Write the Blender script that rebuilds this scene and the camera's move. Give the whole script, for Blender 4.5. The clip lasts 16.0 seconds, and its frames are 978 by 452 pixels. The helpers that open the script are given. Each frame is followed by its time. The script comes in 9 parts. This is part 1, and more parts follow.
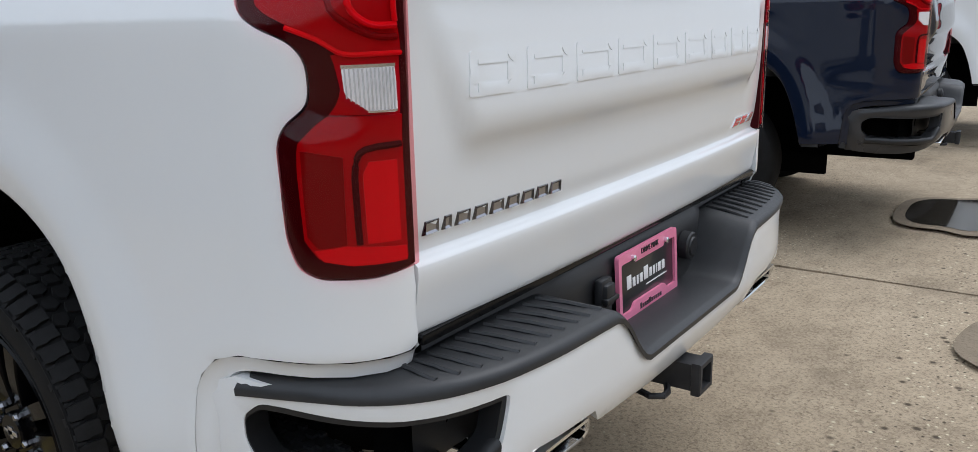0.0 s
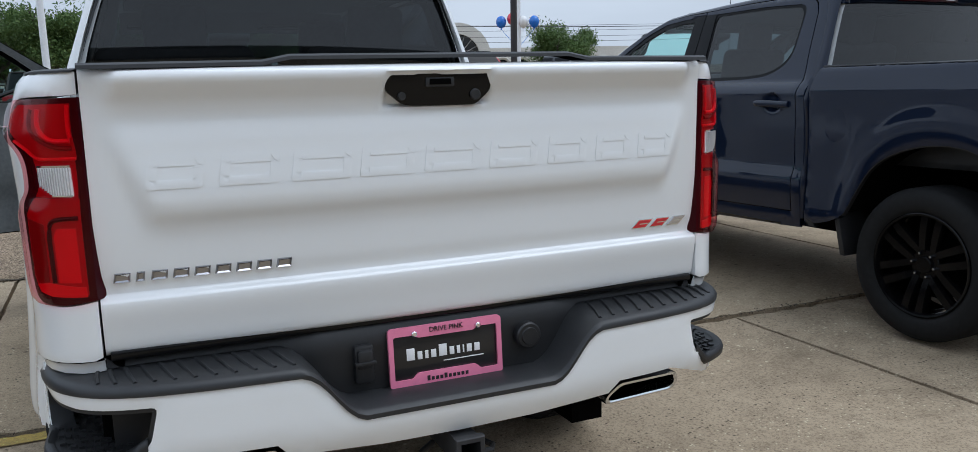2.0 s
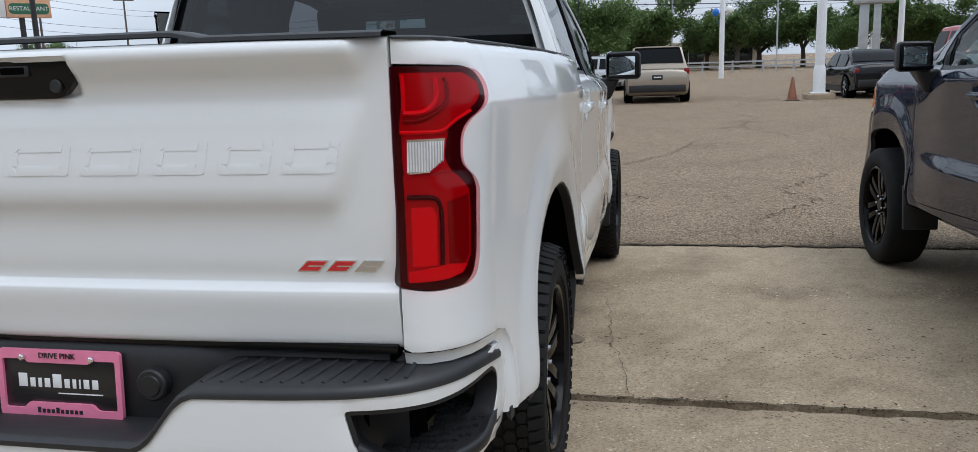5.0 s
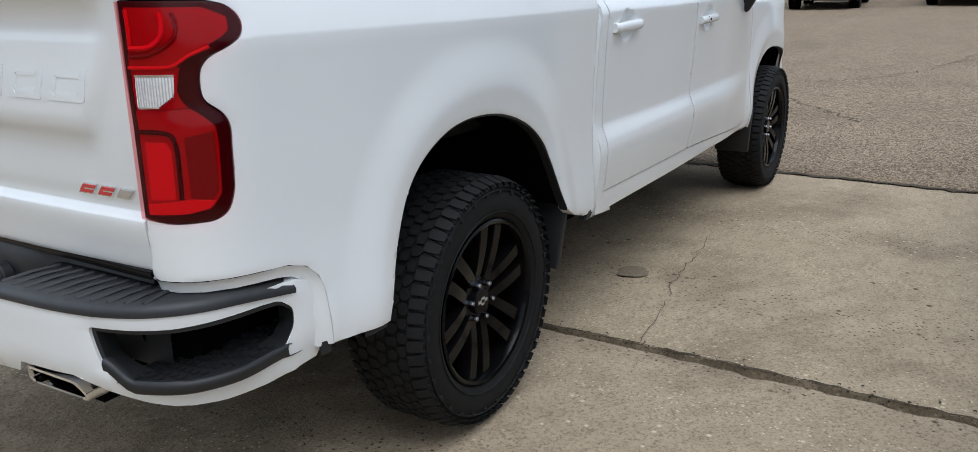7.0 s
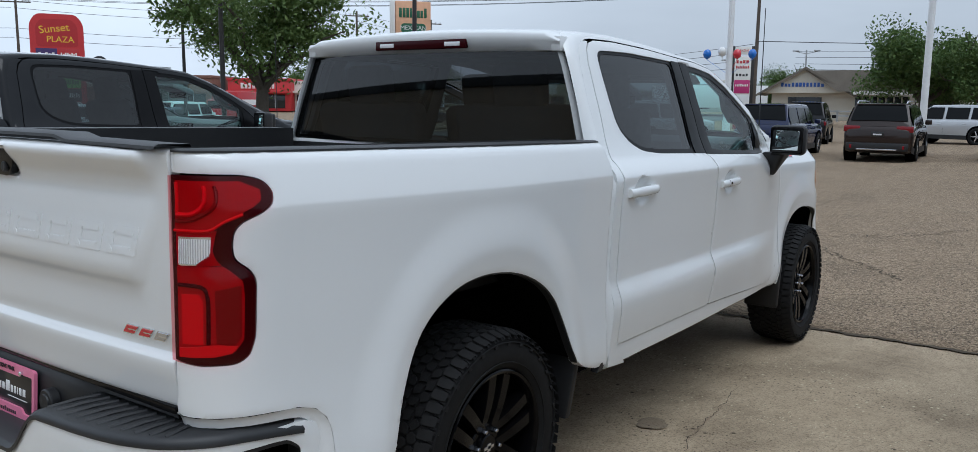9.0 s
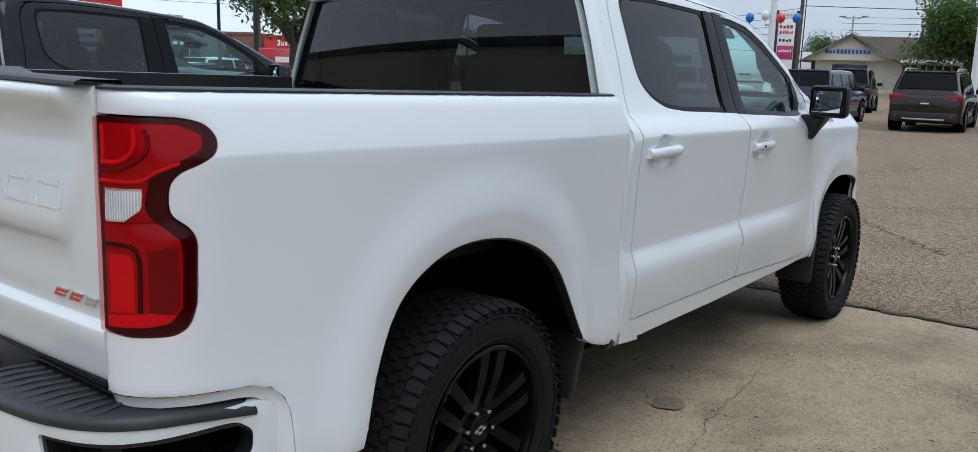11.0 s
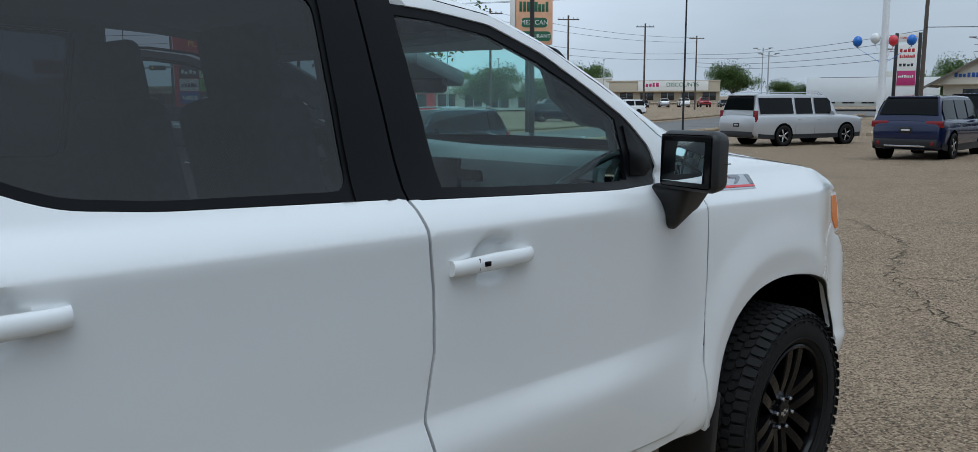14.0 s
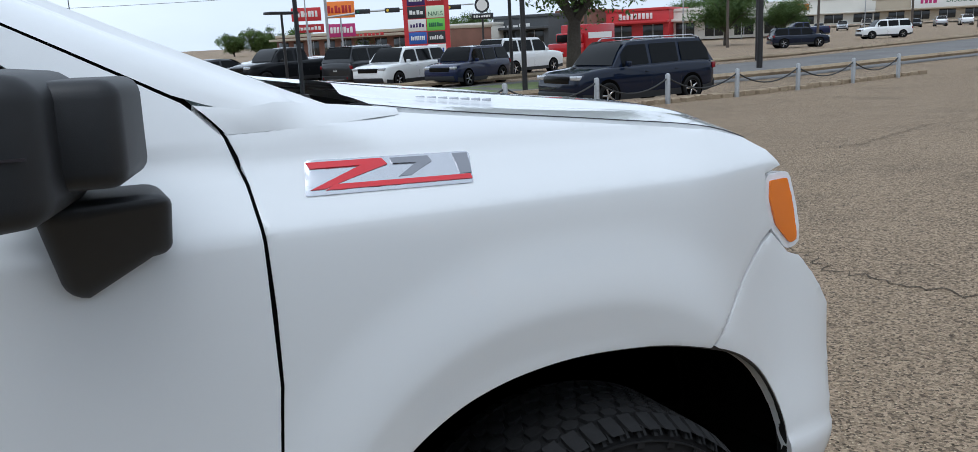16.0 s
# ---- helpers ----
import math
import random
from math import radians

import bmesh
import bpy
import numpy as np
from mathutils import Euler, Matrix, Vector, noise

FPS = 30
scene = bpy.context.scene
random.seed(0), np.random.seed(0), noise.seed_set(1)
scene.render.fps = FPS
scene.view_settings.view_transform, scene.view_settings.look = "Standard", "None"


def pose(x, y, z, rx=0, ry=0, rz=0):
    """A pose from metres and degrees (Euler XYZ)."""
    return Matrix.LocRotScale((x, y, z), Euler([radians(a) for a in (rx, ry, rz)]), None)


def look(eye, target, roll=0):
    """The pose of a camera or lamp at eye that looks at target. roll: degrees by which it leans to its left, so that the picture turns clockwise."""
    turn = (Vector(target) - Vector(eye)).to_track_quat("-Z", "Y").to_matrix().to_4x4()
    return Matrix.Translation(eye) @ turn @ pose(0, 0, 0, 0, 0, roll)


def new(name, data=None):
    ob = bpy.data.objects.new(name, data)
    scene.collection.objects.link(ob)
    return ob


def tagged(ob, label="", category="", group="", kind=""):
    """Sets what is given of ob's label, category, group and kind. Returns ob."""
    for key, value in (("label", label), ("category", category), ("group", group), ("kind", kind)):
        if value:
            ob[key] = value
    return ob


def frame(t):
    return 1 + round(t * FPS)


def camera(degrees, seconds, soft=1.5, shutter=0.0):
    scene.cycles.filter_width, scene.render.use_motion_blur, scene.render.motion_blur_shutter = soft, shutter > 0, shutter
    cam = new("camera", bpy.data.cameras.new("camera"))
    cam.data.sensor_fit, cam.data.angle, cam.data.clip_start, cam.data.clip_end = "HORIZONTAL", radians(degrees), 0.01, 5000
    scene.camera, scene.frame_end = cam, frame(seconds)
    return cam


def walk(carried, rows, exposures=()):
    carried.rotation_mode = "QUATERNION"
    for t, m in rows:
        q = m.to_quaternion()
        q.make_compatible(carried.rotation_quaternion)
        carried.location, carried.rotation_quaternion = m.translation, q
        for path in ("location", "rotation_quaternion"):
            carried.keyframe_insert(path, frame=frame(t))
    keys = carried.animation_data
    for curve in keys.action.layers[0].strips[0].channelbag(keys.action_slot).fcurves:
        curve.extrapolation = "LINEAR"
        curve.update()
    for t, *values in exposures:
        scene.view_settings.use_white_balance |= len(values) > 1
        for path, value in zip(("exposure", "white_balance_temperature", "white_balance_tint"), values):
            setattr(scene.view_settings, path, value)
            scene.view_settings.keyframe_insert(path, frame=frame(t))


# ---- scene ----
# The truck stands on a concrete apron that falls 1.15 degrees towards its nose.
PAD = Matrix.Rotation(radians(-1.15), 4, "Y")
cam = camera(60.01, 16.0, soft=0.7)
PATH = [
    (0, (0.7619, -1.7395, 1.3351), (-0.3493, -0.1605, 0.8138), -0.42),
    (0.5, (1.1781, -1.6025, 1.4088), (-0.1295, -0.1660, 0.9328), -0.34),
    (1, (1.4675, -1.3572, 1.4232), (-0.0235, -0.1027, 0.9724), -0.51),
    (1.5, (1.7617, -1.0779, 1.4286), (0.0952, -0.0437, 1.0371), -1.07),
    (2, (1.9581, -0.7453, 1.4360), (0.1606, 0.0509, 1.0686), -1.00),
    (2.5, (2.0858, -0.3873, 1.4348), (0.1942, 0.1595, 1.0843), -1.39),
    (3, (2.1826, -0.0022, 1.4474), (0.2375, 0.3093, 1.1015), -1.35),
    (3.5, (2.0905, 0.3553, 1.4272), (0.1248, 0.4896, 1.0836), -1.75),
    (4, (1.9675, 0.7011, 1.4048), (-0.0004, 0.6615, 1.0504), -1.96),
    (4.5, (1.7945, 1.0417, 1.3955), (-0.1597, 0.8242, 1.0295), -1.93),
    (5, (1.5576, 1.3245, 1.3906), (-0.3645, 0.9210, 1.0130), -1.86),
    (5.2, (1.4744, 1.4394, 1.3881), (-0.4267, 0.9590, 0.9942), -2.10),
    (7.3, (1.0311, 2.3940, 1.4860), (-0.5746, 1.3547, 0.9016), -0.97),
    (7.5, (1.0715, 2.4348, 1.5107), (-0.5395, 1.3823, 0.9659), -0.72),
    (8, (1.1277, 2.4961, 1.5359), (-0.5115, 1.4292, 1.1177), -0.25),
    (8.5, (1.1279, 2.5329, 1.5681), (-0.5229, 1.4531, 1.2379), 0.19),
    (9, (1.1222, 2.5388, 1.5699), (-0.4891, 1.3918, 1.2730), 0.58),
    (9.2, (1.1386, 2.5380, 1.5706), (-0.4427, 1.3504, 1.2726), 0.84),
    (11.3, (0.6227, 2.4233, 1.5149), (-0.9289, 1.2216, 1.1296), 1.73),
    (11.5, (0.4614, 2.4045, 1.5282), (-1.0889, 1.1950, 1.1629), 1.71),
    (12, (0.1022, 2.4689, 1.5714), (-1.4243, 1.2152, 1.2582), 1.42),
    (12.5, (-0.3340, 2.4588, 1.5712), (-1.8494, 1.1892, 1.2684), 1.84),
    (13, (-0.8229, 2.4948, 1.5620), (-2.3166, 1.2003, 1.2567), 1.60),
    (13.5, (-1.3421, 2.4532, 1.5401), (-2.7979, 1.1139, 1.2449), 0.53),
    (14, (-1.8643, 2.3982, 1.5318), (-3.2438, 0.9819, 1.2298), -0.23),
    (14.5, (-2.3800, 2.3892, 1.5345), (-3.6403, 0.8721, 1.2026), -0.72),
    (15, (-2.8983, 2.2807, 1.5015), (-4.0289, 0.6763, 1.1171), -1.13),
    (15.5, (-3.4582, 2.2687, 1.4752), (-4.4825, 0.6020, 1.0597), -2.60),
    (16, (-4.0190, 2.1717, 1.4450), (-4.9184, 0.4398, 1.0072), -2.83),
]
EXPOSURES = [(0, 0.75, 6050, 11), (0.5, 0.57, 5850, 9), (1, 0.53, 5850, 9), (2, 0.57, 5800, 9), (3, 0.55, 5800, 9), (4, 0.62, 5900, 10), (5.2, 0.64, 6000, 10), (7.5, 0.77, 5900, 9), (8, 0.67, 5850, 9), (8.5, 0.42, 5800, 8), (9.2, 0.38, 5800, 8), (11.5, 0.57, 5800, 8), (12.0, 0.49, 5750, 8), (12.5, 0.45, 5750, 8), (13, 0.19, 5750, 7), (13.5, 0.13, 5750, 6), (14, 0.26, 5735, 5), (15, 0.37, 5700, 2), (15.5, 0.38, 5700, 6), (16, 0.48, 5780, 8)]
walk(cam, [(t, look(eye, target, roll)) for t, eye, target, roll in PATH], EXPOSURES)
# ---- sky and sun: a bright overcast noon ----
world = bpy.data.worlds.new("overcast_sky")
scene.world = world
world.use_nodes = True
wn, wl = world.node_tree.nodes, world.node_tree.links
wn.clear()
w_out = wn.new("ShaderNodeOutputWorld")
w_bg = wn.new("ShaderNodeBackground")
w_sky = wn.new("ShaderNodeTexSky")
w_sky.sky_type = "NISHITA"
w_sky.sun_disc = False
w_sky.sun_elevation = radians(58)
w_sky.sun_rotation = radians(32)
w_sky.dust_density = 4.0
w_hsv = wn.new("ShaderNodeHueSaturation")
w_hsv.inputs["Saturation"].default_value = 0.35
wl.new(w_sky.outputs["Color"], w_hsv.inputs["Color"])
w_co = wn.new("ShaderNodeTexCoord")
w_map = wn.new("ShaderNodeMapping")
w_map.inputs["Scale"].default_value = (1.0, 1.0, 3.5)
wl.new(w_co.outputs["Generated"], w_map.inputs["Vector"])
w_noise = wn.new("ShaderNodeTexNoise")
w_noise.inputs["Scale"].default_value = 1.7
w_noise.inputs["Detail"].default_value = 5.0
w_noise.inputs["Roughness"].default_value = 0.55
wl.new(w_map.outputs["Vector"], w_noise.inputs["Vector"])
w_ramp = wn.new("ShaderNodeValToRGB")
w_ramp.color_ramp.elements[0].position = 0.30
w_ramp.color_ramp.elements[0].color = (5.3, 5.75, 6.25, 1)
w_ramp.color_ramp.elements[1].position = 0.72
w_ramp.color_ramp.elements[1].color = (6.8, 7.25, 7.75, 1)
wl.new(w_noise.outputs["Fac"], w_ramp.inputs["Fac"])
w_mix = wn.new("ShaderNodeMixRGB")
w_mix.inputs["Fac"].default_value = 0.85
wl.new(w_hsv.outputs["Color"], w_mix.inputs["Color1"])
wl.new(w_ramp.outputs["Color"], w_mix.inputs["Color2"])
w_sep = wn.new("ShaderNodeSeparateXYZ")
wl.new(w_co.outputs["Generated"], w_sep.inputs["Vector"])
w_rise = wn.new("ShaderNodeMapRange")
w_rise.inputs["To Min"].default_value, w_rise.inputs["To Max"].default_value = 0.63, 0.90
wl.new(w_sep.outputs["Z"], w_rise.inputs["Value"])
w_mul = wn.new("ShaderNodeMixRGB")
w_mul.blend_type = "MULTIPLY"
w_mul.inputs["Fac"].default_value = 1.0
wl.new(w_mix.outputs["Color"], w_mul.inputs["Color1"])
wl.new(w_rise.outputs["Result"], w_mul.inputs["Color2"])
# the cloud cover is thinner and brighter towards -y
w_thin = wn.new("ShaderNodeMapRange")
w_thin.interpolation_type = "SMOOTHSTEP"
w_thin.inputs["From Min"].default_value, w_thin.inputs["From Max"].default_value = -0.35, -1.0
w_thin.inputs["To Min"].default_value, w_thin.inputs["To Max"].default_value = 0.95, 1.55
wl.new(w_sep.outputs["Y"], w_thin.inputs["Value"])
w_mul2 = wn.new("ShaderNodeMixRGB")
w_mul2.blend_type = "MULTIPLY"
w_mul2.inputs["Fac"].default_value = 1.0
wl.new(w_mul.outputs["Color"], w_mul2.inputs["Color1"])
wl.new(w_thin.outputs["Result"], w_mul2.inputs["Color2"])
wl.new(w_mul2.outputs["Color"], w_bg.inputs["Color"])
w_bg.inputs["Strength"].default_value = 0.122
wl.new(w_bg.outputs["Background"], w_out.inputs["Surface"])

sun_data = bpy.data.lights.new("sun", "SUN")
sun_data.energy = 0.75
sun_data.angle = radians(40)
sun_data.color = (1.0, 0.985, 0.96)
sun = new("sun", sun_data)
sun.matrix_world = look((0, 0, 40), (-10, -16, 0))
# ---- materials ----
def mat(name, color, rough=0.5, metal=0.0, coat=0.0, spec=0.5, coat_rough=0.03):
    m = bpy.data.materials.new(name)
    m.use_nodes = True
    b = m.node_tree.nodes["Principled BSDF"]
    b.inputs["Base Color"].default_value = (*color, 1)
    b.inputs["Roughness"].default_value = rough
    b.inputs["Metallic"].default_value = metal
    b.inputs["Coat Weight"].default_value = coat
    b.inputs["Coat Roughness"].default_value = coat_rough
    b.inputs["Specular IOR Level"].default_value = spec
    return m


def grain(m, amount=0.15, scale=30.0, scale2=2.5, bump=0.0, bump_scale=200.0, rough_var=0.1, bump_dist=0.002):
    """Two scales of colour variation, a roughness variation and fine relief on a material."""
    n, l = m.node_tree.nodes, m.node_tree.links
    b = n["Principled BSDF"]
    base = tuple(b.inputs["Base Color"].default_value)
    co = n.new("ShaderNodeTexCoord")
    one, two = n.new("ShaderNodeTexNoise"), n.new("ShaderNodeTexNoise")
    one.inputs["Scale"].default_value, two.inputs["Scale"].default_value = scale, scale2
    one.inputs["Detail"].default_value = two.inputs["Detail"].default_value = 5.0
    for t in (one, two):
        l.new(co.outputs["Object"], t.inputs["Vector"])
    mul = n.new("ShaderNodeMath")
    mul.operation = "ADD"
    l.new(one.outputs["Fac"], mul.inputs[0])
    l.new(two.outputs["Fac"], mul.inputs[1])
    ramp = n.new("ShaderNodeMapRange")
    ramp.inputs["From Min"].default_value, ramp.inputs["From Max"].default_value = 0.7, 1.3
    ramp.inputs["To Min"].default_value, ramp.inputs["To Max"].default_value = 1 - amount, 1 + amount
    l.new(mul.outputs[0], ramp.inputs["Value"])
    mix = n.new("ShaderNodeMixRGB")
    mix.blend_type = "MULTIPLY"
    mix.inputs["Fac"].default_value = 1.0
    mix.inputs["Color1"].default_value = base
    l.new(ramp.outputs["Result"], mix.inputs["Color2"])
    l.new(mix.outputs["Color"], b.inputs["Base Color"])
    if rough_var:
        r = n.new("ShaderNodeMapRange")
        base_r = b.inputs["Roughness"].default_value
        r.inputs["To Min"].default_value, r.inputs["To Max"].default_value = max(0.02, base_r - rough_var), min(1, base_r + rough_var)
        l.new(two.outputs["Fac"], r.inputs["Value"])
        l.new(r.outputs["Result"], b.inputs["Roughness"])
    if bump:
        t = n.new("ShaderNodeTexNoise")
        t.inputs["Scale"].default_value, t.inputs["Detail"].default_value = bump_scale, 3.0
        l.new(co.outputs["Object"], t.inputs["Vector"])
        bp = n.new("ShaderNodeBump")
        bp.inputs["Strength"].default_value, bp.inputs["Distance"].default_value = bump, bump_dist
        l.new(t.outputs["Fac"], bp.inputs["Height"])
        l.new(bp.outputs["Normal"], b.inputs["Normal"])
    return m


def paint(name, color, metal=0.0, gloss=1.5, spec=0.12):
    m = mat(name, color, rough=0.42, metal=metal, coat=1.0, coat_rough=0.02, spec=spec)
    m.node_tree.nodes["Principled BSDF"].inputs["Coat IOR"].default_value = gloss
    return grain(m, amount=0.02, scale=900.0, scale2=1.2, rough_var=0.04)


def glass(name, tint, shine=0.062, edge=0.92):
    """A thin pane: tinted see-through with a glossy face."""
    m = bpy.data.materials.new(name)
    m.use_nodes = True
    n, l = m.node_tree.nodes, m.node_tree.links
    n.clear()
    out = n.new("ShaderNodeOutputMaterial")
    tr, gl, fr, mx = n.new("ShaderNodeBsdfTransparent"), n.new("ShaderNodeBsdfGlossy"), n.new("ShaderNodeLayerWeight"), n.new("ShaderNodeMixShader")
    tr.inputs["Color"].default_value = (*tint, 1)
    gl.inputs["Roughness"].default_value = 0.01
    fr.inputs["Blend"].default_value = 0.5
    p5, ma = n.new("ShaderNodeMath"), n.new("ShaderNodeMath")
    p5.operation, ma.operation = "POWER", "MULTIPLY_ADD"
    p5.inputs[1].default_value, ma.inputs[1].default_value, ma.inputs[2].default_value = 4.5, edge, shine
    l.new(fr.outputs["Facing"], p5.inputs[0])
    l.new(p5.outputs[0], ma.inputs[0])
    l.new(ma.outputs[0], mx.inputs[0])
    l.new(tr.outputs[0], mx.inputs[1])
    l.new(gl.outputs[0], mx.inputs[2])
    l.new(mx.outputs[0], out.inputs["Surface"])
    return m


WHITE = paint("white_paint", (0.785, 0.80, 0.805), gloss=1.5, spec=0.3)
NAVY = paint("navy_paint", (0.0040, 0.0085, 0.023), 0.0, gloss=1.42, spec=0.04)
CHARCOAL = paint("charcoal_paint", (0.009, 0.0100, 0.012), 0.0, gloss=1.35, spec=0.03)
RED_PAINT = paint("red_paint", (0.36, 0.012, 0.02))
TAN_PAINT = paint("tan_paint", (0.36, 0.31, 0.25), 0.4)
SILVER_PAINT = paint("silver_paint", (0.50, 0.51, 0.53), 0.5)
BROWN_PAINT = paint("brown_paint", (0.022, 0.013, 0.011), 0.1, gloss=1.4)
BLUE_PAINT = paint("blue_paint", (0.005, 0.011, 0.050), 0.1)
DARK_PAINT = paint("dark_grey_paint", (0.03, 0.032, 0.036), 0.3)
PLASTIC = grain(mat("black_plastic", (0.013, 0.0135, 0.015), 0.5), 0.12, 60, 4, bump=0.25, bump_scale=700, bump_dist=0.0006)
PAD_PLASTIC = grain(mat("step_pad_plastic", (0.021, 0.022, 0.024), 0.48), 0.15, 40, 5, bump=0.3, bump_scale=500, bump_dist=0.0008)
GLOSS_BLACK = grain(mat("gloss_black", (0.0040, 0.0040, 0.0045), 0.24, spec=0.25), 0.1, 40, 3, rough_var=0.05)
TRIM_BLACK = grain(mat("satin_black_trim", (0.005, 0.0052, 0.0062), 0.36, spec=0.13), 0.1, 30, 3, rough_var=0.06)
WHEEL_BLACK = grain(mat("wheel_black", (0.0030, 0.0030, 0.0034), 0.16, spec=0.14), 0.1, 40, 3, rough_var=0.04)
# near-black without gloss: shade in arches and hollows is put into this colour
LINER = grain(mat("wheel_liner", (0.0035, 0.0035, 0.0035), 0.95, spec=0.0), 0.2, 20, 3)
RUBBER = grain(mat("tyre_rubber", (0.0095, 0.0095, 0.0098), 0.75, spec=0.2), 0.25, 35, 6, bump=0.3, bump_scale=300, bump_dist=0.001)
TREAD = grain(mat("tread_rubber", (0.0155, 0.0155, 0.016), 0.75, spec=0.2), 0.2, 60, 8, bump=0.3, bump_scale=300, bump_dist=0.001)
CHROME = mat("chrome", (0.75, 0.76, 0.78), 0.08, 1.0)
DARK_CHROME = mat("dark_chrome", (0.33, 0.33, 0.35), 0.12, 1.0)
SATIN_SILVER = grain(mat("satin_silver", (0.62, 0.63, 0.66), 0.22, 0.9), 0.04, 80, 5, rough_var=0.05)
ALLOY = grain(mat("alloy", (0.55, 0.56, 0.58), 0.25, 0.9), 0.06, 40, 5)
STEEL = grain(mat("dark_steel", (0.03, 0.03, 0.032), 0.6, 0.3), 0.25, 30, 4)
LENS_RED = mat("red_lens", (0.35, 0.0009, 0.008), 0.3, spec=0.1)
LENS_BRIGHT = mat("bright_red_lens", (0.64, 0.0014, 0.014), 0.3, spec=0.1)
LENS_DEEP = mat("deep_red_lens", (0.17, 0.0008, 0.004), 0.3, spec=0.1)
LENS_DARK = mat("maroon_lens", (0.035, 0.001, 0.004), 0.2, spec=0.15)
LENS_CLEAR = mat("clear_lens", (0.88, 0.88, 0.90), 0.15, 0.1, coat=0.6)
LENS_RIB = mat("grey_lens_rib", (0.60, 0.595, 0.61), 0.2, 0.3)
AMBER = mat("amber_lens", (0.85, 0.20, 0.01), 0.15, coat=1.0)
BADGE_RED = mat("badge_red", (0.62, 0.02, 0.03), 0.25, coat=0.5)
PINK = grain(mat("pink_plastic", (0.78, 0.22, 0.36), 0.4, coat=0.2), 0.05, 60, 8)
PLATE_BLACK = mat("plate_black", (0.008, 0.008, 0.009), 0.35, coat=0.4)
WHITE_MARK = mat("white_print", (0.82, 0.82, 0.82), 0.5)
BLACK_MARK = mat("black_print", (0.02, 0.015, 0.018), 0.5)
TINT = glass("privacy_glass", (0.105, 0.118, 0.130))
CLEAR = glass("window_glass", (0.76, 0.995, 0.965), edge=0.6)
LENS_COVER = glass("red_lens_cover", (0.96, 0.42, 0.44), 0.018)
CLOTH = grain(mat("dark_cabin_trim", (0.135, 0.145, 0.150), 0.8), 0.2, 50, 5)
LINING = grain(mat("grey_cabin_lining", (0.42, 0.43, 0.435), 0.8), 0.1, 50, 5)
MIRROR = mat("mirror_glass", (0.60, 0.65, 0.66), 0.02, 1.0)
# ---- mesh tools ----
import mathutils


def finish(name, bm, material, sharp=38):
    me = bpy.data.meshes.new(name)
    bm.to_mesh(me)
    bm.free()
    me.polygons.foreach_set("use_smooth", [True] * len(me.polygons))
    me.set_sharp_from_angle(angle=radians(sharp))
    me.materials.append(material)
    return me


def part(name, bm, material, parent, label="", sharp=38):
    """Links a bmesh as one mesh object under a thing or a part."""
    ob = new(name, finish(name, bm, material, sharp))
    ob.parent = parent
    if material in (CLEAR, TINT, LENS_COVER):
        ob.visible_shadow = False
    if label:
        ob["label"] = label
    return ob


def thing(name, label, category, group="", kind="", m=None):
    ob = new(name)
    ob.empty_display_size = 0.2
    if m is not None:
        ob.matrix_world = m
    return tagged(ob, label, category, group, kind)


def solid(name, bm, material, label, category, group="", kind="", m=None, sharp=38):
    """A thing that is one mesh."""
    ob = new(name, finish(name, bm, material, sharp))
    if m is not None:
        ob.matrix_world = m
    return tagged(ob, label, category, group, kind)


def box(bm, x0, x1, y0, y1, z0, z1, r=0.0, seg=2, m=None):
    c = bmesh.ops.create_cube(bm, size=1.0, matrix=Matrix.Translation(((x0 + x1) / 2, (y0 + y1) / 2, (z0 + z1) / 2)) @ Matrix.Diagonal((abs(x1 - x0), abs(y1 - y0), abs(z1 - z0), 1)))
    vs = c["verts"]
    if r:
        es = list({e for v in vs for e in v.link_edges})
        got = bmesh.ops.bevel(bm, geom=es, offset=r, segments=seg, profile=0.5, affect="EDGES")
        vs = list({v for f in got["faces"] for v in f.verts} | {v for v in vs if v.is_valid})
    if m is not None:
        bmesh.ops.transform(bm, matrix=m, verts=vs)
    return vs


def boxed(*a, **k):
    bm = bmesh.new()
    box(bm, *a, **k)
    return bm


def tube(bm, pts, r, n=10, cap=True):
    """A round tube along points; r a number or one radius a point."""
    pts = [Vector(p) for p in pts]
    rad = [float(v) for v in r] if isinstance(r, (list, tuple, np.ndarray)) else [float(r)] * len(pts)
    rings = []
    ref = Vector((0, 0, 1))
    for i, p in enumerate(pts):
        d = (pts[min(i + 1, len(pts) - 1)] - pts[max(i - 1, 0)]).normalized()
        a = d.cross(ref if abs(d.z) < 0.95 else Vector((1, 0, 0))).normalized()
        b = d.cross(a)
        rings.append([bm.verts.new(p + rad[i] * (a * math.cos(k * math.tau / n) + b * math.sin(k * math.tau / n))) for k in range(n)])
    for q, s in zip(rings, rings[1:]):
        for k in range(n):
            bm.faces.new((q[k], q[(k + 1) % n], s[(k + 1) % n], s[k]))
    if cap:
        bm.faces.new(rings[0][::-1])
        bm.faces.new(rings[-1])
    bmesh.ops.recalc_face_normals(bm, faces=bm.faces[:])


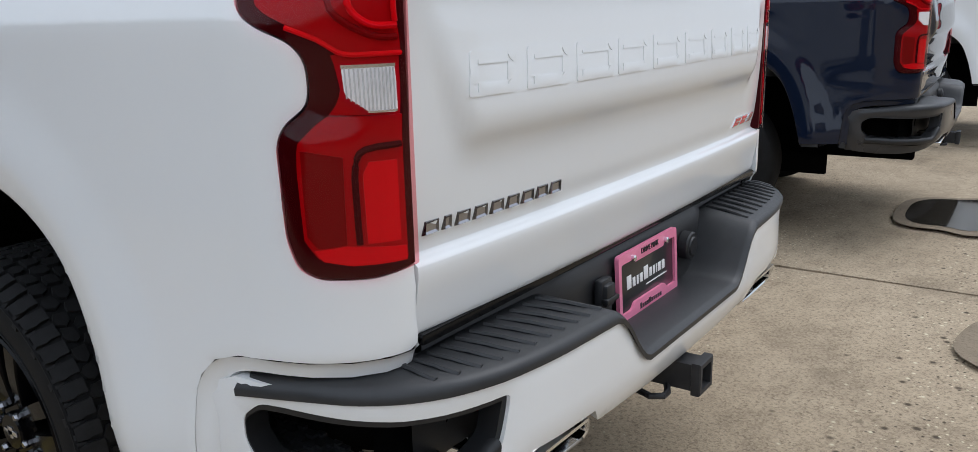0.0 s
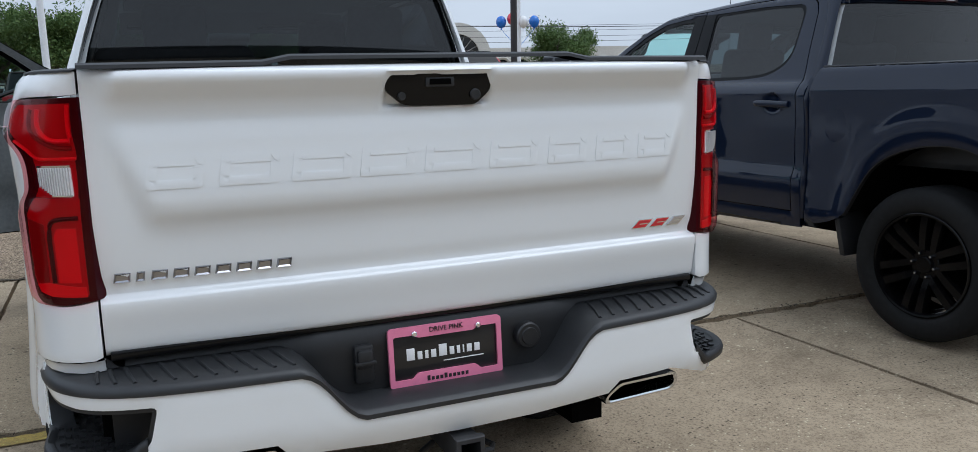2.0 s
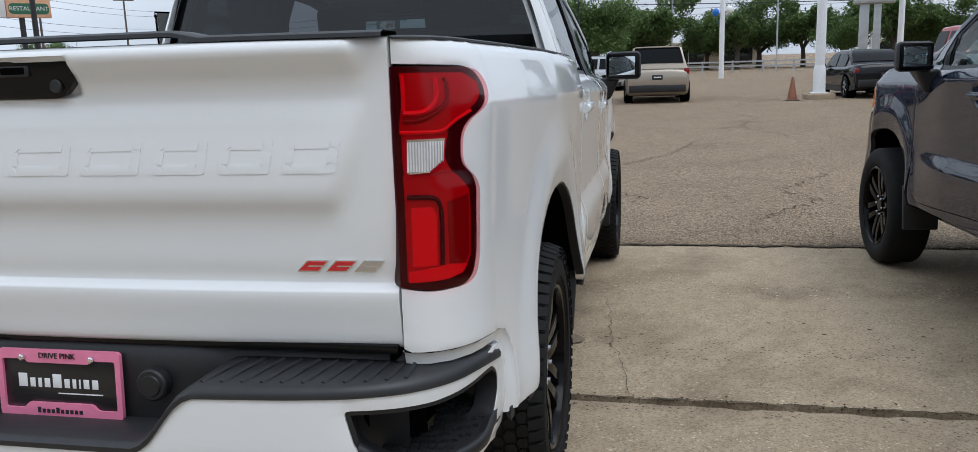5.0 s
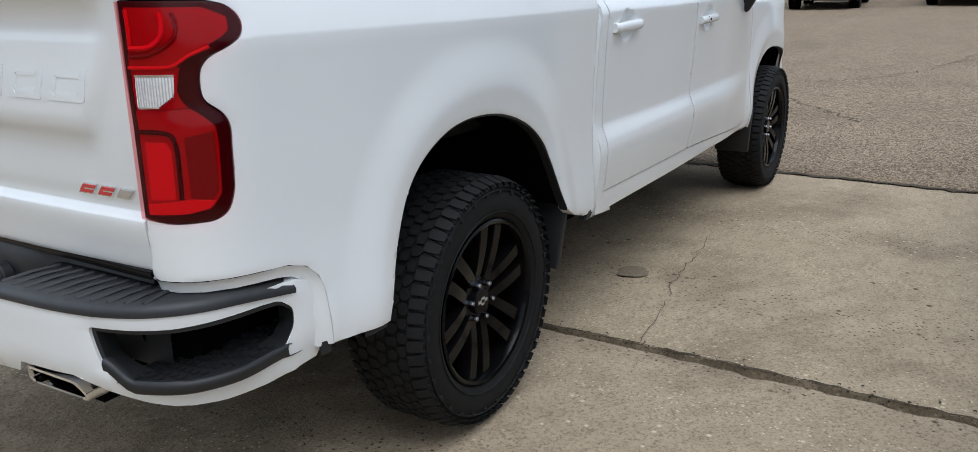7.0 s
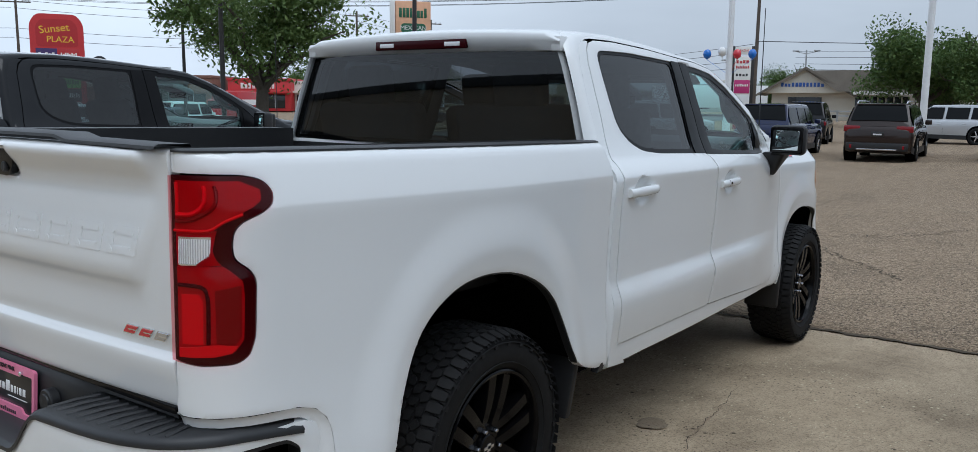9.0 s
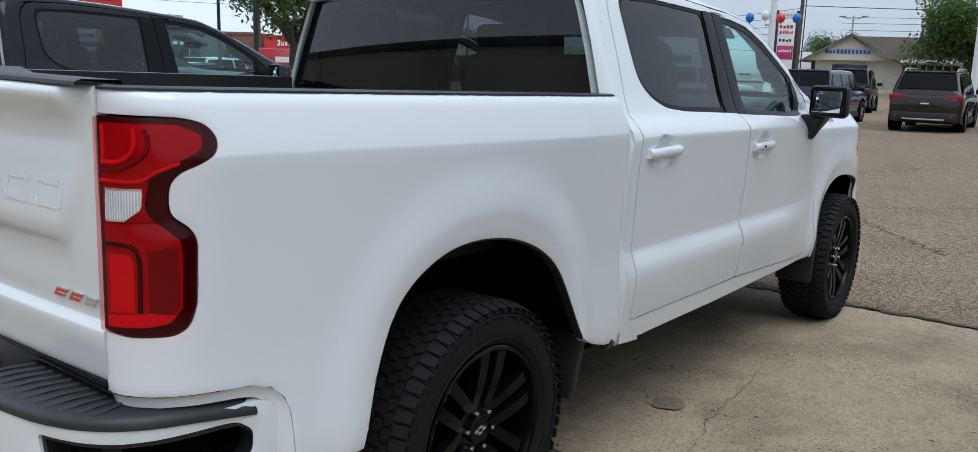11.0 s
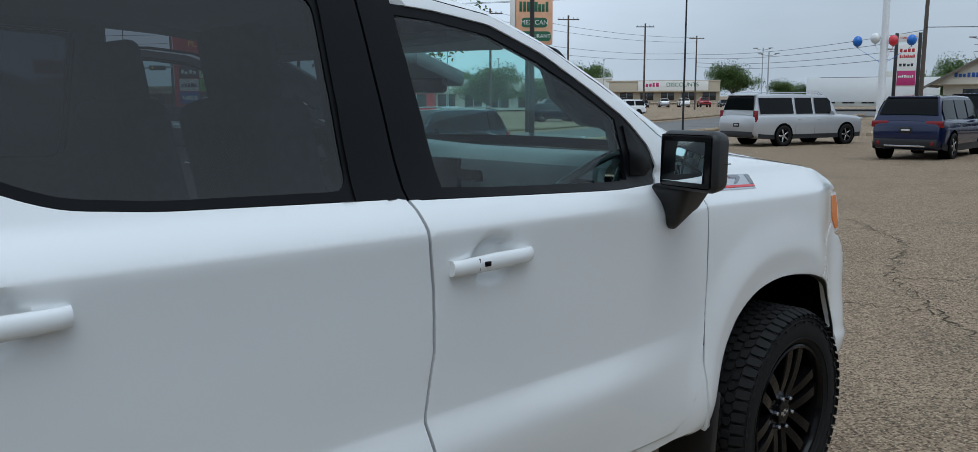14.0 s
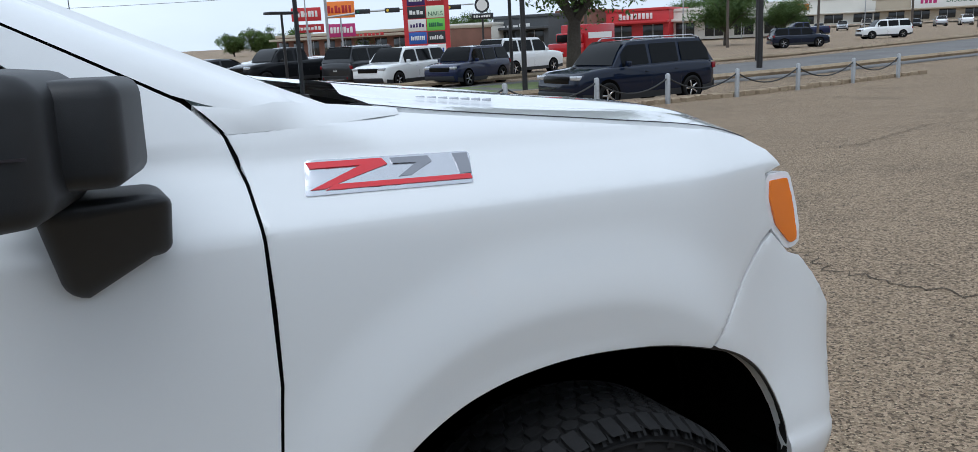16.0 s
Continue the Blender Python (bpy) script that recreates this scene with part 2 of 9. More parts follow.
def loft(bm, rows, closed=False, cap=False):
    """Faces between rows of points of equal length."""
    vs = [[bm.verts.new(p) for p in row] for row in rows]
    n = len(vs[0])
    for a, b in zip(vs, vs[1:]):
        for k in range(n if closed else n - 1):
            bm.faces.new((a[k], a[(k + 1) % n], b[(k + 1) % n], b[k]))
    if cap and closed:
        bm.faces.new(vs[0][::-1])
        bm.faces.new(vs[-1])
    bmesh.ops.recalc_face_normals(bm, faces=bm.faces[:])
    return vs


def curve(pts):
    """A smooth monotone curve through (a, b) points, as a function."""
    pts = sorted(pts)
    xs, ys = np.array([p[0] for p in pts], float), np.array([p[1] for p in pts], float)
    d = np.diff(ys) / np.diff(xs)
    m = np.zeros(len(xs))
    m[0], m[-1] = d[0], d[-1]
    for i in range(1, len(xs) - 1):
        m[i] = 0 if d[i - 1] * d[i] <= 0 else 2 * d[i - 1] * d[i] / (d[i - 1] + d[i])

    def value(x):
        x = min(max(x, xs[0]), xs[-1])
        i = min(max(int(np.searchsorted(xs, x)) - 1, 0), len(d) - 1)
        h = xs[i + 1] - xs[i]
        t = (x - xs[i]) / h
        return float((1 + 2 * t) * (1 - t) ** 2 * ys[i] + t * (1 - t) ** 2 * h * m[i] + t * t * (3 - 2 * t) * ys[i + 1] + t * t * (t - 1) * h * m[i + 1])

    return value


def step(t):
    t = min(max(t, 0.0), 1.0)
    return t * t * (3 - 2 * t)


def inside(poly, px, py):
    """Which of the points lie in the polygon."""
    res = np.zeros(len(px), bool)
    for (x0, y0), (x1, y1) in zip(poly, poly[1:] + poly[:1]):
        cross = ((y0 > py) != (y1 > py)) & (px < (x1 - x0) * (py - y0) / (y1 - y0 + 1e-12) + x0)
        res ^= cross
    return res


def spread(poly, most):
    """The closed polygon with points along its sides."""
    out = []
    for a, b in zip(poly, poly[1:] + poly[:1]):
        k = max(1, int(math.ceil(math.hypot(b[0] - a[0], b[1] - a[1]) / most)))
        out += [(a[0] + (b[0] - a[0]) * i / k, a[1] + (b[1] - a[1]) * i / k) for i in range(k)]
    return out


def rounded(poly, r, n=3):
    """The closed polygon with its corners cut round."""
    out = []
    for i, p in enumerate(poly):
        p, a, b = Vector(p), Vector(poly[i - 1]), Vector(poly[(i + 1) % len(poly)])
        da, db = min(r, (a - p).length * 0.45), min(r, (b - p).length * 0.45)
        s, e = p + (a - p).normalized() * da, p + (b - p).normalized() * db
        for k in range(n + 1):
            t = k / n
            q = s * (1 - t) ** 2 + p * 2 * t * (1 - t) + e * t * t
            out.append((q.x, q.y))
    return out


def grown(poly, d):
    """The polygon pushed outwards by d (inwards when negative)."""
    area = sum(a[0] * b[1] - b[0] * a[1] for a, b in zip(poly, poly[1:] + poly[:1]))
    sg = 1 if area > 0 else -1
    out = []
    for i, p in enumerate(poly):
        a, b = poly[i - 1], poly[(i + 1) % len(poly)]
        n = Vector((0, 0))
        for q, w in ((a, p), (p, b)):
            e = Vector((w[0] - q[0], w[1] - q[1]))
            if e.length > 1e-9:
                n += Vector((e.y, -e.x)).normalized()
        n = n.normalized() * sg if n.length > 1e-6 else n
        out.append((p[0] + n.x * d, p[1] + n.y * d))
    return out


def panel(outline, point, holes=(), out=(0, 1, 0), gap=0.0025, cell=(0.05, 0.03), depth=0.02, roll=0.0015, edge=0.03, inward=None, lines=()):
    """A curved sheet over a flat outline: point(u, v) gives the place; the rim is turned inwards by depth."""
    loops = [spread(grown(outline, -gap) if gap else outline, edge)] + [spread(grown(h, gap) if gap else h, edge) for h in holes]
    us, vs = np.array(loops[0]).T
    gu, gv = np.meshgrid(np.arange(us.min() + cell[0] / 2, us.max(), cell[0]), np.arange(vs.min() + cell[1] / 2, vs.max(), cell[1]))
    gu, gv = gu.ravel(), gv.ravel()
    for q in lines:
        far = np.abs(gv - q) > 0.0085
        row = np.arange(us.min() + 0.011, us.max(), 0.022)
        gu = np.concatenate([gu[far]] + [row] * 3)
        gv = np.concatenate([gv[far]] + [np.full(len(row), q + d) for d in (-0.0045, 0.0, 0.0045)])
    ok = inside(loops[0], gu, gv)
    for h in loops[1:]:
        ok &= ~inside(h, gu, gv)
    gu, gv = gu[ok], gv[ok]
    rim = np.array([p for loop in loops for p in loop])
    if len(gu):
        d = np.sqrt(((np.c_[gu, gv][:, None] - rim[None]) ** 2).sum(-1)).min(1)
        gu, gv = gu[d > min(cell) * 0.35], gv[d > min(cell) * 0.35]
    verts = [Vector(p) for loop in loops for p in loop] + [Vector(p) for p in zip(gu, gv)]
    edges, at = [], 0
    for loop in loops:
        edges += [(at + i, at + (i + 1) % len(loop)) for i in range(len(loop))]
        at += len(loop)
    cv, _, cf, *_ = mathutils.geometry.delaunay_2d_cdt(verts, edges, [], 0, 1e-7)
    mid = np.array([[sum(cv[i][k] for i in f) / len(f) for k in (0, 1)] for f in cf])
    keep = inside(loops[0], mid[:, 0], mid[:, 1])
    for h in loops[1:]:
        keep &= ~inside(h, mid[:, 0], mid[:, 1])
    bm = bmesh.new()
    bv = [bm.verts.new(point(*v)) for v in cv]
    for f, k in zip(cf, keep):
        if k:
            bm.faces.new([bv[i] for i in f])
    bmesh.ops.delete(bm, geom=[v for v in bm.verts if not v.link_faces], context="VERTS")
    bm.normal_update()
    total = sum((f.normal * f.calc_area() for f in bm.faces), Vector())
    if total.dot(Vector(out)) < 0:
        bmesh.ops.reverse_faces(bm, faces=bm.faces[:])
        bm.normal_update()
    if depth:
        border = [e for e in bm.edges if e.is_boundary]
        normal = {v: Vector(inward) if inward else v.normal.copy() for e in border for v in e.verts}
        place = {v.co.copy().freeze(): n for v, n in normal.items()}
        for v, n in normal.items():
            v.co -= n * roll
        place = {v.co.copy().freeze(): n for v, n in normal.items()}
        got = bmesh.ops.extrude_edge_only(bm, edges=border)["geom"]
        for v in got:
            if isinstance(v, bmesh.types.BMVert):
                v.co -= place[v.co.copy().freeze()] * depth
        bm.normal_update()
    return bm


def flipped(bm):
    """The mirror image across the middle plane y = 0."""
    bmesh.ops.transform(bm, matrix=Matrix.Diagonal((1, -1, 1, 1)), verts=bm.verts)
    bmesh.ops.reverse_faces(bm, faces=bm.faces[:])
    return bm


def text(name, body, size, material, parent, m, label="", depth=0.001):
    """Lettering in the built-in font, as a mesh."""
    cu = bpy.data.curves.new(name, "FONT")
    cu.body, cu.size, cu.align_x, cu.align_y, cu.extrude = body, size, "CENTER", "CENTER", depth
    tmp = bpy.data.objects.new(name, cu)
    me = bpy.data.meshes.new_from_object(tmp)
    bpy.data.objects.remove(tmp)
    bpy.data.curves.remove(cu)
    me.materials.clear()
    me.materials.append(material)
    ob = new(name, me)
    ob.parent = parent
    ob.matrix_local = m
    if label:
        ob["label"] = label
    return ob
# ---- ground: one sheet; the apron falls to a valley at the asphalt's edge, the lot beyond is level, the street lies lower ----
SLOPE = math.tan(radians(1.15))
JOINT_X = -5.32


def ground_z(x, y):
    if x > JOINT_X:
        z = SLOPE * min(x, 12)
    else:
        z = SLOPE * JOINT_X * (1 - step((JOINT_X - x) / 14.0))
    return z - (0.12 * step((1.0 - y) / 5.0) + 0.23 * step((-4.0 - y) / 7.0)) * step((JOINT_X - x) / 16.0) - 0.30 * step((-y - 15.2) / 2.6)


def ground_sheet():
    xs = np.concatenate([np.array([-2500, -900, -400, -200, -120, -90]), np.arange(-80, -20, 4), np.arange(-20, -5.4, 0.8), np.array([JOINT_X, JOINT_X + 0.03, -4, -3, -2, -1, 0, 2, 4, 8, 12, 20, 60, 200, 900, 2500])])
    ys = np.concatenate([np.array([-2500, -900, -400, -200, -120, -80, -60, -45, -35, -28, -24, -21]), np.arange(-19.5, -14.5, 0.5), np.arange(-14, 14, 2), np.array([16, 20, 30, 60, 200, 900, 2500])])
    bm = bmesh.new()
    grid = [[bm.verts.new((x, y, ground_z(x, y) - (0.05 if x > JOINT_X + 0.01 and abs(y) < 40 else 0.0))) for y in ys] for x in xs]
    for a, b in zip(grid, grid[1:]):
        for k in range(len(ys) - 1):
            bm.faces.new((a[k], b[k], b[k + 1], a[k + 1]))
    bmesh.ops.recalc_face_normals(bm, faces=bm.faces[:])
    return bm


def rough_ground(name, base, light, dark, speck, speck_scale, stain_scale, bump, bump_scale, dist, broad_amount=1.0):
    """Old paving: broad tone changes, stains and a fine aggregate."""
    m = mat(name, base, 0.9, spec=0.25)
    n, l = m.node_tree.nodes, m.node_tree.links
    b = n["Principled BSDF"]
    co = n.new("ShaderNodeTexCoord")

    def noise_tex(scale, detail=6.0, rough=0.6):
        t = n.new("ShaderNodeTexNoise")
        t.inputs["Scale"].default_value, t.inputs["Detail"].default_value, t.inputs["Roughness"].default_value = scale, detail, rough
        l.new(co.outputs["Object"], t.inputs["Vector"])
        return t

    def mixed(fac, a, c, kind="MIX"):
        x = n.new("ShaderNodeMixRGB")
        x.blend_type = kind
        l.new(fac, x.inputs["Fac"])
        for sock, v in ((x.inputs["Color1"], a), (x.inputs["Color2"], c)):
            if isinstance(v, tuple):
                sock.default_value = (*v, 1)
            else:
                l.new(v, sock)
        return x.outputs["Color"]

    def ranged(t, lo, hi, amount=1.0):
        r = n.new("ShaderNodeMapRange")
        r.inputs["From Min"].default_value, r.inputs["From Max"].default_value, r.inputs["To Max"].default_value = lo, hi, amount
        l.new(t, r.inputs["Value"])
        return r.outputs["Result"]

    broad = noise_tex(0.35, 5)
    col = mixed(ranged(broad.outputs["Fac"], 0.35, 0.65, broad_amount), base, light)
    stain = noise_tex(stain_scale, 8, 0.68)
    col = mixed(ranged(stain.outputs["Fac"], 0.49, 0.68, 0.75), col, dark)
    fine = noise_tex(9.0, 8, 0.7)
    col = mixed(ranged(fine.outputs["Fac"], 0.45, 0.7, 0.35), col, dark)
    agg = n.new("ShaderNodeTexVoronoi")
    agg.inputs["Scale"].default_value = speck_scale
    l.new(co.outputs["Object"], agg.inputs["Vector"])
    sep = n.new("ShaderNodeSeparateColor")
    l.new(agg.outputs["Color"], sep.inputs[0])
    col = mixed(ranged(sep.outputs[0], 0.0, 1.0, speck), col, light)
    col = mixed(ranged(sep.outputs[1], 0.55, 1.0, speck), col, dark)
    tiny = noise_tex(70.0, 5, 0.75)
    col = mixed(ranged(tiny.outputs["Fac"], 0.50, 0.64, 0.65), col, dark)
    for chip_scale, least, tone in ((26.0, 0.93, light), (17.0, 0.955, dark), (48.0, 0.86, light), (39.0, 0.84, dark)):
        chip = n.new("ShaderNodeTexVoronoi")
        chip.inputs["Scale"].default_value = chip_scale
        l.new(co.outputs["Object"], chip.inputs["Vector"])
        pick = n.new("ShaderNodeSeparateColor")
        l.new(chip.outputs["Color"], pick.inputs[0])
        near = n.new("ShaderNodeMath")
        near.operation = "MULTIPLY"
        l.new(ranged(pick.outputs[2], least, least + 0.01), near.inputs[0])
        l.new(ranged(chip.outputs["Distance"], 0.28, 0.12), near.inputs[1])
        col = mixed(near.outputs[0], col, tuple(min(0.6, v * (1.35 if tone is light else 0.6)) for v in tone))
    l.new(col, b.inputs["Base Color"])
    h = noise_tex(bump_scale, 4, 0.6)
    add = n.new("ShaderNodeMath")
    l.new(h.outputs["Fac"], add.inputs[0])
    l.new(agg.outputs["Distance"], add.inputs[1])
    bp = n.new("ShaderNodeBump")
    bp.inputs["Strength"].default_value, bp.inputs["Distance"].default_value = bump, dist
    l.new(add.outputs[0], bp.inputs["Height"])
    l.new(bp.outputs["Normal"], b.inputs["Normal"])
    return m


ASPHALT = rough_ground("worn_tan_asphalt", (0.235, 0.170, 0.108), (0.48, 0.365, 0.25), (0.060, 0.043, 0.028), 0.95, 80.0, 0.8, 0.9, 60.0, 0.012, 0.25)
CONCRETE = rough_ground("stained_concrete", (0.355, 0.276, 0.184), (0.485, 0.390, 0.275), (0.125, 0.093, 0.060), 0.3, 130.0, 1.1, 0.45, 50.0, 0.004, 0.9)
CONCRETE_PALE = rough_ground("worn_pale_concrete", (0.380, 0.294, 0.195), (0.495, 0.396, 0.274), (0.140, 0.105, 0.068), 0.3, 130.0, 1.1, 0.45, 50.0, 0.004, 0.9)
ROAD_MAT = rough_ground("grey_road", (0.16, 0.155, 0.15), (0.20, 0.195, 0.19), (0.10, 0.095, 0.09), 0.3, 60.0, 0.3, 0.4, 60.0, 0.004)
CRACK_MAT = grain(mat("crack_filler", (0.085, 0.068, 0.050), 0.95, spec=0.1), 0.4, 60, 8)
DAMP = rough_ground("damp_concrete", (0.215, 0.168, 0.115), (0.27, 0.215, 0.152), (0.12, 0.092, 0.064), 0.1, 160.0, 1.5, 0.2, 60.0, 0.002)
ground = solid("ground", ground_sheet(), ASPHALT, "worn sandy-brown asphalt of a sloping car lot", "ground", kind="structure", sharp=80)


def slab(x0, x1, y0, y1, lift=0.0, seed=1):
    """A cast slab with slightly chipped edges."""
    rnd = random.Random(seed)
    g = 0.012
    edge = []
    for (ax, ay), (bx, by) in (((x0, y0), (x1, y0)), ((x1, y0), (x1, y1)), ((x1, y1), (x0, y1)), ((x0, y1), (x0, y0))):
        k = max(2, int(math.hypot(bx - ax, by - ay) / 0.07))
        nx, ny = (by - ay), -(bx - ax)
        ln = math.hypot(nx, ny)
        along_x = abs(bx - ax) > abs(by - ay)
        for i in range(k):
            t = i / k
            w = g + (rnd.random() ** 3) * (0.006 if along_x else 0.035)
            edge.append((ax + (bx - ax) * t - nx / ln * w, ay + (by - ay) * t - ny / ln * w))
    return panel(edge, lambda x, y: Vector((x, y, SLOPE * x + lift + 0.004 * noise.noise((x * 0.9, y * 0.9, seed)))), out=(0, 0, 1), gap=0, cell=(0.35, 0.35), depth=0.06, roll=0.005, edge=0.5)


apron = thing("pavement", "stained concrete apron in large slabs with open joints", "pavement", kind="structure")
ROWS_X = ((JOINT_X, -1.91, 0.0, (-10.5, -6.0, -1.5, 4.6, 9.2, 13.5)), (-1.91, 2.75, -0.012, (-11.0, -6.6, -2.0, 2.56, 7.1, 11.7)), (2.75, 7.4, -0.008, (-11.0, -6.6, -2.0, 2.56, 7.1, 11.7)))
for r, (xa, xb, lift, joints) in enumerate(ROWS_X):
    for k, (ya, yb) in enumerate(zip(joints, joints[1:])):
        part("slab", slab(xa, xb, ya, yb, lift, 10 * r + k), CONCRETE_PALE if r == 0 else CONCRETE, apron)


def ribbon(pts, width, seed, lift=0.003, material=None, name="crack", label="dark hairline crack in the paving", wob=0.012):
    """A crack: a thin uneven dark ribbon along the ground."""
    rnd = random.Random(seed)
    pts = [Vector((*p, 0)) for p in pts]
    line = []
    for a, b in zip(pts, pts[1:]):
        k = max(2, int((b - a).length / 0.05))
        n = Vector((-(b - a).y, (b - a).x, 0)).normalized()
        line += [a.lerp(b, i / k) + n * rnd.uniform(-wob, wob) * min(1.6, 1 + (b - a).length * 0.3) for i in range(k)]
    line.append(pts[-1])
    bm = bmesh.new()
    rows = []
    for i, p in enumerate(line):
        d = line[min(i + 1, len(line) - 1)] - line[max(i - 1, 0)]
        n = Vector((-d.y, d.x, 0)).normalized() if d.length else Vector((1, 0, 0))
        w = width * rnd.uniform(0.25, 1.0)
        row = []
        for s in (-1, 1):
            q = p + n * w * s
            row.append((q.x, q.y, ground_z(q.x, q.y) + lift))
        rows.append(row)
    loft(bm, rows)
    return part(name, bm, material or CRACK_MAT, crack_root, "")


crack_root = thing("cracks", "thin dark cracks and grit in the paving", "crack", kind="structure")
ribbon([(-3.6, 0.97), (-3.2, 1.03), (-2.7, 1.06), (-2.3, 1.15), (-1.93, 1.19)], 0.002, 1, 0.006)
ribbon([(-1.92, -3), (-1.90, 0), (-1.93, 1.5), (-1.90, 3), (-1.92, 6)], 0.008, 2, 0.0, wob=0.006)
ribbon([(JOINT_X - 0.02, -12), (JOINT_X, 0), (JOINT_X + 0.01, 3), (JOINT_X - 0.02, 12)], 0.042, 3, 0.006, wob=0.018)
for k, pts in enumerate([[(-7.6, 1.2), (-8.6, 0.3), (-9.6, -0.4), (-11.5, -1.0), (-13, -2.2)], [(-9.6, -0.4), (-10.5, 0.8), (-11.6, 1.4), (-13.5, 1.9)], [(-8.6, 0.3), (-8.3, -1.4), (-8.9, -3.0)], [(-14, 3.5), (-16, 2.8), (-18.5, 3.4), (-21, 2.6)],
                         [(-11, -5.5), (-13, -5.0), (-15.5, -5.8), (-18, -5.2)], [(-7, 4.5), (-9, 4.2), (-12, 5.0)], [(-6.5, 2.2), (-7.5, 2.9), (-8.2, 2.6), (-9.5, 3.3)], [(-13, -9.5), (-16, -9.0), (-19, -9.8)]]):
    ribbon(pts, 0.011, 20 + k, 0.004, wob=0.05)


def stain(cx, cy, rx, ry, seed, material=DAMP, label="dark damp stain on the concrete"):
    rnd = random.Random(seed)
    ph = [rnd.uniform(0, 6.28) for _ in range(5)]
    edge = [(cx + rx * math.cos(a) * (1 + sum(0.13 / (k + 1) * math.sin((k + 2) * a + ph[k]) for k in range(5))), cy + ry * math.sin(a) * (1 + sum(0.13 / (k + 1) * math.sin((k + 2) * a + ph[k]) for k in range(5)))) for a in np.linspace(0, math.tau, 40, endpoint=False)]
    bm = panel(edge, lambda x, y: Vector((x, y, ground_z(x, y) - 0.004)), out=(0, 0, 1), gap=0, cell=(0.4, 0.4), depth=0, edge=0.3)
    return part("stain", bm, material, stain_root)


stain_root = thing("stains", "dark damp and oily stains on the concrete", "stain", kind="structure")
stain_root.location.z = 0.012
stain(0.25, 4.15, 0.36, 0.60, 1)
PUDDLE = grain(mat("standing_water", (0.030, 0.026, 0.021), 0.04, spec=0.5), 0.2, 8, 2, rough_var=0.02)
film = stain(0.24, 4.16, 0.29, 0.50, 1, PUDDLE)
film.location.z = 0.003
stain(0.85, 1.95, 0.38, 0.42, 2)
ob = stain(-2.70, 0.845, 0.075, 0.085, 3)
# worn yellow stripe along a joint
stripe_mat = rough_ground("worn_yellow_line", (0.46, 0.32, 0.07), (0.58, 0.42, 0.12), (0.24, 0.18, 0.09), 0.4, 90.0, 3.0, 0.5, 60.0, 0.004)
stripe_bm = bmesh.new()
stripe_rnd = random.Random(4)
loft(stripe_bm, [[(x + stripe_rnd.uniform(-0.008, 0.008), y, ground_z(x, y) - 0.0075) for x in (-1.893, -1.795)] for y in np.linspace(-3.1, -0.85, 60)])
if sum(f.normal.z for f in stripe_bm.faces) < 0:
    bmesh.ops.reverse_faces(stripe_bm, faces=stripe_bm.faces[:])
solid("painted_line", stripe_bm, stripe_mat, "worn yellow painted line on the concrete", "road marking", kind="structure", sharp=60)
# grit and dead leaves caught in the joints
grit = bmesh.new()
rnd = random.Random(9)
for k in range(700):
    if k % 3:
        x, y = -1.91 + rnd.gauss(0, 0.028), rnd.uniform(-3, 5.5)
    else:
        x, y = JOINT_X + rnd.gauss(0, 0.07), rnd.uniform(-3, 5.5)
    s = rnd.uniform(0.002, 0.008)
    q = Matrix.Translation((x, y, ground_z(x, y) + 0.002)) @ Euler((rnd.uniform(-0.5, 0.5), rnd.uniform(-0.5, 0.5), rnd.uniform(0, 6))).to_matrix().to_4x4()
    vs = [grit.verts.new(q @ Vector(p)) for p in ((-s, -s * 0.6, 0), (s, -s * 0.5, 0), (s * 0.8, s * 0.7, 0.002), (-s * 0.7, s * 0.5, 0))]
    tip = grit.verts.new(q @ Vector((0, 0, s * 0.7)))
    for i in range(4):
        grit.faces.new((vs[i], vs[(i + 1) % 4], tip))
solid("joint_grit", grit, CRACK_MAT, "dark grit and dead leaves along the slab joints", "grit", kind="stuff")
# ---- the pickup truck: nose towards -x, tailgate near x = 0, its right side at +y ----
REAR_AXLE, FRONT_AXLE, HUB_Z = -1.12, -4.87, 0.415
ARCH_REAR = [(-0.575, 0.552), (-0.60, 0.65), (-0.63, 0.75), (-0.675, 0.86), (-0.725, 0.93), (-0.79, 0.98), (-0.87, 1.017), (-0.96, 1.034), (-1.06, 1.034), (-1.16, 1.020), (-1.26, 0.990), (-1.35, 0.945), (-1.42, 0.887),
             (-1.467, 0.82), (-1.510, 0.74), (-1.543, 0.67), (-1.568, 0.625)]
ARCH_FRONT = [(-4.30, 0.53), (-4.335, 0.65), (-4.375, 0.735), (-4.42, 0.80), (-4.475, 0.86), (-4.55, 0.907), (-4.62, 0.934), (-4.70, 0.951), (-4.80, 0.959), (-4.91, 0.954), (-5.02, 0.940), (-5.11, 0.918), (-5.20, 0.885),
              (-5.28, 0.84), (-5.345, 0.785), (-5.395, 0.715), (-5.425, 0.64), (-5.44, 0.56)]


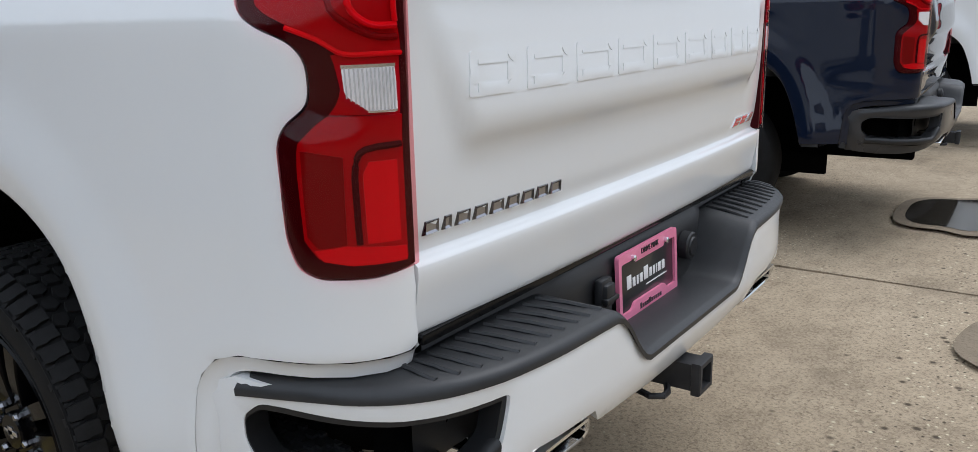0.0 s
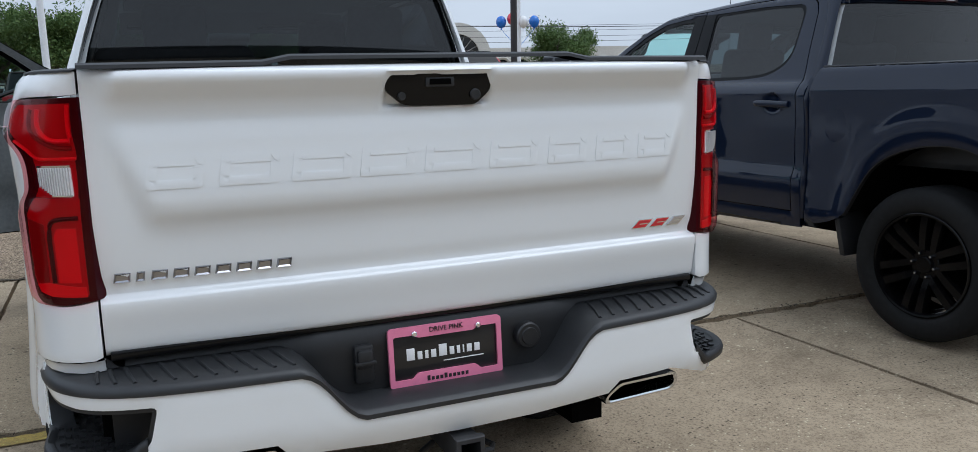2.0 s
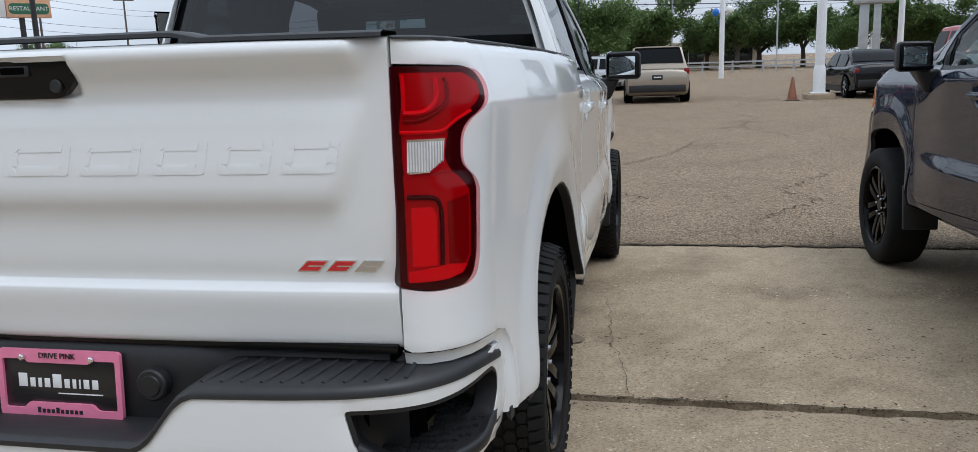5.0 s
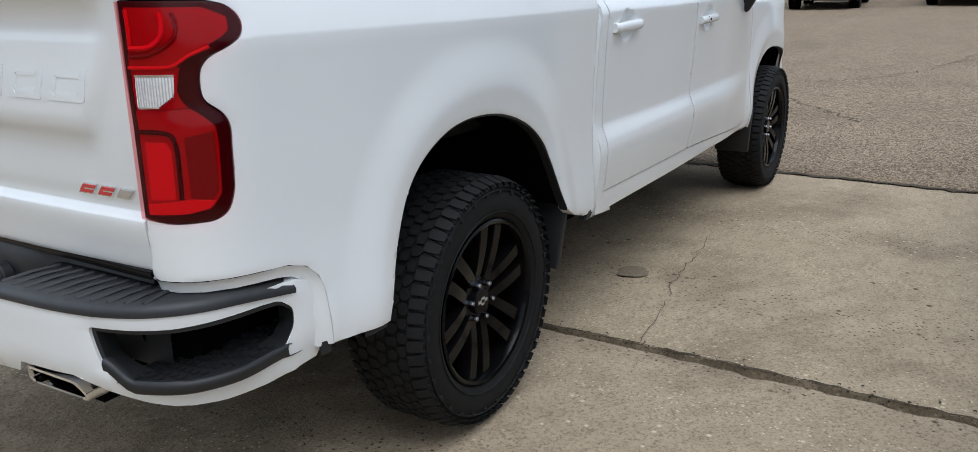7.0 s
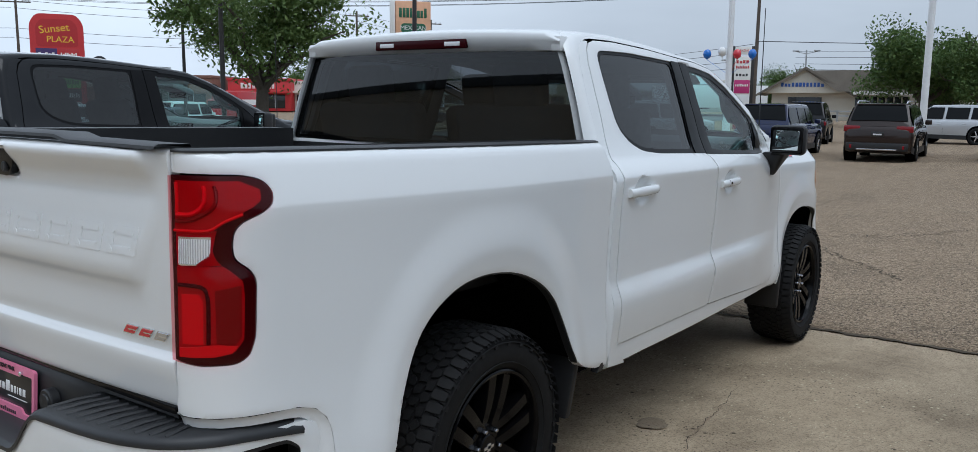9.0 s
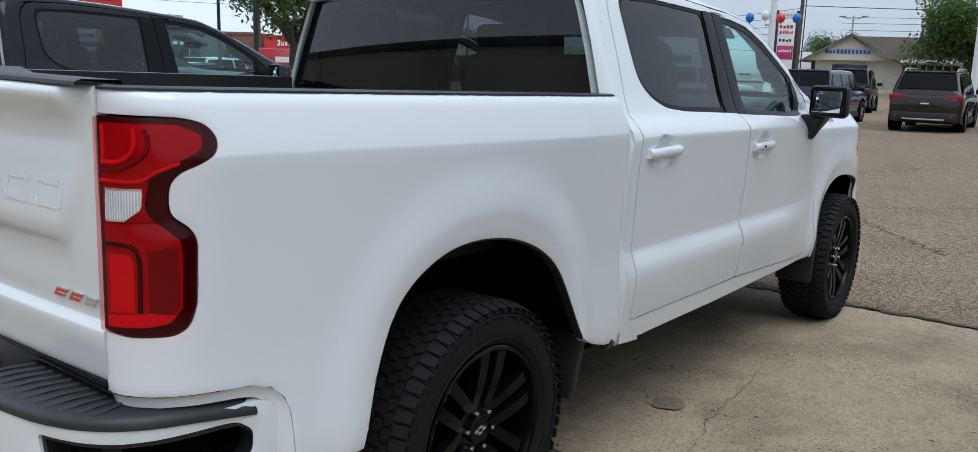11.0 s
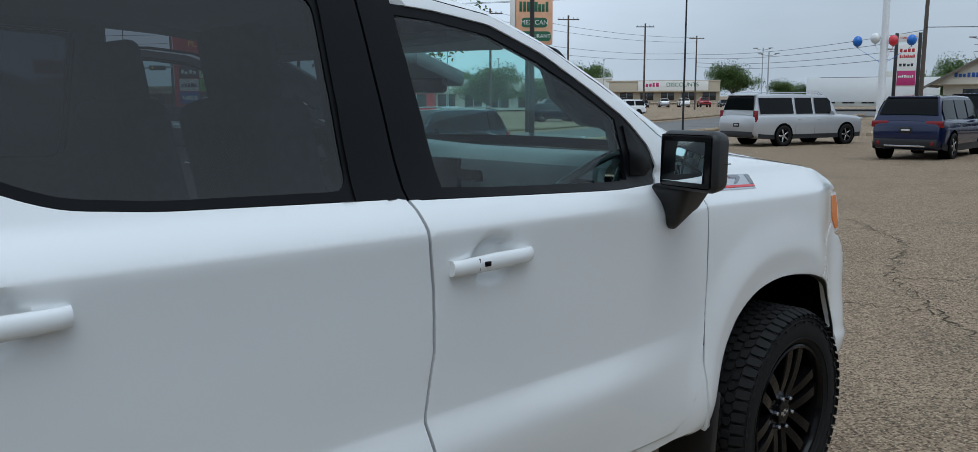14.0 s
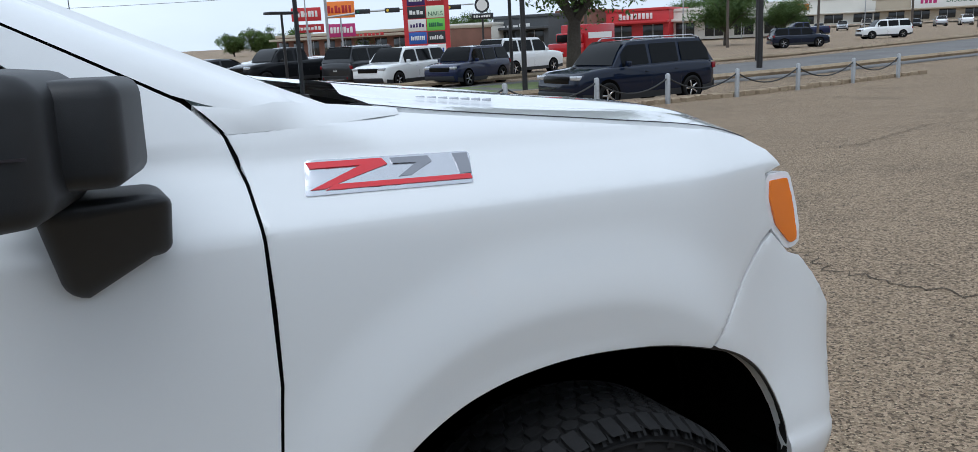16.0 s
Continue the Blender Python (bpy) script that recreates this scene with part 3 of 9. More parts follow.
def smooth_line(pts, n=4):
    out = []
    for i in range(len(pts) - 1):
        p0, p1, p2, p3 = (Vector(pts[min(max(i + k, 0), len(pts) - 1)]) for k in (-1, 0, 1, 2))
        for k in range(n):
            t = k / n
            q = 0.5 * (2 * p1 + (p2 - p0) * t + (2 * p0 - 5 * p1 + 4 * p2 - p3) * t * t + (3 * p1 - p0 - 3 * p2 + p3) * t ** 3)
            out.append((q.x, q.y))
    return out + [tuple(pts[-1])]


ARCH_REAR, ARCH_FRONT = smooth_line(ARCH_REAR), smooth_line(ARCH_FRONT)
DOOR_PROFILE = curve([(0.42, 0.90), (0.47, 0.938), (0.53, 0.955), (0.585, 0.957), (0.66, 0.965), (0.72, 0.971), (0.760, 0.973), (0.785, 0.971), (0.810, 0.964), (0.862, 0.9455), (0.870, 0.9440), (0.95, 0.945), (1.0, 0.947), (1.15, 0.954), (1.25, 0.962), (1.288, 0.9655),
                      (1.296, 0.9650), (1.304, 0.9620), (1.345, 0.929), (1.372, 0.897), (1.6, 0.812), (1.82, 0.733), (1.862, 0.712), (1.9, 0.66)])
BED_PROFILE = curve([(0.42, 0.90), (0.47, 0.945), (0.53, 0.966), (0.60, 0.97), (0.74, 0.960), (0.9, 0.953), (1.1, 0.956), (1.25, 0.963), (1.305, 0.9665), (1.313, 0.9662), (1.321, 0.9645), (1.39, 0.946),
                     (1.425, 0.934), (1.445, 0.912), (1.46, 0.86)])
NOSE_PROFILE = curve([(0.42, 0.88), (0.5, 0.945), (0.6, 0.962), (0.8, 0.945), (1.0, 0.940), (1.15, 0.939), (1.22, 0.937), (1.254, 0.934), (1.262, 0.932), (1.270, 0.927), (1.33, 0.877), (1.37, 0.848),
                      (1.40, 0.818), (1.43, 0.765), (1.48, 0.68)])


def flare(x, z, cx, cz, hw, hh):
    dz = max(z - cz, 0.0)
    d = ((abs(x - cx) / hw) ** 2.3 + (dz / hh) ** 2.3) ** (1 / 2.3)
    return 0.016 * step((1.40 - d) / 0.27) - 0.013 * min(max((1.125 - d) / 0.14, 0.0), 1.0)


BED_PLAN = curve([(-1.9, 0.038), (-1.5, 0.048), (-1.1, 0.050), (-0.6, 0.026), (-0.25, -0.004)])


def side_y(x, z):
    """Half the truck's width at a place along it and a height."""
    if x > -1.885:
        y = BED_PROFILE(z) + BED_PLAN(x)
    elif x > -3.6:
        y = DOOR_PROFILE(z) + 0.036 - 0.014 * step((-x - 2.7) / 0.9)
    else:
        t = step((-x - 3.6) / 0.75) * max(step((-x - 4.22) / 0.30), 1 - step((z - 1.36) / 0.08))
        y = (DOOR_PROFILE(z) + 0.022) * (1 - t) + NOSE_PROFILE(z) * t
        if z > 1.345:
            b = step((-x - 3.6) / 0.75)
            y = min(y, 0.951 * (1 - b) + 0.861 * b - 0.33 * (z - 1.345))
    y += flare(x, z, -1.05, 0.45, 0.465, 0.59) + flare(x, z, -4.795, 0.42, 0.487, 0.565)
    if x < -5.05:
        y -= 0.085 * step((-x - 5.05) / 0.40) + 1.6 * max(0.0, -x - 5.47) ** 2
    return y


def side_point(x, z):
    return Vector((x, side_y(x, z), z))


def bed_point(u, z):
    """As side_point with u = -x, but round the rear corner to the tailgate's edge at u = 0."""
    if u >= 0.36:
        return side_point(-u, z)
    if u >= 0.28:
        return side_point(-0.25 - (u - 0.28) / 0.08 * 0.11, z)
    a = u / 0.28 * math.pi / 2
    x = -0.015 - 0.235 * (1 - math.cos(a))
    return Vector((x, 0.803 + math.sin(a) * (side_y(-0.25, z) - 0.803), z))


def lamp_u(u, z):
    return u * (0.80 + 0.085 * step((z - 1.15) / 0.08))


LAMP_CORNERS = [(0.0, 1.392), (0.20, 1.390), (0.245, 1.380), (0.266, 1.352), (0.262, 1.322), (0.238, 1.302), (0.190, 1.280), (0.172, 1.255), (0.172, 1.215), (0.186, 1.190), (0.232, 1.165),
        (0.250, 1.138), (0.248, 1.00), (0.236, 0.970), (0.20, 0.955), (0.0, 0.948)]
LAMP_CORNERS = [(lamp_u(u, z), z) for u, z in LAMP_CORNERS[:-3]] + [(0.186, 0.955), (0.16, 0.938), (0.08, 0.938), (0.0, 0.949)]
LAMP = [LAMP_CORNERS[0]] + [q for i, q in enumerate(rounded(LAMP_CORNERS, 0.016, 3)) if 4 <= i < 4 * (len(LAMP_CORNERS) - 1)] + [LAMP_CORNERS[-1]]


def tyre_profile(r, w):
    """Half cross-section of a tyre, from bead to bead."""
    h = w / 2
    pts = [(r * 0.655, -h * 0.80), (r * 0.69, -h * 0.93), (r * 0.76, -h * 1.0), (r * 0.84, -h * 1.0), (r * 0.91, -h * 0.95), (r * 0.955, -h * 0.86), (r * 0.980, -h * 0.70), (r * 0.984, 0)]
    return pts + [(a, -b) for a, b in pts[-2::-1]]


def build_wheel(parent, x, side, r=0.412, w=0.272, rough=True, finish_mat=None, yc=0.848):
    """A wheel > tyre (> tread), rim, centre cap, lug nuts; the open face towards +y when side is 1."""
    face = finish_mat or WHEEL_BLACK
    hub = new("wheel")
    hub.parent = parent
    hub.matrix_local = Matrix.Translation((x, side * yc, r)) @ (Matrix() if side > 0 else Matrix.Rotation(math.pi, 4, "Z"))
    hub["label"] = "black alloy wheel with knobbly all-terrain tyre" if finish_mat is None else "bright alloy wheel"
    bm = bmesh.new()
    n = 64
    rows = [[(a * math.cos(k * math.tau / n), b, a * math.sin(k * math.tau / n)) for k in range(n)] for a, b in tyre_profile(r, w)]
    loft(bm, rows, closed=True)
    tyre = part("tyre", bm, RUBBER, hub, "black rubber tyre")
    if rough:
        bm = bmesh.new()
        rnd = random.Random(5)
        cols = [(-0.87, 0.20), (-0.56, 0.155), (-0.28, 0.165), (0.0, 0.165), (0.28, 0.165), (0.56, 0.155), (0.87, 0.20)]
        count = 60
        for k in range(count):
            for c, (yc_, hw) in enumerate(cols):
                a = (k + (0.5 if c % 2 else 0.0)) * math.tau / count
                rr = r * (0.974 if abs(yc_) > 0.7 else 0.984)
                da, dy = math.tau / count * 0.45, hw * w / 2 * 0.84
                shift = rnd.uniform(-0.12, 0.12) * da
                outline = [(p + rnd.uniform(-0.22, 0.22), q + rnd.uniform(-0.22, 0.22)) for p, q in ((-0.9, -0.6), (-0.35, -0.95), (0.55, -0.85), (0.95, -0.2), (0.75, 0.75), (-0.1, 0.95), (-0.85, 0.6))]
                if abs(yc_) > 0.7:
                    outline = [(-0.95, -1), (0.72, -1), (0.72, -0.2), (0.9, 0.2), (0.8, 1), (-0.75, 1), (-0.95, 0.1)]
                low, top = [], []
                for p, q in outline:
                    ang, yy = a + p * da + shift, yc_ * w / 2 + q * dy
                    drop = 0.012 * max(0.0, abs(yy) / (w / 2) - 0.72) / 0.28
                    low.append(bm.verts.new((rr * 0.985 * math.cos(ang), yy, rr * 0.985 * math.sin(ang))))
                    top.append(bm.verts.new(((r - drop * 1.2) * math.cos(a + p * da * 0.93 + shift), yy * 0.995, (r - drop * 1.2) * math.sin(a + p * da * 0.93 + shift))))
                bm.faces.new(top)
                for i in range(len(low)):
                    j = (i + 1) % len(low)
                    bm.faces.new((low[i], low[j], top[j], top[i]))
            # shoulder ladder and the row of small blocks on each sidewall
            for s in (-1, 1):
                for a0, a1, r0, r1, y0, y1 in ((0.10, 0.34, 0.925, 0.962, 0.004, -0.010), (0.48, 0.66, 0.930, 0.962, 0.003, -0.010), (0.15, 0.62, 0.868, 0.892, 0.0025, 0.0025)):
                    if r0 < 0.9 and k % 2:
                        continue
                    pts = []
                    for da, rr, y in ((a0, r0, y0), (a1, r0, y0), (a1 - 0.04, r1, y1), (a0 + 0.04, r1, y1)):
                        a = (k + da) * math.tau / count
                        pts.append((rr * r * math.cos(a), s * (w / 2 + y), rr * r * math.sin(a)))
                    v = [bm.verts.new(p) for p in pts]
                    g = [bm.verts.new((p[0], p[1] - s * 0.014, p[2])) for p in pts]
                    bm.faces.new(v)
                    for i in range(4):
                        bm.faces.new((g[i], g[(i + 1) % 4], v[(i + 1) % 4], v[i]))
        for s in (-1, 1):
            ring = lambda rr, y: [(rr * r * math.cos(k * math.tau / 72), s * y, rr * r * math.sin(k * math.tau / 72)) for k in range(72)]
            loft(bm, [ring(0.902, w / 2 - 0.004), ring(0.900, w / 2 + 0.0020), ring(0.894, w / 2 + 0.0020), ring(0.892, w / 2 - 0.004)], closed=True)
            loft(bm, [ring(0.735, w / 2 - 0.006), ring(0.733, w / 2 + 0.0005), ring(0.727, w / 2 + 0.0005), ring(0.725, w / 2 - 0.006)], closed=True)
        bmesh.ops.recalc_face_normals(bm, faces=bm.faces[:])
        part("tread", bm, TREAD, tyre, sharp=25)
    rim = r * 0.655
    bm = bmesh.new()
    prof = [(rim * 1.02, w * 0.46), (rim * 1.0, w * 0.475), (rim * 0.965, w * 0.46), (rim * 0.94, w * 0.40), (rim * 0.93, 0.0), (rim * 0.93, -w * 0.42), (rim * 1.02, -w * 0.46)]
    loft(bm, [[(a * math.cos(k * math.tau / 56), b, a * math.sin(k * math.tau / 56)) for k in range(56)] for a, b in prof], closed=True)
    part("rim_barrel", bm, face, hub)
    bm = bmesh.new()
    loft(bm, [[(a * math.cos(k * math.tau / 40), b, a * math.sin(k * math.tau / 40)) for k in range(40)] for a, b in ((0.001, -0.03), (rim * 0.72, -0.03), (rim * 0.72, -0.055), (0.001, -0.055))], closed=True)
    part("brake_disc", bm, LINER, hub)
    bm = bmesh.new()
    yo = w * 0.40
    for k in range(6):
        for s in (-1, 1):
            rows = []
            for t in np.linspace(0, 1, 6):
                rr = rim * (0.22 + 0.745 * t)
                ang = radians(40) + k * math.tau / 6 + s * math.asin((rim * (0.108 + 0.050 * t)) / rr)
                half = rim * (0.078 + 0.016 * t)
                y0 = yo - 0.026 * (1 - t) + 0.008 * math.sin(t * math.pi)
                rad, tan = Vector((math.cos(ang), 0, math.sin(ang))), Vector((-math.sin(ang), 0, math.cos(ang)))
                rows.append([rad * rr + tan * half * 0.8 + Vector((0, y0, 0)), rad * rr - tan * half * 0.8 + Vector((0, y0, 0)),
                             rad * rr - tan * half + Vector((0, y0 - 0.012, 0)), rad * rr - tan * half + Vector((0, y0 - 0.05, 0)),
                             rad * rr + tan * half + Vector((0, y0 - 0.05, 0)), rad * rr + tan * half + Vector((0, y0 - 0.012, 0))])
            loft(bm, rows, closed=True, cap=True)
    part("spokes", bm, face, hub, "six split black spokes" if finish_mat is None else "")
    bm = bmesh.new()
    yh = yo - 0.028
    loft(bm, [[(a * math.cos(k * math.tau / 36), b, a * math.sin(k * math.tau / 36)) for k in range(36)] for a, b in ((rim * 0.30, yh - 0.05), (rim * 0.30, yh - 0.004), (rim * 0.285, yh), (rim * 0.17, yh), (rim * 0.165, yh + 0.012), (rim * 0.15, yh + 0.016), (0.0005, yh + 0.017))], closed=True)
    part("hub_cap", bm, face, hub)
    if rough:
        bm = boxed(-0.028, 0.028, yh + 0.016, yh + 0.019, -0.006, 0.006, r=0.001)
        box(bm, -0.010, 0.010, yh + 0.016, yh + 0.019, -0.014, 0.014, r=0.001)
        part("cap_emblem", bm, SATIN_SILVER, hub, "plain silver emblem")
    bm = bmesh.new()
    tube(bm, [(0, 0, 0), (0, 0.022, 0), (0, 0.026, 0)], [0.0095, 0.0095, 0.006], 6)
    nut_mesh = finish("lug_nut", bm, DARK_CHROME)
    for k in range(6):
        ob = new("lug_nut", nut_mesh)
        ob.parent = hub
        ob.location = (rim * 0.235 * math.cos(radians(10) + k * math.tau / 6), yh - 0.002, rim * 0.235 * math.sin(radians(10) + k * math.tau / 6))
    return hub


def strip(name, curve_a, curve_b, material, parent, mid=0.0, out=None, label=""):
    """A sheet between two curves, bulged by mid along out."""
    bm = bmesh.new()
    rows = []
    for a, b in zip(curve_a, curve_b):
        a, b = Vector(a), Vector(b)
        rows.append([a + (b - a) * t + (Vector(out) * mid * 4 * t * (1 - t) if out else Vector()) for t in (0, 0.25, 0.5, 0.75, 1)])
    loft(bm, rows)
    return part(name, bm, material, parent, label)


def resample(pts, n):
    pts = [Vector(p) for p in pts]
    d = [0.0]
    for a, b in zip(pts, pts[1:]):
        d.append(d[-1] + (b - a).length)
    out = []
    for k in range(n):
        s = d[-1] * k / (n - 1)
        i = max(j for j in range(len(d)) if d[j] <= s + 1e-9)
        i = min(i, len(pts) - 2)
        out.append(pts[i].lerp(pts[i + 1], (s - d[i]) / max(d[i + 1] - d[i], 1e-9)))
    return out


REAR_DOOR = [(-1.97, 0.60), (-1.967, 1.0), (-1.96, 1.32), (-1.984, 1.50), (-1.999, 1.76), (-2.024, 1.82), (-2.06, 1.853), (-2.11, 1.866), (-2.32, 1.874), (-2.62, 1.866), (-2.990, 1.846),
             (-3.007, 1.390), (-3.014, 1.350), (-3.02, 1.29), (-3.042, 1.16), (-3.05, 1.02), (-3.024, 0.86), (-3.04, 0.75), (-3.015, 0.64), (-2.985, 0.595)]
REAR_OPENING = [(-2.103, 1.545), (-2.092, 1.76), (-2.102, 1.806), (-2.14, 1.824), (-2.42, 1.832), (-2.974, 1.820), (-2.990, 1.371), (-2.46, 1.383), (-2.29, 1.397), (-2.19, 1.434), (-2.128, 1.487)]
REAR_GLASS = [(-2.118, 1.553), (-2.108, 1.765), (-2.145, 1.811), (-2.42, 1.819), (-2.876, 1.808), (-2.868, 1.394), (-2.46, 1.400), (-2.3, 1.414), (-2.202, 1.450), (-2.144, 1.499)]
FRONT_DOOR = [(-3.01, 0.595), (-3.046, 0.75), (-3.03, 0.86), (-3.056, 1.02), (-3.048, 1.16), (-3.026, 1.29), (-3.020, 1.350), (-3.013, 1.390), (-2.996, 1.845), (-3.22, 1.838), (-3.437, 1.812), (-3.639, 1.738), (-3.841, 1.634),
              (-4.04, 1.530), (-4.18, 1.455), (-4.235, 1.40), (-4.255, 1.33), (-4.262, 1.25), (-4.268, 1.02), (-4.255, 0.87), (-4.225, 0.70), (-4.16, 0.59), (-4.08, 0.548), (-3.9, 0.553), (-3.418, 0.575)]
FRONT_OPENING = [(-3.030, 1.366), (-3.013, 1.815), (-3.22, 1.808), (-3.418, 1.787), (-3.6, 1.722), (-3.783, 1.624), (-3.95, 1.520), (-4.03, 1.455), (-4.05, 1.39), (-4.02, 1.348), (-3.783, 1.346), (-3.32, 1.358)]
FRONT_GLASS = [(-3.123, 1.388), (-3.094, 1.788), (-3.22, 1.783), (-3.408, 1.760), (-3.575, 1.700), (-3.69, 1.645), (-3.80, 1.583), (-3.866, 1.543), (-3.870, 1.367), (-3.783, 1.366), (-3.32, 1.378)]

REAR_OPENING, REAR_GLASS, FRONT_OPENING = rounded(REAR_OPENING, 0.045, 4), rounded(REAR_GLASS, 0.04, 4), rounded(FRONT_OPENING, 0.02, 3)


def build_door(parent, kind, side, paint_mat, glass_mat, hinge=0.0):
    """A door > skin, window_trim, window_glass, inner_panel, handle; hinge: degrees by which it stands open."""
    skin, opening, pane = (REAR_DOOR, REAR_OPENING, REAR_GLASS) if kind == "rear" else (FRONT_DOOR, FRONT_OPENING, FRONT_GLASS)
    mirrored = flipped if side < 0 else (lambda b: b)
    door = new(f"{kind}_door")
    door.parent = parent
    pivot = Vector((-4.25, side * 0.90, 0))
    if hinge:
        door.matrix_local = Matrix.Translation(pivot) @ Matrix.Rotation(radians(hinge), 4, "Z") @ Matrix.Translation(-pivot)
    door["label"] = "painted door standing wide open, black inside" if hinge else "painted door, shut"
    x_han = -2.142 if kind == "rear" else -3.222
    z_han = 1.234 if kind == "rear" else 1.212

    def skin_point(x, z):
        p = side_point(x, z)
        d = math.hypot((x - x_han + 0.006) / 0.070, (z - z_han - 0.006) / 0.058)
        p.y -= 0.023 * step((1.10 - d) / 0.45)
        if 1.372 < z < 1.818 and -3.14 < x < -2.84:
            p.y -= 0.010
        return p

    part("door_skin", mirrored(panel(skin, skin_point, [opening], gap=0.0016, cell=(0.024, 0.013), depth=0.03, roll=0.001, edge=0.02, lines=(0.775, 0.866, 1.296))), paint_mat, door)
    part("door_seal", mirrored(panel(grown(skin, 0.007), lambda x, z: side_point(x, z) - Vector((0, 0.012, 0)), [grown(skin, -0.008)], gap=0.0, depth=0.0, cell=(0.05, 0.05), edge=0.03)), LINER, door, "black rubber door seal")
    part("window_trim", mirrored(panel(opening, lambda x, z: side_point(x, z) - Vector((0, 0.005, 0)), [pane], gap=0.0, depth=0.015, cell=(0.05, 0.05))), TRIM_BLACK, door, "satin black window surround and pillar")
    part("window_glass", mirrored(panel(pane, lambda x, z: side_point(x, z) - Vector((0, 0.010, 0)), gap=-0.004, depth=0.0, cell=(0.08, 0.08))), glass_mat, door, "tinted side window" if kind == "rear" else "clear greenish side window")
    pillar = [(-2.876, 1.374), (-3.0115, 1.368), (-3.0065, 1.390), (-2.990, 1.826), (-2.888, 1.826)] if kind == "rear" else [(-3.0125, 1.390), (-3.0175, 1.366), (-3.128, 1.364), (-3.094, 1.822), (-2.996, 1.826)]
    part("pillar_trim", mirrored(panel(pillar, lambda x, z: side_point(x, z) + Vector((0, 0.001, 0)), gap=0.0005, depth=0.03, cell=(0.05, 0.05))), TRIM_BLACK, door, "black pillar cover")
    bm = panel(skin, lambda x, z: side_point(x, z) - Vector((0, 0.06 if z > 1.37 else 0.06 + 0.05 * step((1.37 - z) / 0.1), 0)), [pane], out=(0, -1, 0), gap=0.012, depth=0.0, cell=(0.1, 0.06), edge=0.08)
    part("inner_panel", mirrored(bm), CLOTH, door, "dark moulded inner door panel")
    if kind == "front":
        bm = bmesh.new()
        tube(bm, [Vector((x, 0.862, z)) for x, z in smooth_line([(-3.60, 1.345), (-3.62, 1.366), (-3.81, 1.432), (-3.885, 1.435), (-3.92, 1.40), (-3.935, 1.345)], 4)], 0.013, 8)
        tube(bm, [(-3.855, 0.862, 1.35), (-3.875, 0.862, 1.39), (-3.905, 0.862, 1.425)], 0.009, 8)
        part("pull_handle", mirrored(bm), GLOSS_BLACK, door, "curved black inner grab trim")
        bm = bmesh.new()
        tube(bm, [side_point(x, z) - Vector((0, 0.118, 0)) for x, z in ((-3.30, 1.288), (-3.60, 1.276), (-3.66, 1.225), (-3.70, 1.212), (-3.95, 1.205))], 0.007, 6)
        part("panel_strip", mirrored(bm), SATIN_SILVER, door, "bright strip on the inner door panel")
    # the pull handle stands off the scooped skin
    bm = bmesh.new()
    rows = []
    for t in np.linspace(0, 1, 15):
        x = x_han + 0.133 - 0.266 * t
        yb = side_y(x, z_han)
        stand = 0.015 * math.sin(min(1, max(0, (t + 0.05) / 0.15)) * math.pi / 2) * math.sin(min(1, max(0, (1.05 - t) / 0.15)) * math.pi / 2)
        hz = 0.0215 - 0.003 * abs(t - 0.5) * 2
        z = z_han + 0.006 * (t - 0.5)
        rows.append([(x, yb + stand + dy, z + dz) for dy, dz in ((-0.003, -hz), (0.003, -hz * 0.92), (0.010, -hz * 0.55), (0.0115, 0.0), (0.010, hz * 0.55), (0.004, hz * 0.92), (-0.001, hz), (-0.012, hz * 0.85), (-0.012, -hz * 0.85))])
    loft(bm, rows, closed=True, cap=True)
    handle = part("door_handle", mirrored(bm), paint_mat, door, "pull handle in body colour")
    if kind == "front":
        y0 = side_y(x_han, z_han) + 0.0235
        part("handle_button", mirrored(boxed(x_han + 0.026, x_han + 0.046, y0, y0 + 0.0065, z_han - 0.006, z_han + 0.006, r=0.002)), GLOSS_BLACK, handle, "black lock button")
        part("handle_split", mirrored(boxed(x_han + 0.0595, x_han + 0.0610, y0 - 0.012, y0 + 0.0036, z_han - 0.0145, z_han + 0.0145)), BLACK_MARK, handle)
    return door


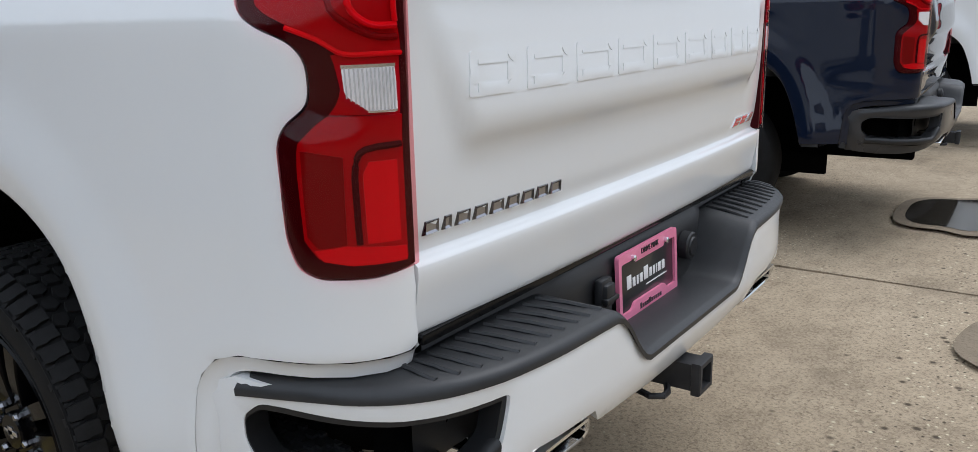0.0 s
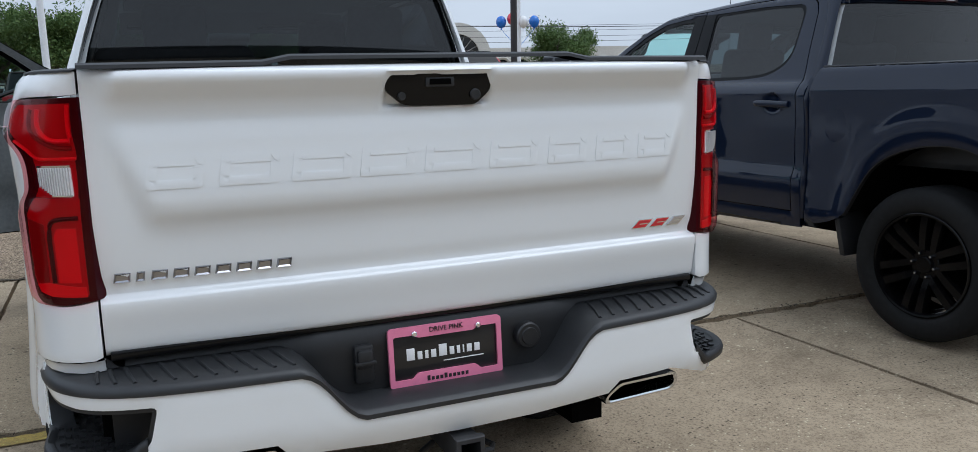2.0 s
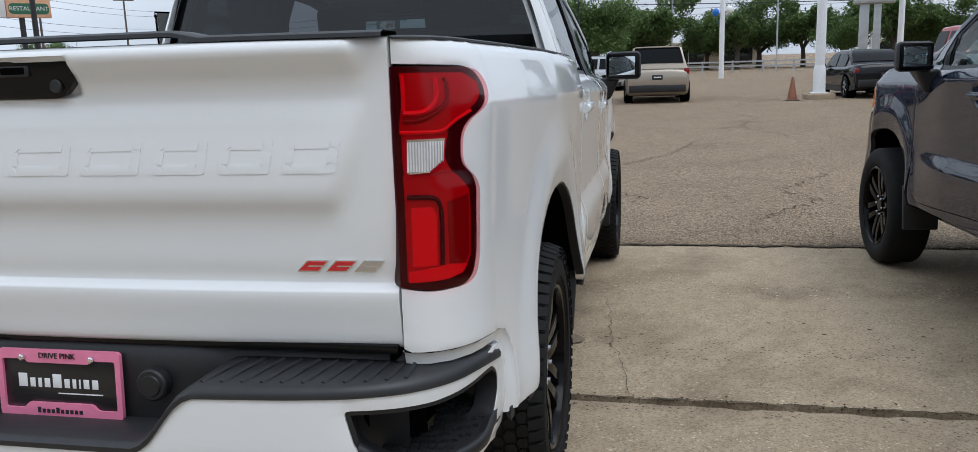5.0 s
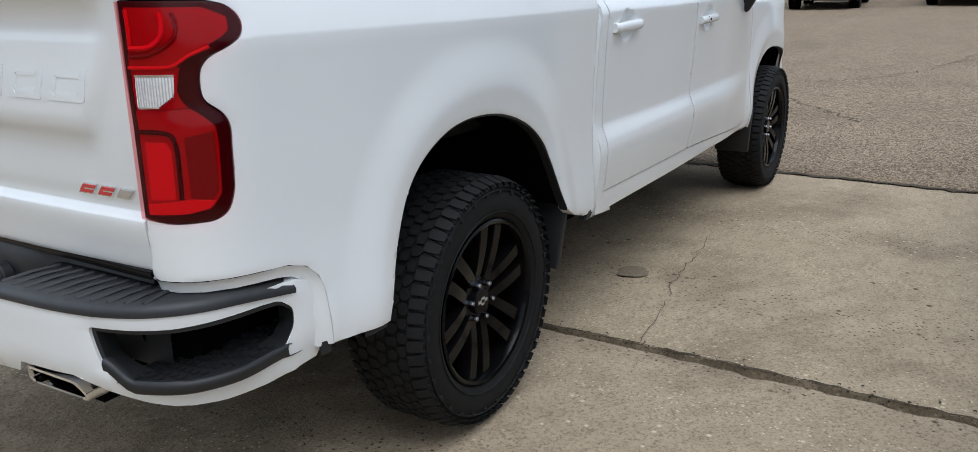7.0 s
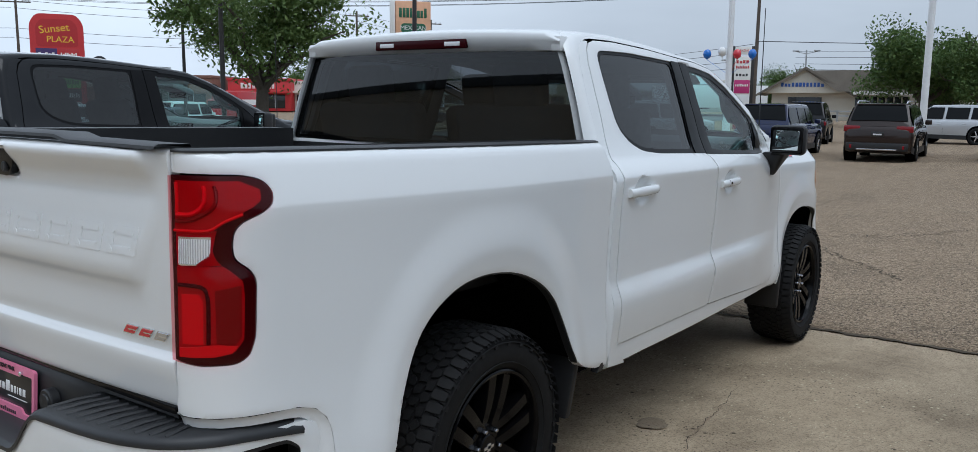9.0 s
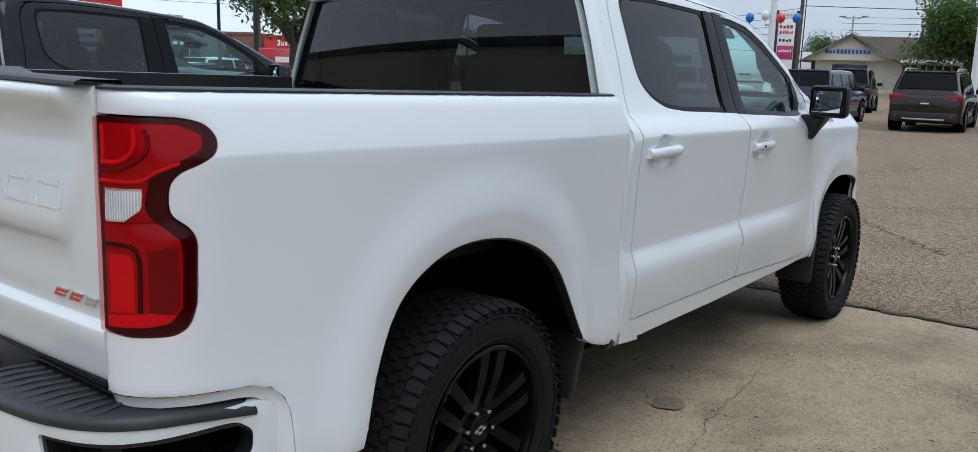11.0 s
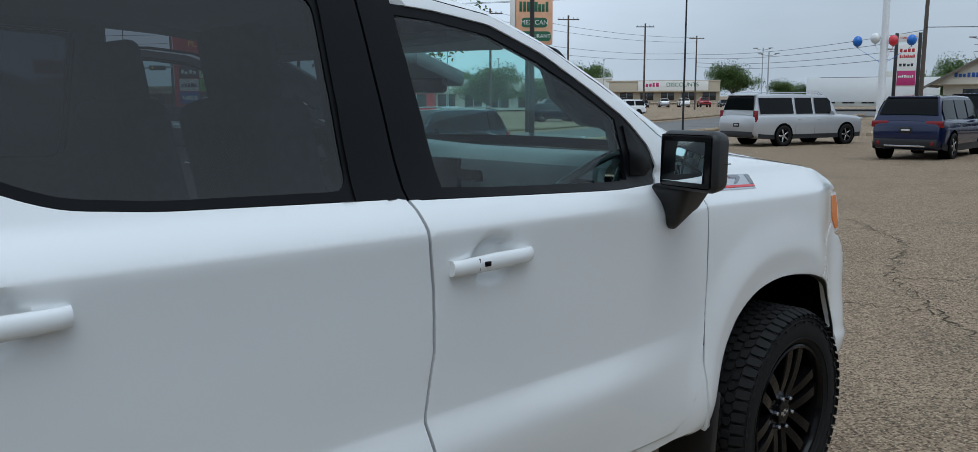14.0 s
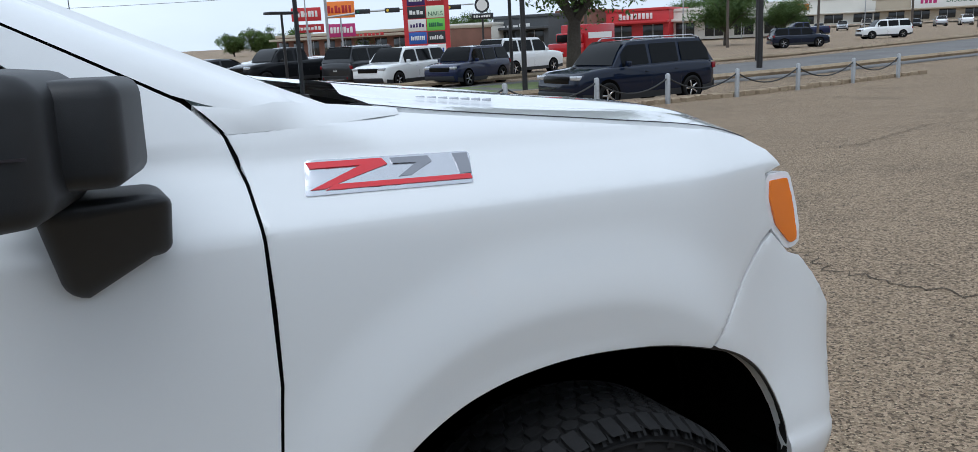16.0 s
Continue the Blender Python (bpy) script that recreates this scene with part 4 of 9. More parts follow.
def build_bumper(truck, paint_mat, full):
    plan = [(0.125, 0.0), (0.124, 0.30), (0.116, 0.55), (0.096, 0.70), (0.058, 0.80), (0.0, 0.868), (-0.08, 0.914), (-0.18, 0.938), (-0.28, 0.950), (-0.361, 0.954)]
    ws = [0.0]
    for a, b in zip(plan, plan[1:]):
        ws.append(ws[-1] + math.hypot(b[0] - a[0], b[1] - a[1]))
    px, py = curve(list(zip(ws, [p[0] for p in plan]))), curve(list(zip(ws, [p[1] for p in plan])))
    end = ws[-1]
    top = curve([(0, 0.632), (0.255, 0.632), (0.285, 0.65), (0.37, 0.745), (0.40, 0.758), (0.7, 0.762), (1.0, 0.756), (1.15, 0.742), (end, 0.720)])

    def shell(w, z):
        s = 1 if w >= 0 else -1
        x, y = px(abs(w)), py(abs(w))
        lean = 0.03 * step((0.62 - z) / 0.12)
        return Vector((x - lean * (1 if abs(w) < 0.9 else 0.4), s * (y - (lean * 0.5 if abs(w) > 0.9 else 0)), z))

    bumper = new("rear_bumper")
    bumper.parent = truck
    half = [(0.0, 0.632), (0.255, 0.632), (0.275, 0.638), (0.29, 0.652), (0.36, 0.735), (0.378, 0.748), (0.40, 0.756), (0.7, 0.760), (1.0, 0.758), (end - 0.075, 0.752), (end - 0.035, 0.738),
            (end - 0.006, 0.712), (end, 0.69), (end, 0.56), (end - 0.02, 0.528), (1.1, 0.514), (1.0, 0.514), (0.86, 0.525), (0.80, 0.54), (0.70, 0.575), (0.64, 0.595), (0.46, 0.59), (0.43, 0.555), (0.20, 0.538), (0.0, 0.535)]
    outline = half + [(-w, z) for w, z in half[-2:0:-1]]
    outline = outline[::-1]
    pocket = rounded([(0.708, 0.722), (0.90, 0.714), (1.10, 0.718), (1.15, 0.715), (1.190, 0.685), (1.190, 0.640), (1.155, 0.590), (1.02, 0.562), (0.88, 0.558), (0.80, 0.575), (0.728, 0.64)], 0.015)
    pockets = [pocket, [(-w, z) for w, z in pocket]]
    part("bumper_shell", panel(outline, shell, pockets, out=(1, 0, 0), gap=0.0, cell=(0.04, 0.03), depth=0.03, roll=0.004, edge=0.03), paint_mat, bumper, "body-coloured rear bumper shell")
    for s, pk in zip((1, -1), pockets):
        # dark corner step behind the pocket: ring, back wall (near black for the hollow's shade) and treaded foot plate
        ring = grown(pk, -0.012)
        part("step_surround", panel(grown(pk, 0.004), lambda w, z: shell(w, z) - Vector((0.010, s * 0.004, 0)), [ring], out=(1, 0, 0), gap=0.0, depth=0.05, cell=(0.05, 0.05)), PLASTIC, bumper, "black plastic step surround")
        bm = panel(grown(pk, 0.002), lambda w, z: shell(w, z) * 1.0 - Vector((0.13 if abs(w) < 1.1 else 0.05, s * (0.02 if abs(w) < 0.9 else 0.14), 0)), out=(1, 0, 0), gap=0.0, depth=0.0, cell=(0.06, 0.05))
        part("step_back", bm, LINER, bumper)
        def jut(w):
            d = Vector((px(w + 0.02) - px(w - 0.02), py(w + 0.02) - py(w - 0.02), 0)).normalized()
            return Vector((d.y, -s * d.x, 0)) * 0.026 * step((w - 0.78) / 0.16) * step((1.165 - w) / 0.16)

        rows = []
        for w in np.linspace(0.735, 1.165, 28):
            lift = 0.05 * step((0.80 - w) / 0.07) + 0.03 * step((w - 1.17) / 0.06)
            o = shell(s * w, 0.60) + jut(w)
            n = (jut(w) if jut(w).length > 1e-4 else Vector((1, 0, 0))).normalized()
            rows.append([o + n * d + Vector((0, 0, h + lift)) for d, h in ((-0.022, -0.003), (-0.006, 0.001), (0.001, -0.004), (0.003, -0.012), (0.001, -0.026), (-0.006, -0.032), (-0.045, -0.032))])
        bm = bmesh.new()
        loft(bm, rows)
        part("foot_lip", bm, PLASTIC, bumper, "black rounded foot step lip", sharp=50)
        rows = []
        for w in np.linspace(0.76, 1.175, 16):
            a = shell(s * w, 0.60) + jut(w) * 0.7
            inner = Vector((px(w) - 0.13, s * (py(w) - (0.02 + 0.12 * step((w - 0.8) / 0.3))), 0.60))
            rows.append([a + (inner - a) * t + Vector((0, 0, -0.005 + 0.012 * step((w - 1.1) / 0.2))) for t in (0, 0.3, 0.6, 1.0)])
        bm = bmesh.new()
        loft(bm, rows)
        foot = part("foot_plate", bm, PLASTIC, bumper, "black ribbed foot plate")
        if full:
            bm = bmesh.new()
            for w in np.linspace(0.79, 1.16, 16):
                a = shell(s * w, 0.60) + jut(w) * 0.6
                inner = Vector((px(w) - 0.13, s * (py(w) - (0.02 + 0.12 * step((w - 0.8) / 0.3))), 0.60))
                for k in range(4):
                    c = a.lerp(inner, 0.18 + 0.22 * k + (0.1 if int(round(w * 40)) % 2 else 0)) + Vector((0, 0, -0.003 + 0.012 * step((w - 1.1) / 0.2)))
                    box(bm, c.x - 0.009, c.x + 0.009, c.y - 0.006, c.y + 0.006, c.z - 0.002, c.z + 0.004)
            part("foot_tread", bm, PLASTIC, foot)
    # black step pad on the upper edge and over the notch
    inner_plan = curve([(0.0, -0.045), (0.8, -0.045), (0.90, -0.065), (1.0, -0.12), (1.12, -0.215), (end, -0.34)])
    inner_y = curve([(0.0, 0.0), (0.72, 0.72), (0.82, 0.795), (0.90, 0.835), (1.0, 0.868), (1.12, 0.888), (end, 0.90)])
    rows = []
    for w in np.concatenate([np.linspace(-end + 0.08, -0.44, 30), np.linspace(-0.42, 0.42, 41), np.linspace(0.44, end - 0.08, 30)]):
        s, aw = (1 if w >= 0 else -1), abs(w)
        z = top(aw)
        o = Vector((px(aw), s * py(aw), z))
        i = Vector((inner_plan(aw), s * inner_y(aw), z + 0.022))
        if aw < 0.42:
            i.z = z + 0.022 * (0.3 + 0.7 * step((aw - 0.25) / 0.15))
        d = (i - o).normalized()
        rows.append([o - d * 0.004 + Vector((0, 0, -0.012)), o - d * 0.005, o + d * 0.003 + Vector((0, 0, 0.007)), o + d * 0.012 + Vector((0, 0, 0.010)), o.lerp(i, 0.5) + Vector((0, 0, 0.006)), i, i - Vector((0, 0, 0.03))])
    bm = bmesh.new()
    loft(bm, rows)
    pad = part("step_pad", bm, PAD_PLASTIC, bumper, "charcoal plastic step pad with cross ribs", sharp=50)
    if full:
        for s in (1, -1):
            for k in range(11):
                w = 0.405 + 0.043 * k
                line = []
                for t, dw in ((0.16, 0.0), (0.42, 0.010), (0.52, 0.013), (0.90, 0.024)):
                    aw = w + dw
                    o = Vector((px(aw), s * py(aw), top(aw)))
                    i = Vector((inner_plan(aw), s * inner_y(aw), top(aw) + 0.022))
                    line.append(o.lerp(i, t) + Vector((0, 0, 0.0085 if t < 0.8 else 0.002)))
                bm = bmesh.new()
                tube(bm, line, 0.0052, 6)
                part("pad_rib", bm, PAD_PLASTIC, pad)
    # dark wall behind the number plate and under the tailgate
    part("bumper_back", panel([(-0.80, 0.58), (0.80, 0.58), (0.80, 0.822), (-0.80, 0.822)], lambda y, z: Vector((-0.012 - 0.03 * step((z - 0.79) / 0.03) - 0.03 * step((abs(y) - 0.33) / 0.1), y, z)), out=(1, 0, 0), gap=0, depth=0.0), PLASTIC, bumper, "dark recess behind the plate")
    part("filler_strip", boxed(-0.06, -0.018, -0.79, 0.79, 0.806, 0.826, r=0.004), GLOSS_BLACK, bumper, "gloss black filler strip")
    # trailer sockets
    bm = bmesh.new()
    tube(bm, [(-0.01, 0.235, 0.725), (0.012, 0.235, 0.725), (0.016, 0.235, 0.725)], [0.036, 0.036, 0.032], 24)
    tube(bm, [(0.016, 0.235, 0.725), (0.020, 0.235, 0.725)], [0.024, 0.022], 24)
    part("round_socket", bm, PLASTIC, bumper, "round black trailer socket cover")
    bm = boxed(-0.01, 0.012, -0.245, -0.195, 0.665, 0.765, r=0.008)
    box(bm, -0.01, 0.022, -0.240, -0.200, 0.705, 0.755, r=0.008)
    box(bm, 0.01, 0.026, -0.247, -0.193, 0.716, 0.726, r=0.002)
    part("trailer_socket", bm, PLASTIC, bumper, "black trailer wiring socket")
    part("chain_slot", boxed(0.06, 0.064, 0.34, 0.37, 0.69, 0.715, r=0.003, m=None), GLOSS_BLACK, bumper)
    # hitch
    hitch = new("tow_hitch")
    hitch.parent = truck
    bm = bmesh.new()
    loops = []
    for x, h, t in ((-0.25, 0.032, 0), (0.128, 0.032, 0), (0.131, 0.039, 0), (0.150, 0.039, 0), (0.153, 0.036, 0), (0.153, 0.026, 0), (-0.1, 0.026, 0)):
        loops.append([(x, -h, 0.494 - h), (x, h, 0.494 - h), (x, h, 0.494 + h), (x, -h, 0.494 + h)])
    loft(bm, loops, closed=True)
    part("receiver_tube", bm, STEEL, hitch, "square black receiver tube", sharp=20)
    bm = bmesh.new()
    tube(bm, [(-0.12, -0.55, 0.50), (-0.12, 0.55, 0.50)], 0.038, 14)
    part("cross_tube", bm, STEEL, hitch)
    for s in (-1, 1):
        bm = bmesh.new()
        tube(bm, [(0.07, s * 0.03, 0.462), (0.085, s * 0.06, 0.460), (0.085, s * 0.085, 0.460), (0.06, s * 0.10, 0.460), (0.02, s * 0.085, 0.461), (-0.02, s * 0.04, 0.463)], 0.008, 8)
        part("chain_loop", bm, STEEL, hitch)
    # exhaust tips
    for s in (1, -1):
        rows = []
        for x, g in ((-0.15, 0.0), (0.075, 0.0), (0.105, 0.0), (0.108, 0.006), (0.104, 0.010), (-0.02, 0.012)):
            prof = rounded([(0.435 + g, 0.518 + g), (0.652 - g, 0.528 + g), (0.668 - g, 0.552), (0.652 - g, 0.590 - g), (0.465 + g, 0.584 - g), (0.432 + g, 0.545)], 0.012, 2)
            lean = [0.03 * (0.59 - z) / 0.07 for _, z in prof]
            rows.append([(x - (l if x > 0 else 0), s * y, z - 0.006) for (y, z), l in zip(prof, lean)])
        bm = bmesh.new()
        loft(bm, rows, closed=True)
        tip = part("exhaust_tip", bm, CHROME, bumper, "polished rectangular exhaust tip")
        # black block in the pipe stands for the shade inside it
        part("exhaust_shade", boxed(-0.1, -0.06, s * 0.45, s * 0.65, 0.522, 0.575), LINER, tip)
    return bumper


def build_plate(truck):
    plate = new("license_plate")
    plate.parent = truck
    plate["label"] = "black dealer plate in a pink frame"
    m = Matrix.Translation((0.0, 0, 0.714)) @ Matrix.Rotation(radians(-3), 4, "Y")
    plate.matrix_local = m
    part("plate_sheet", boxed(-0.002, 0.001, -0.148, 0.148, -0.072, 0.072, r=0.001), PLATE_BLACK, plate)
    outer = rounded([(-0.156, -0.078), (0.156, -0.078), (0.156, 0.078), (-0.156, 0.078)], 0.012, 4)
    hole = rounded([(-0.143, -0.058), (-0.095, -0.058), (-0.080, -0.044), (0.080, -0.044), (0.095, -0.058), (0.143, -0.058), (0.143, 0.056), (0.085, 0.056), (0.078, 0.048), (-0.078, 0.048), (-0.085, 0.056), (-0.143, 0.056)], 0.005, 2)
    part("plate_frame", panel(outer, lambda y, z: Vector((0.009, y, z)), [hole], out=(1, 0, 0), gap=0, depth=0.010, cell=(0.03, 0.03), edge=0.03), PINK, plate, "bright pink plate frame")
    for y in (-0.088, 0.088):
        bm = bmesh.new()
        tube(bm, [(0.006, y, 0.060), (0.014, y, 0.060), (0.016, y, 0.060)], [0.0075, 0.0075, 0.005], 10)
        part("screw", bm, CHROME, plate)
    face = Matrix.Rotation(math.pi / 2, 4, "Z") @ Matrix.Rotation(math.pi / 2, 4, "X")
    text("frame_lettering", "DRIVE PINK", 0.018, BLACK_MARK, plate, Matrix.Translation((0.0092, 0, 0.065)) @ face)
    # the dealer's mark as plain bars
    rnd = random.Random(3)
    y = -0.108
    for k, wdt in enumerate((0.026, 0.017, 0.013, 0.018, 0.026, 0.017, 0.013, 0.008, 0.018, 0.019)):
        h = 0.031 if k in (0, 4) else 0.021
        part("name_bar", boxed(0.0, 0.0022, y, y + wdt - 0.004, -0.010, -0.010 + h, r=0.0005), WHITE_MARK, plate)
        y += wdt + 0.0035
    part("swoosh_bar", boxed(0.0, 0.002, -0.008, 0.105, -0.024, -0.0215), WHITE_MARK, plate)
    y = -0.058
    for k in range(10):
        part("small_name_bar", boxed(0.0085, 0.0096, y, y + 0.008, -0.067, -0.067 + (0.013 if k in (0, 4) else 0.009)), BLACK_MARK, plate)
        y += 0.0118
    return plate


def build_tail_lamp(truck, side, full=True):
    lamp = new("tail_lamp")
    lamp.parent = truck
    lamp["label"] = "deep red stepped tail lamp with clear reversing lens"
    mirrored = flipped if side < 0 else (lambda b: b)

    def at(off):
        def place(u, z):
            p, e = bed_point(u, z), 1e-3
            n = (bed_point(u + e, z) - p).cross(bed_point(u, z + e) - p).normalized()
            if n.dot(Vector((1, 0.6, 0))) < 0:
                n = -n
            return p + n * off
        return place

    wide = curve([(0.938, 0.165), (0.96, 0.188), (1.0, 0.197), (1.13, 0.199), (1.165, 0.186), (1.19, 0.160), (1.215, 0.150), (1.255, 0.152), (1.28, 0.166), (1.302, 0.206), (1.322, 0.229), (1.352, 0.234), (1.38, 0.216), (1.392, 0.19)])
    spot_at = lambda f, z, off: at(off)(f * wide(z), z)

    def field(name, poly, off, material, label="", depth=0.004):
        flat = [(f * wide(z), z) for f, z in spread(poly, 0.02)]
        return part(name, mirrored(panel(flat, at(off), out=(1, 1, 0), gap=0, depth=depth, roll=0.0006, cell=(0.02, 0.025), edge=0.012)), material, lamp, label)

    def guide(name, line, off, r, material, label=""):
        bm = bmesh.new()
        tube(bm, [spot_at(f, z, off) for f, z in smooth_line(line, 3)], r, 8)
        return part(name, mirrored(bm), material, lamp, label)

    part("lamp_housing", mirrored(panel(LAMP, at(0.001), out=(1, 1, 0), gap=0.002, depth=0.03, roll=0.001, cell=(0.02, 0.025), edge=0.012, inward=(0.7, 0.7, 0))), LENS_DARK, lamp, "dark maroon lamp housing")
    field("red_field", [(0.09, 1.378), (0.78, 1.376), (0.895, 1.356), (0.895, 1.330), (0.83, 1.310), (0.78, 1.288), (0.74, 1.262), (0.09, 1.262)], 0.003, LENS_RED, "red lens field")
    field("waist_field", [(0.12, 1.262), (0.78, 1.262), (0.74, 1.215), (0.76, 1.180), (0.12, 1.176)], 0.0025, LENS_RED)
    field("red_field", [(0.10, 1.176), (0.76, 1.178), (0.87, 1.140), (0.885, 1.10), (0.885, 0.998), (0.82, 0.970), (0.10, 0.964)], 0.003, LENS_RED, "red lens field")
    field("outer_block", [(0.58, 1.120), (0.85, 1.130), (0.86, 1.004), (0.80, 0.986), (0.60, 0.992)], 0.0045, LENS_DEEP, "deep red reflector block")
    field("inner_block", [(0.17, 1.112), (0.40, 1.112), (0.45, 1.095), (0.45, 0.992), (0.17, 0.992)], 0.0050, LENS_BRIGHT, "bright red inner block")
    field("bottom_band", [(0.12, 0.960), (0.60, 0.960), (0.79, 0.967), (0.83, 0.983), (0.60, 0.990), (0.12, 0.982)], 0.0052, LENS_BRIGHT, "bright red lower light band")
    guide("groove", [(0.51, 0.992), (0.51, 1.05), (0.50, 1.106), (0.42, 1.130), (0.13, 1.134)], 0.0045, 0.0050, LENS_DARK)
    guide("light_guide", [(0.42, 1.366), (0.41, 1.330), (0.36, 1.308), (0.28, 1.300), (0.12, 1.300)], 0.0055, 0.0052, LENS_BRIGHT, "bright red hooked light guide")
    guide("light_guide", [(0.115, 1.374), (0.115, 1.345), (0.115, 1.305)], 0.0050, 0.0042, LENS_BRIGHT)
    guide("guide_shade", [(0.52, 1.366), (0.51, 1.322), (0.42, 1.294), (0.30, 1.285), (0.13, 1.284)], 0.0035, 0.0050, LENS_DEEP)
    guide("light_guide", [(0.10, 1.262), (0.40, 1.262), (0.66, 1.263), (0.76, 1.275), (0.84, 1.300)], 0.0045, 0.0036, LENS_BRIGHT)
    fitted = lambda poly: [(lamp_u(u, z), z) for u, z in poly]
    clear = fitted([(0.034, 1.180), (0.088, 1.182), (0.122, 1.207), (0.122, 1.248), (0.034, 1.247)])
    rev = part("reversing_lens", mirrored(panel(rounded(clear, 0.006, 2), at(0.0075), out=(1, 1, 0), gap=0, depth=0.006, roll=0.001, cell=(0.02, 0.02), edge=0.01)), LENS_CLEAR, lamp, "clear ribbed reversing lens")
    if full:
        for k in range(13):
            u = 0.034 + 0.0058 * k
            low = 1.184 + max(0.0, u - 0.075) * 0.65
            bm = bmesh.new()
            tube(bm, [at(0.0080)(u, low), at(0.0088)(u, 1.22), at(0.0080)(u, 1.243)], 0.0013, 5)
            part("lens_rib", mirrored(bm), LENS_RIB, rev)
        for z0, z1 in ((1.2440, 1.2485), (1.1815, 1.1845)):
            part("lens_edge", mirrored(panel([(0.030, z0), (0.076 if z0 < 1.2 else 0.108, z0), (0.076 if z0 < 1.2 else 0.108, z1), (0.030, z1)], at(0.0092), out=(1, 1, 0), gap=0, depth=0.002, cell=(0.02, 0.02), edge=0.012)), CHROME, rev)

    def cover(u, z):
        f = u / wide(z)
        swell = 0.011 * step((1.186 - z) / 0.042) * step((f - 0.36) / 0.16) * step((z - 0.935) / 0.03) * (1 - step((f - 0.86) / 0.14))
        return at(0.0105 + swell)(u, z)

    part("lens_cover", mirrored(panel(LAMP, cover, [rounded(grown(clear, 0.003), 0.006, 2)], out=(1, 1, 0), gap=0.004, depth=0.0, roll=0.0, cell=(0.012, 0.012), edge=0.010)), LENS_COVER, lamp, "glossy red-tinted outer lens", sharp=50)
    return lamp


TG_PROFILE = curve([(0.812, -0.024), (0.825, -0.010), (0.87, -0.002), (0.934, 0.007), (0.943, 0.004), (0.952, -0.012), (0.960, -0.014), (1.0, -0.007), (1.07, -0.003), (1.10, 0.004), (1.135, 0.022),
                    (1.16, 0.026), (1.28, 0.014), (1.305, 0.010), (1.34, 0.004), (1.37, 0.010), (1.405, 0.034), (1.425, 0.046), (1.438, 0.044), (1.447, 0.030), (1.452, 0.0)])
TG_SIDE = curve([(0.812, -0.024), (0.825, -0.010), (0.87, -0.002), (0.934, 0.007), (0.943, 0.004), (0.952, -0.012), (0.960, -0.014), (1.0, -0.007), (1.1, 0.0), (1.2, 0.004), (1.3, 0.006), (1.37, 0.007),
                 (1.40, 0.009), (1.425, 0.012), (1.438, 0.010), (1.447, 0.002), (1.452, -0.012)])


def tailgate_point(y, z):
    lim = 0.775 - 0.07 * step((1.33 - z) / 0.25)
    t = step((lim - abs(y)) / 0.055)
    x = TG_PROFILE(z) * t + TG_SIDE(z) * (1 - t) - 0.020 * (abs(y) / 0.8) ** 2.5
    d = max(abs(y + 0.003) / 0.138, abs(z - 1.390) / 0.040)
    x -= 0.016 * step((1.02 - d) / 0.10)
    return Vector((x, y, z))


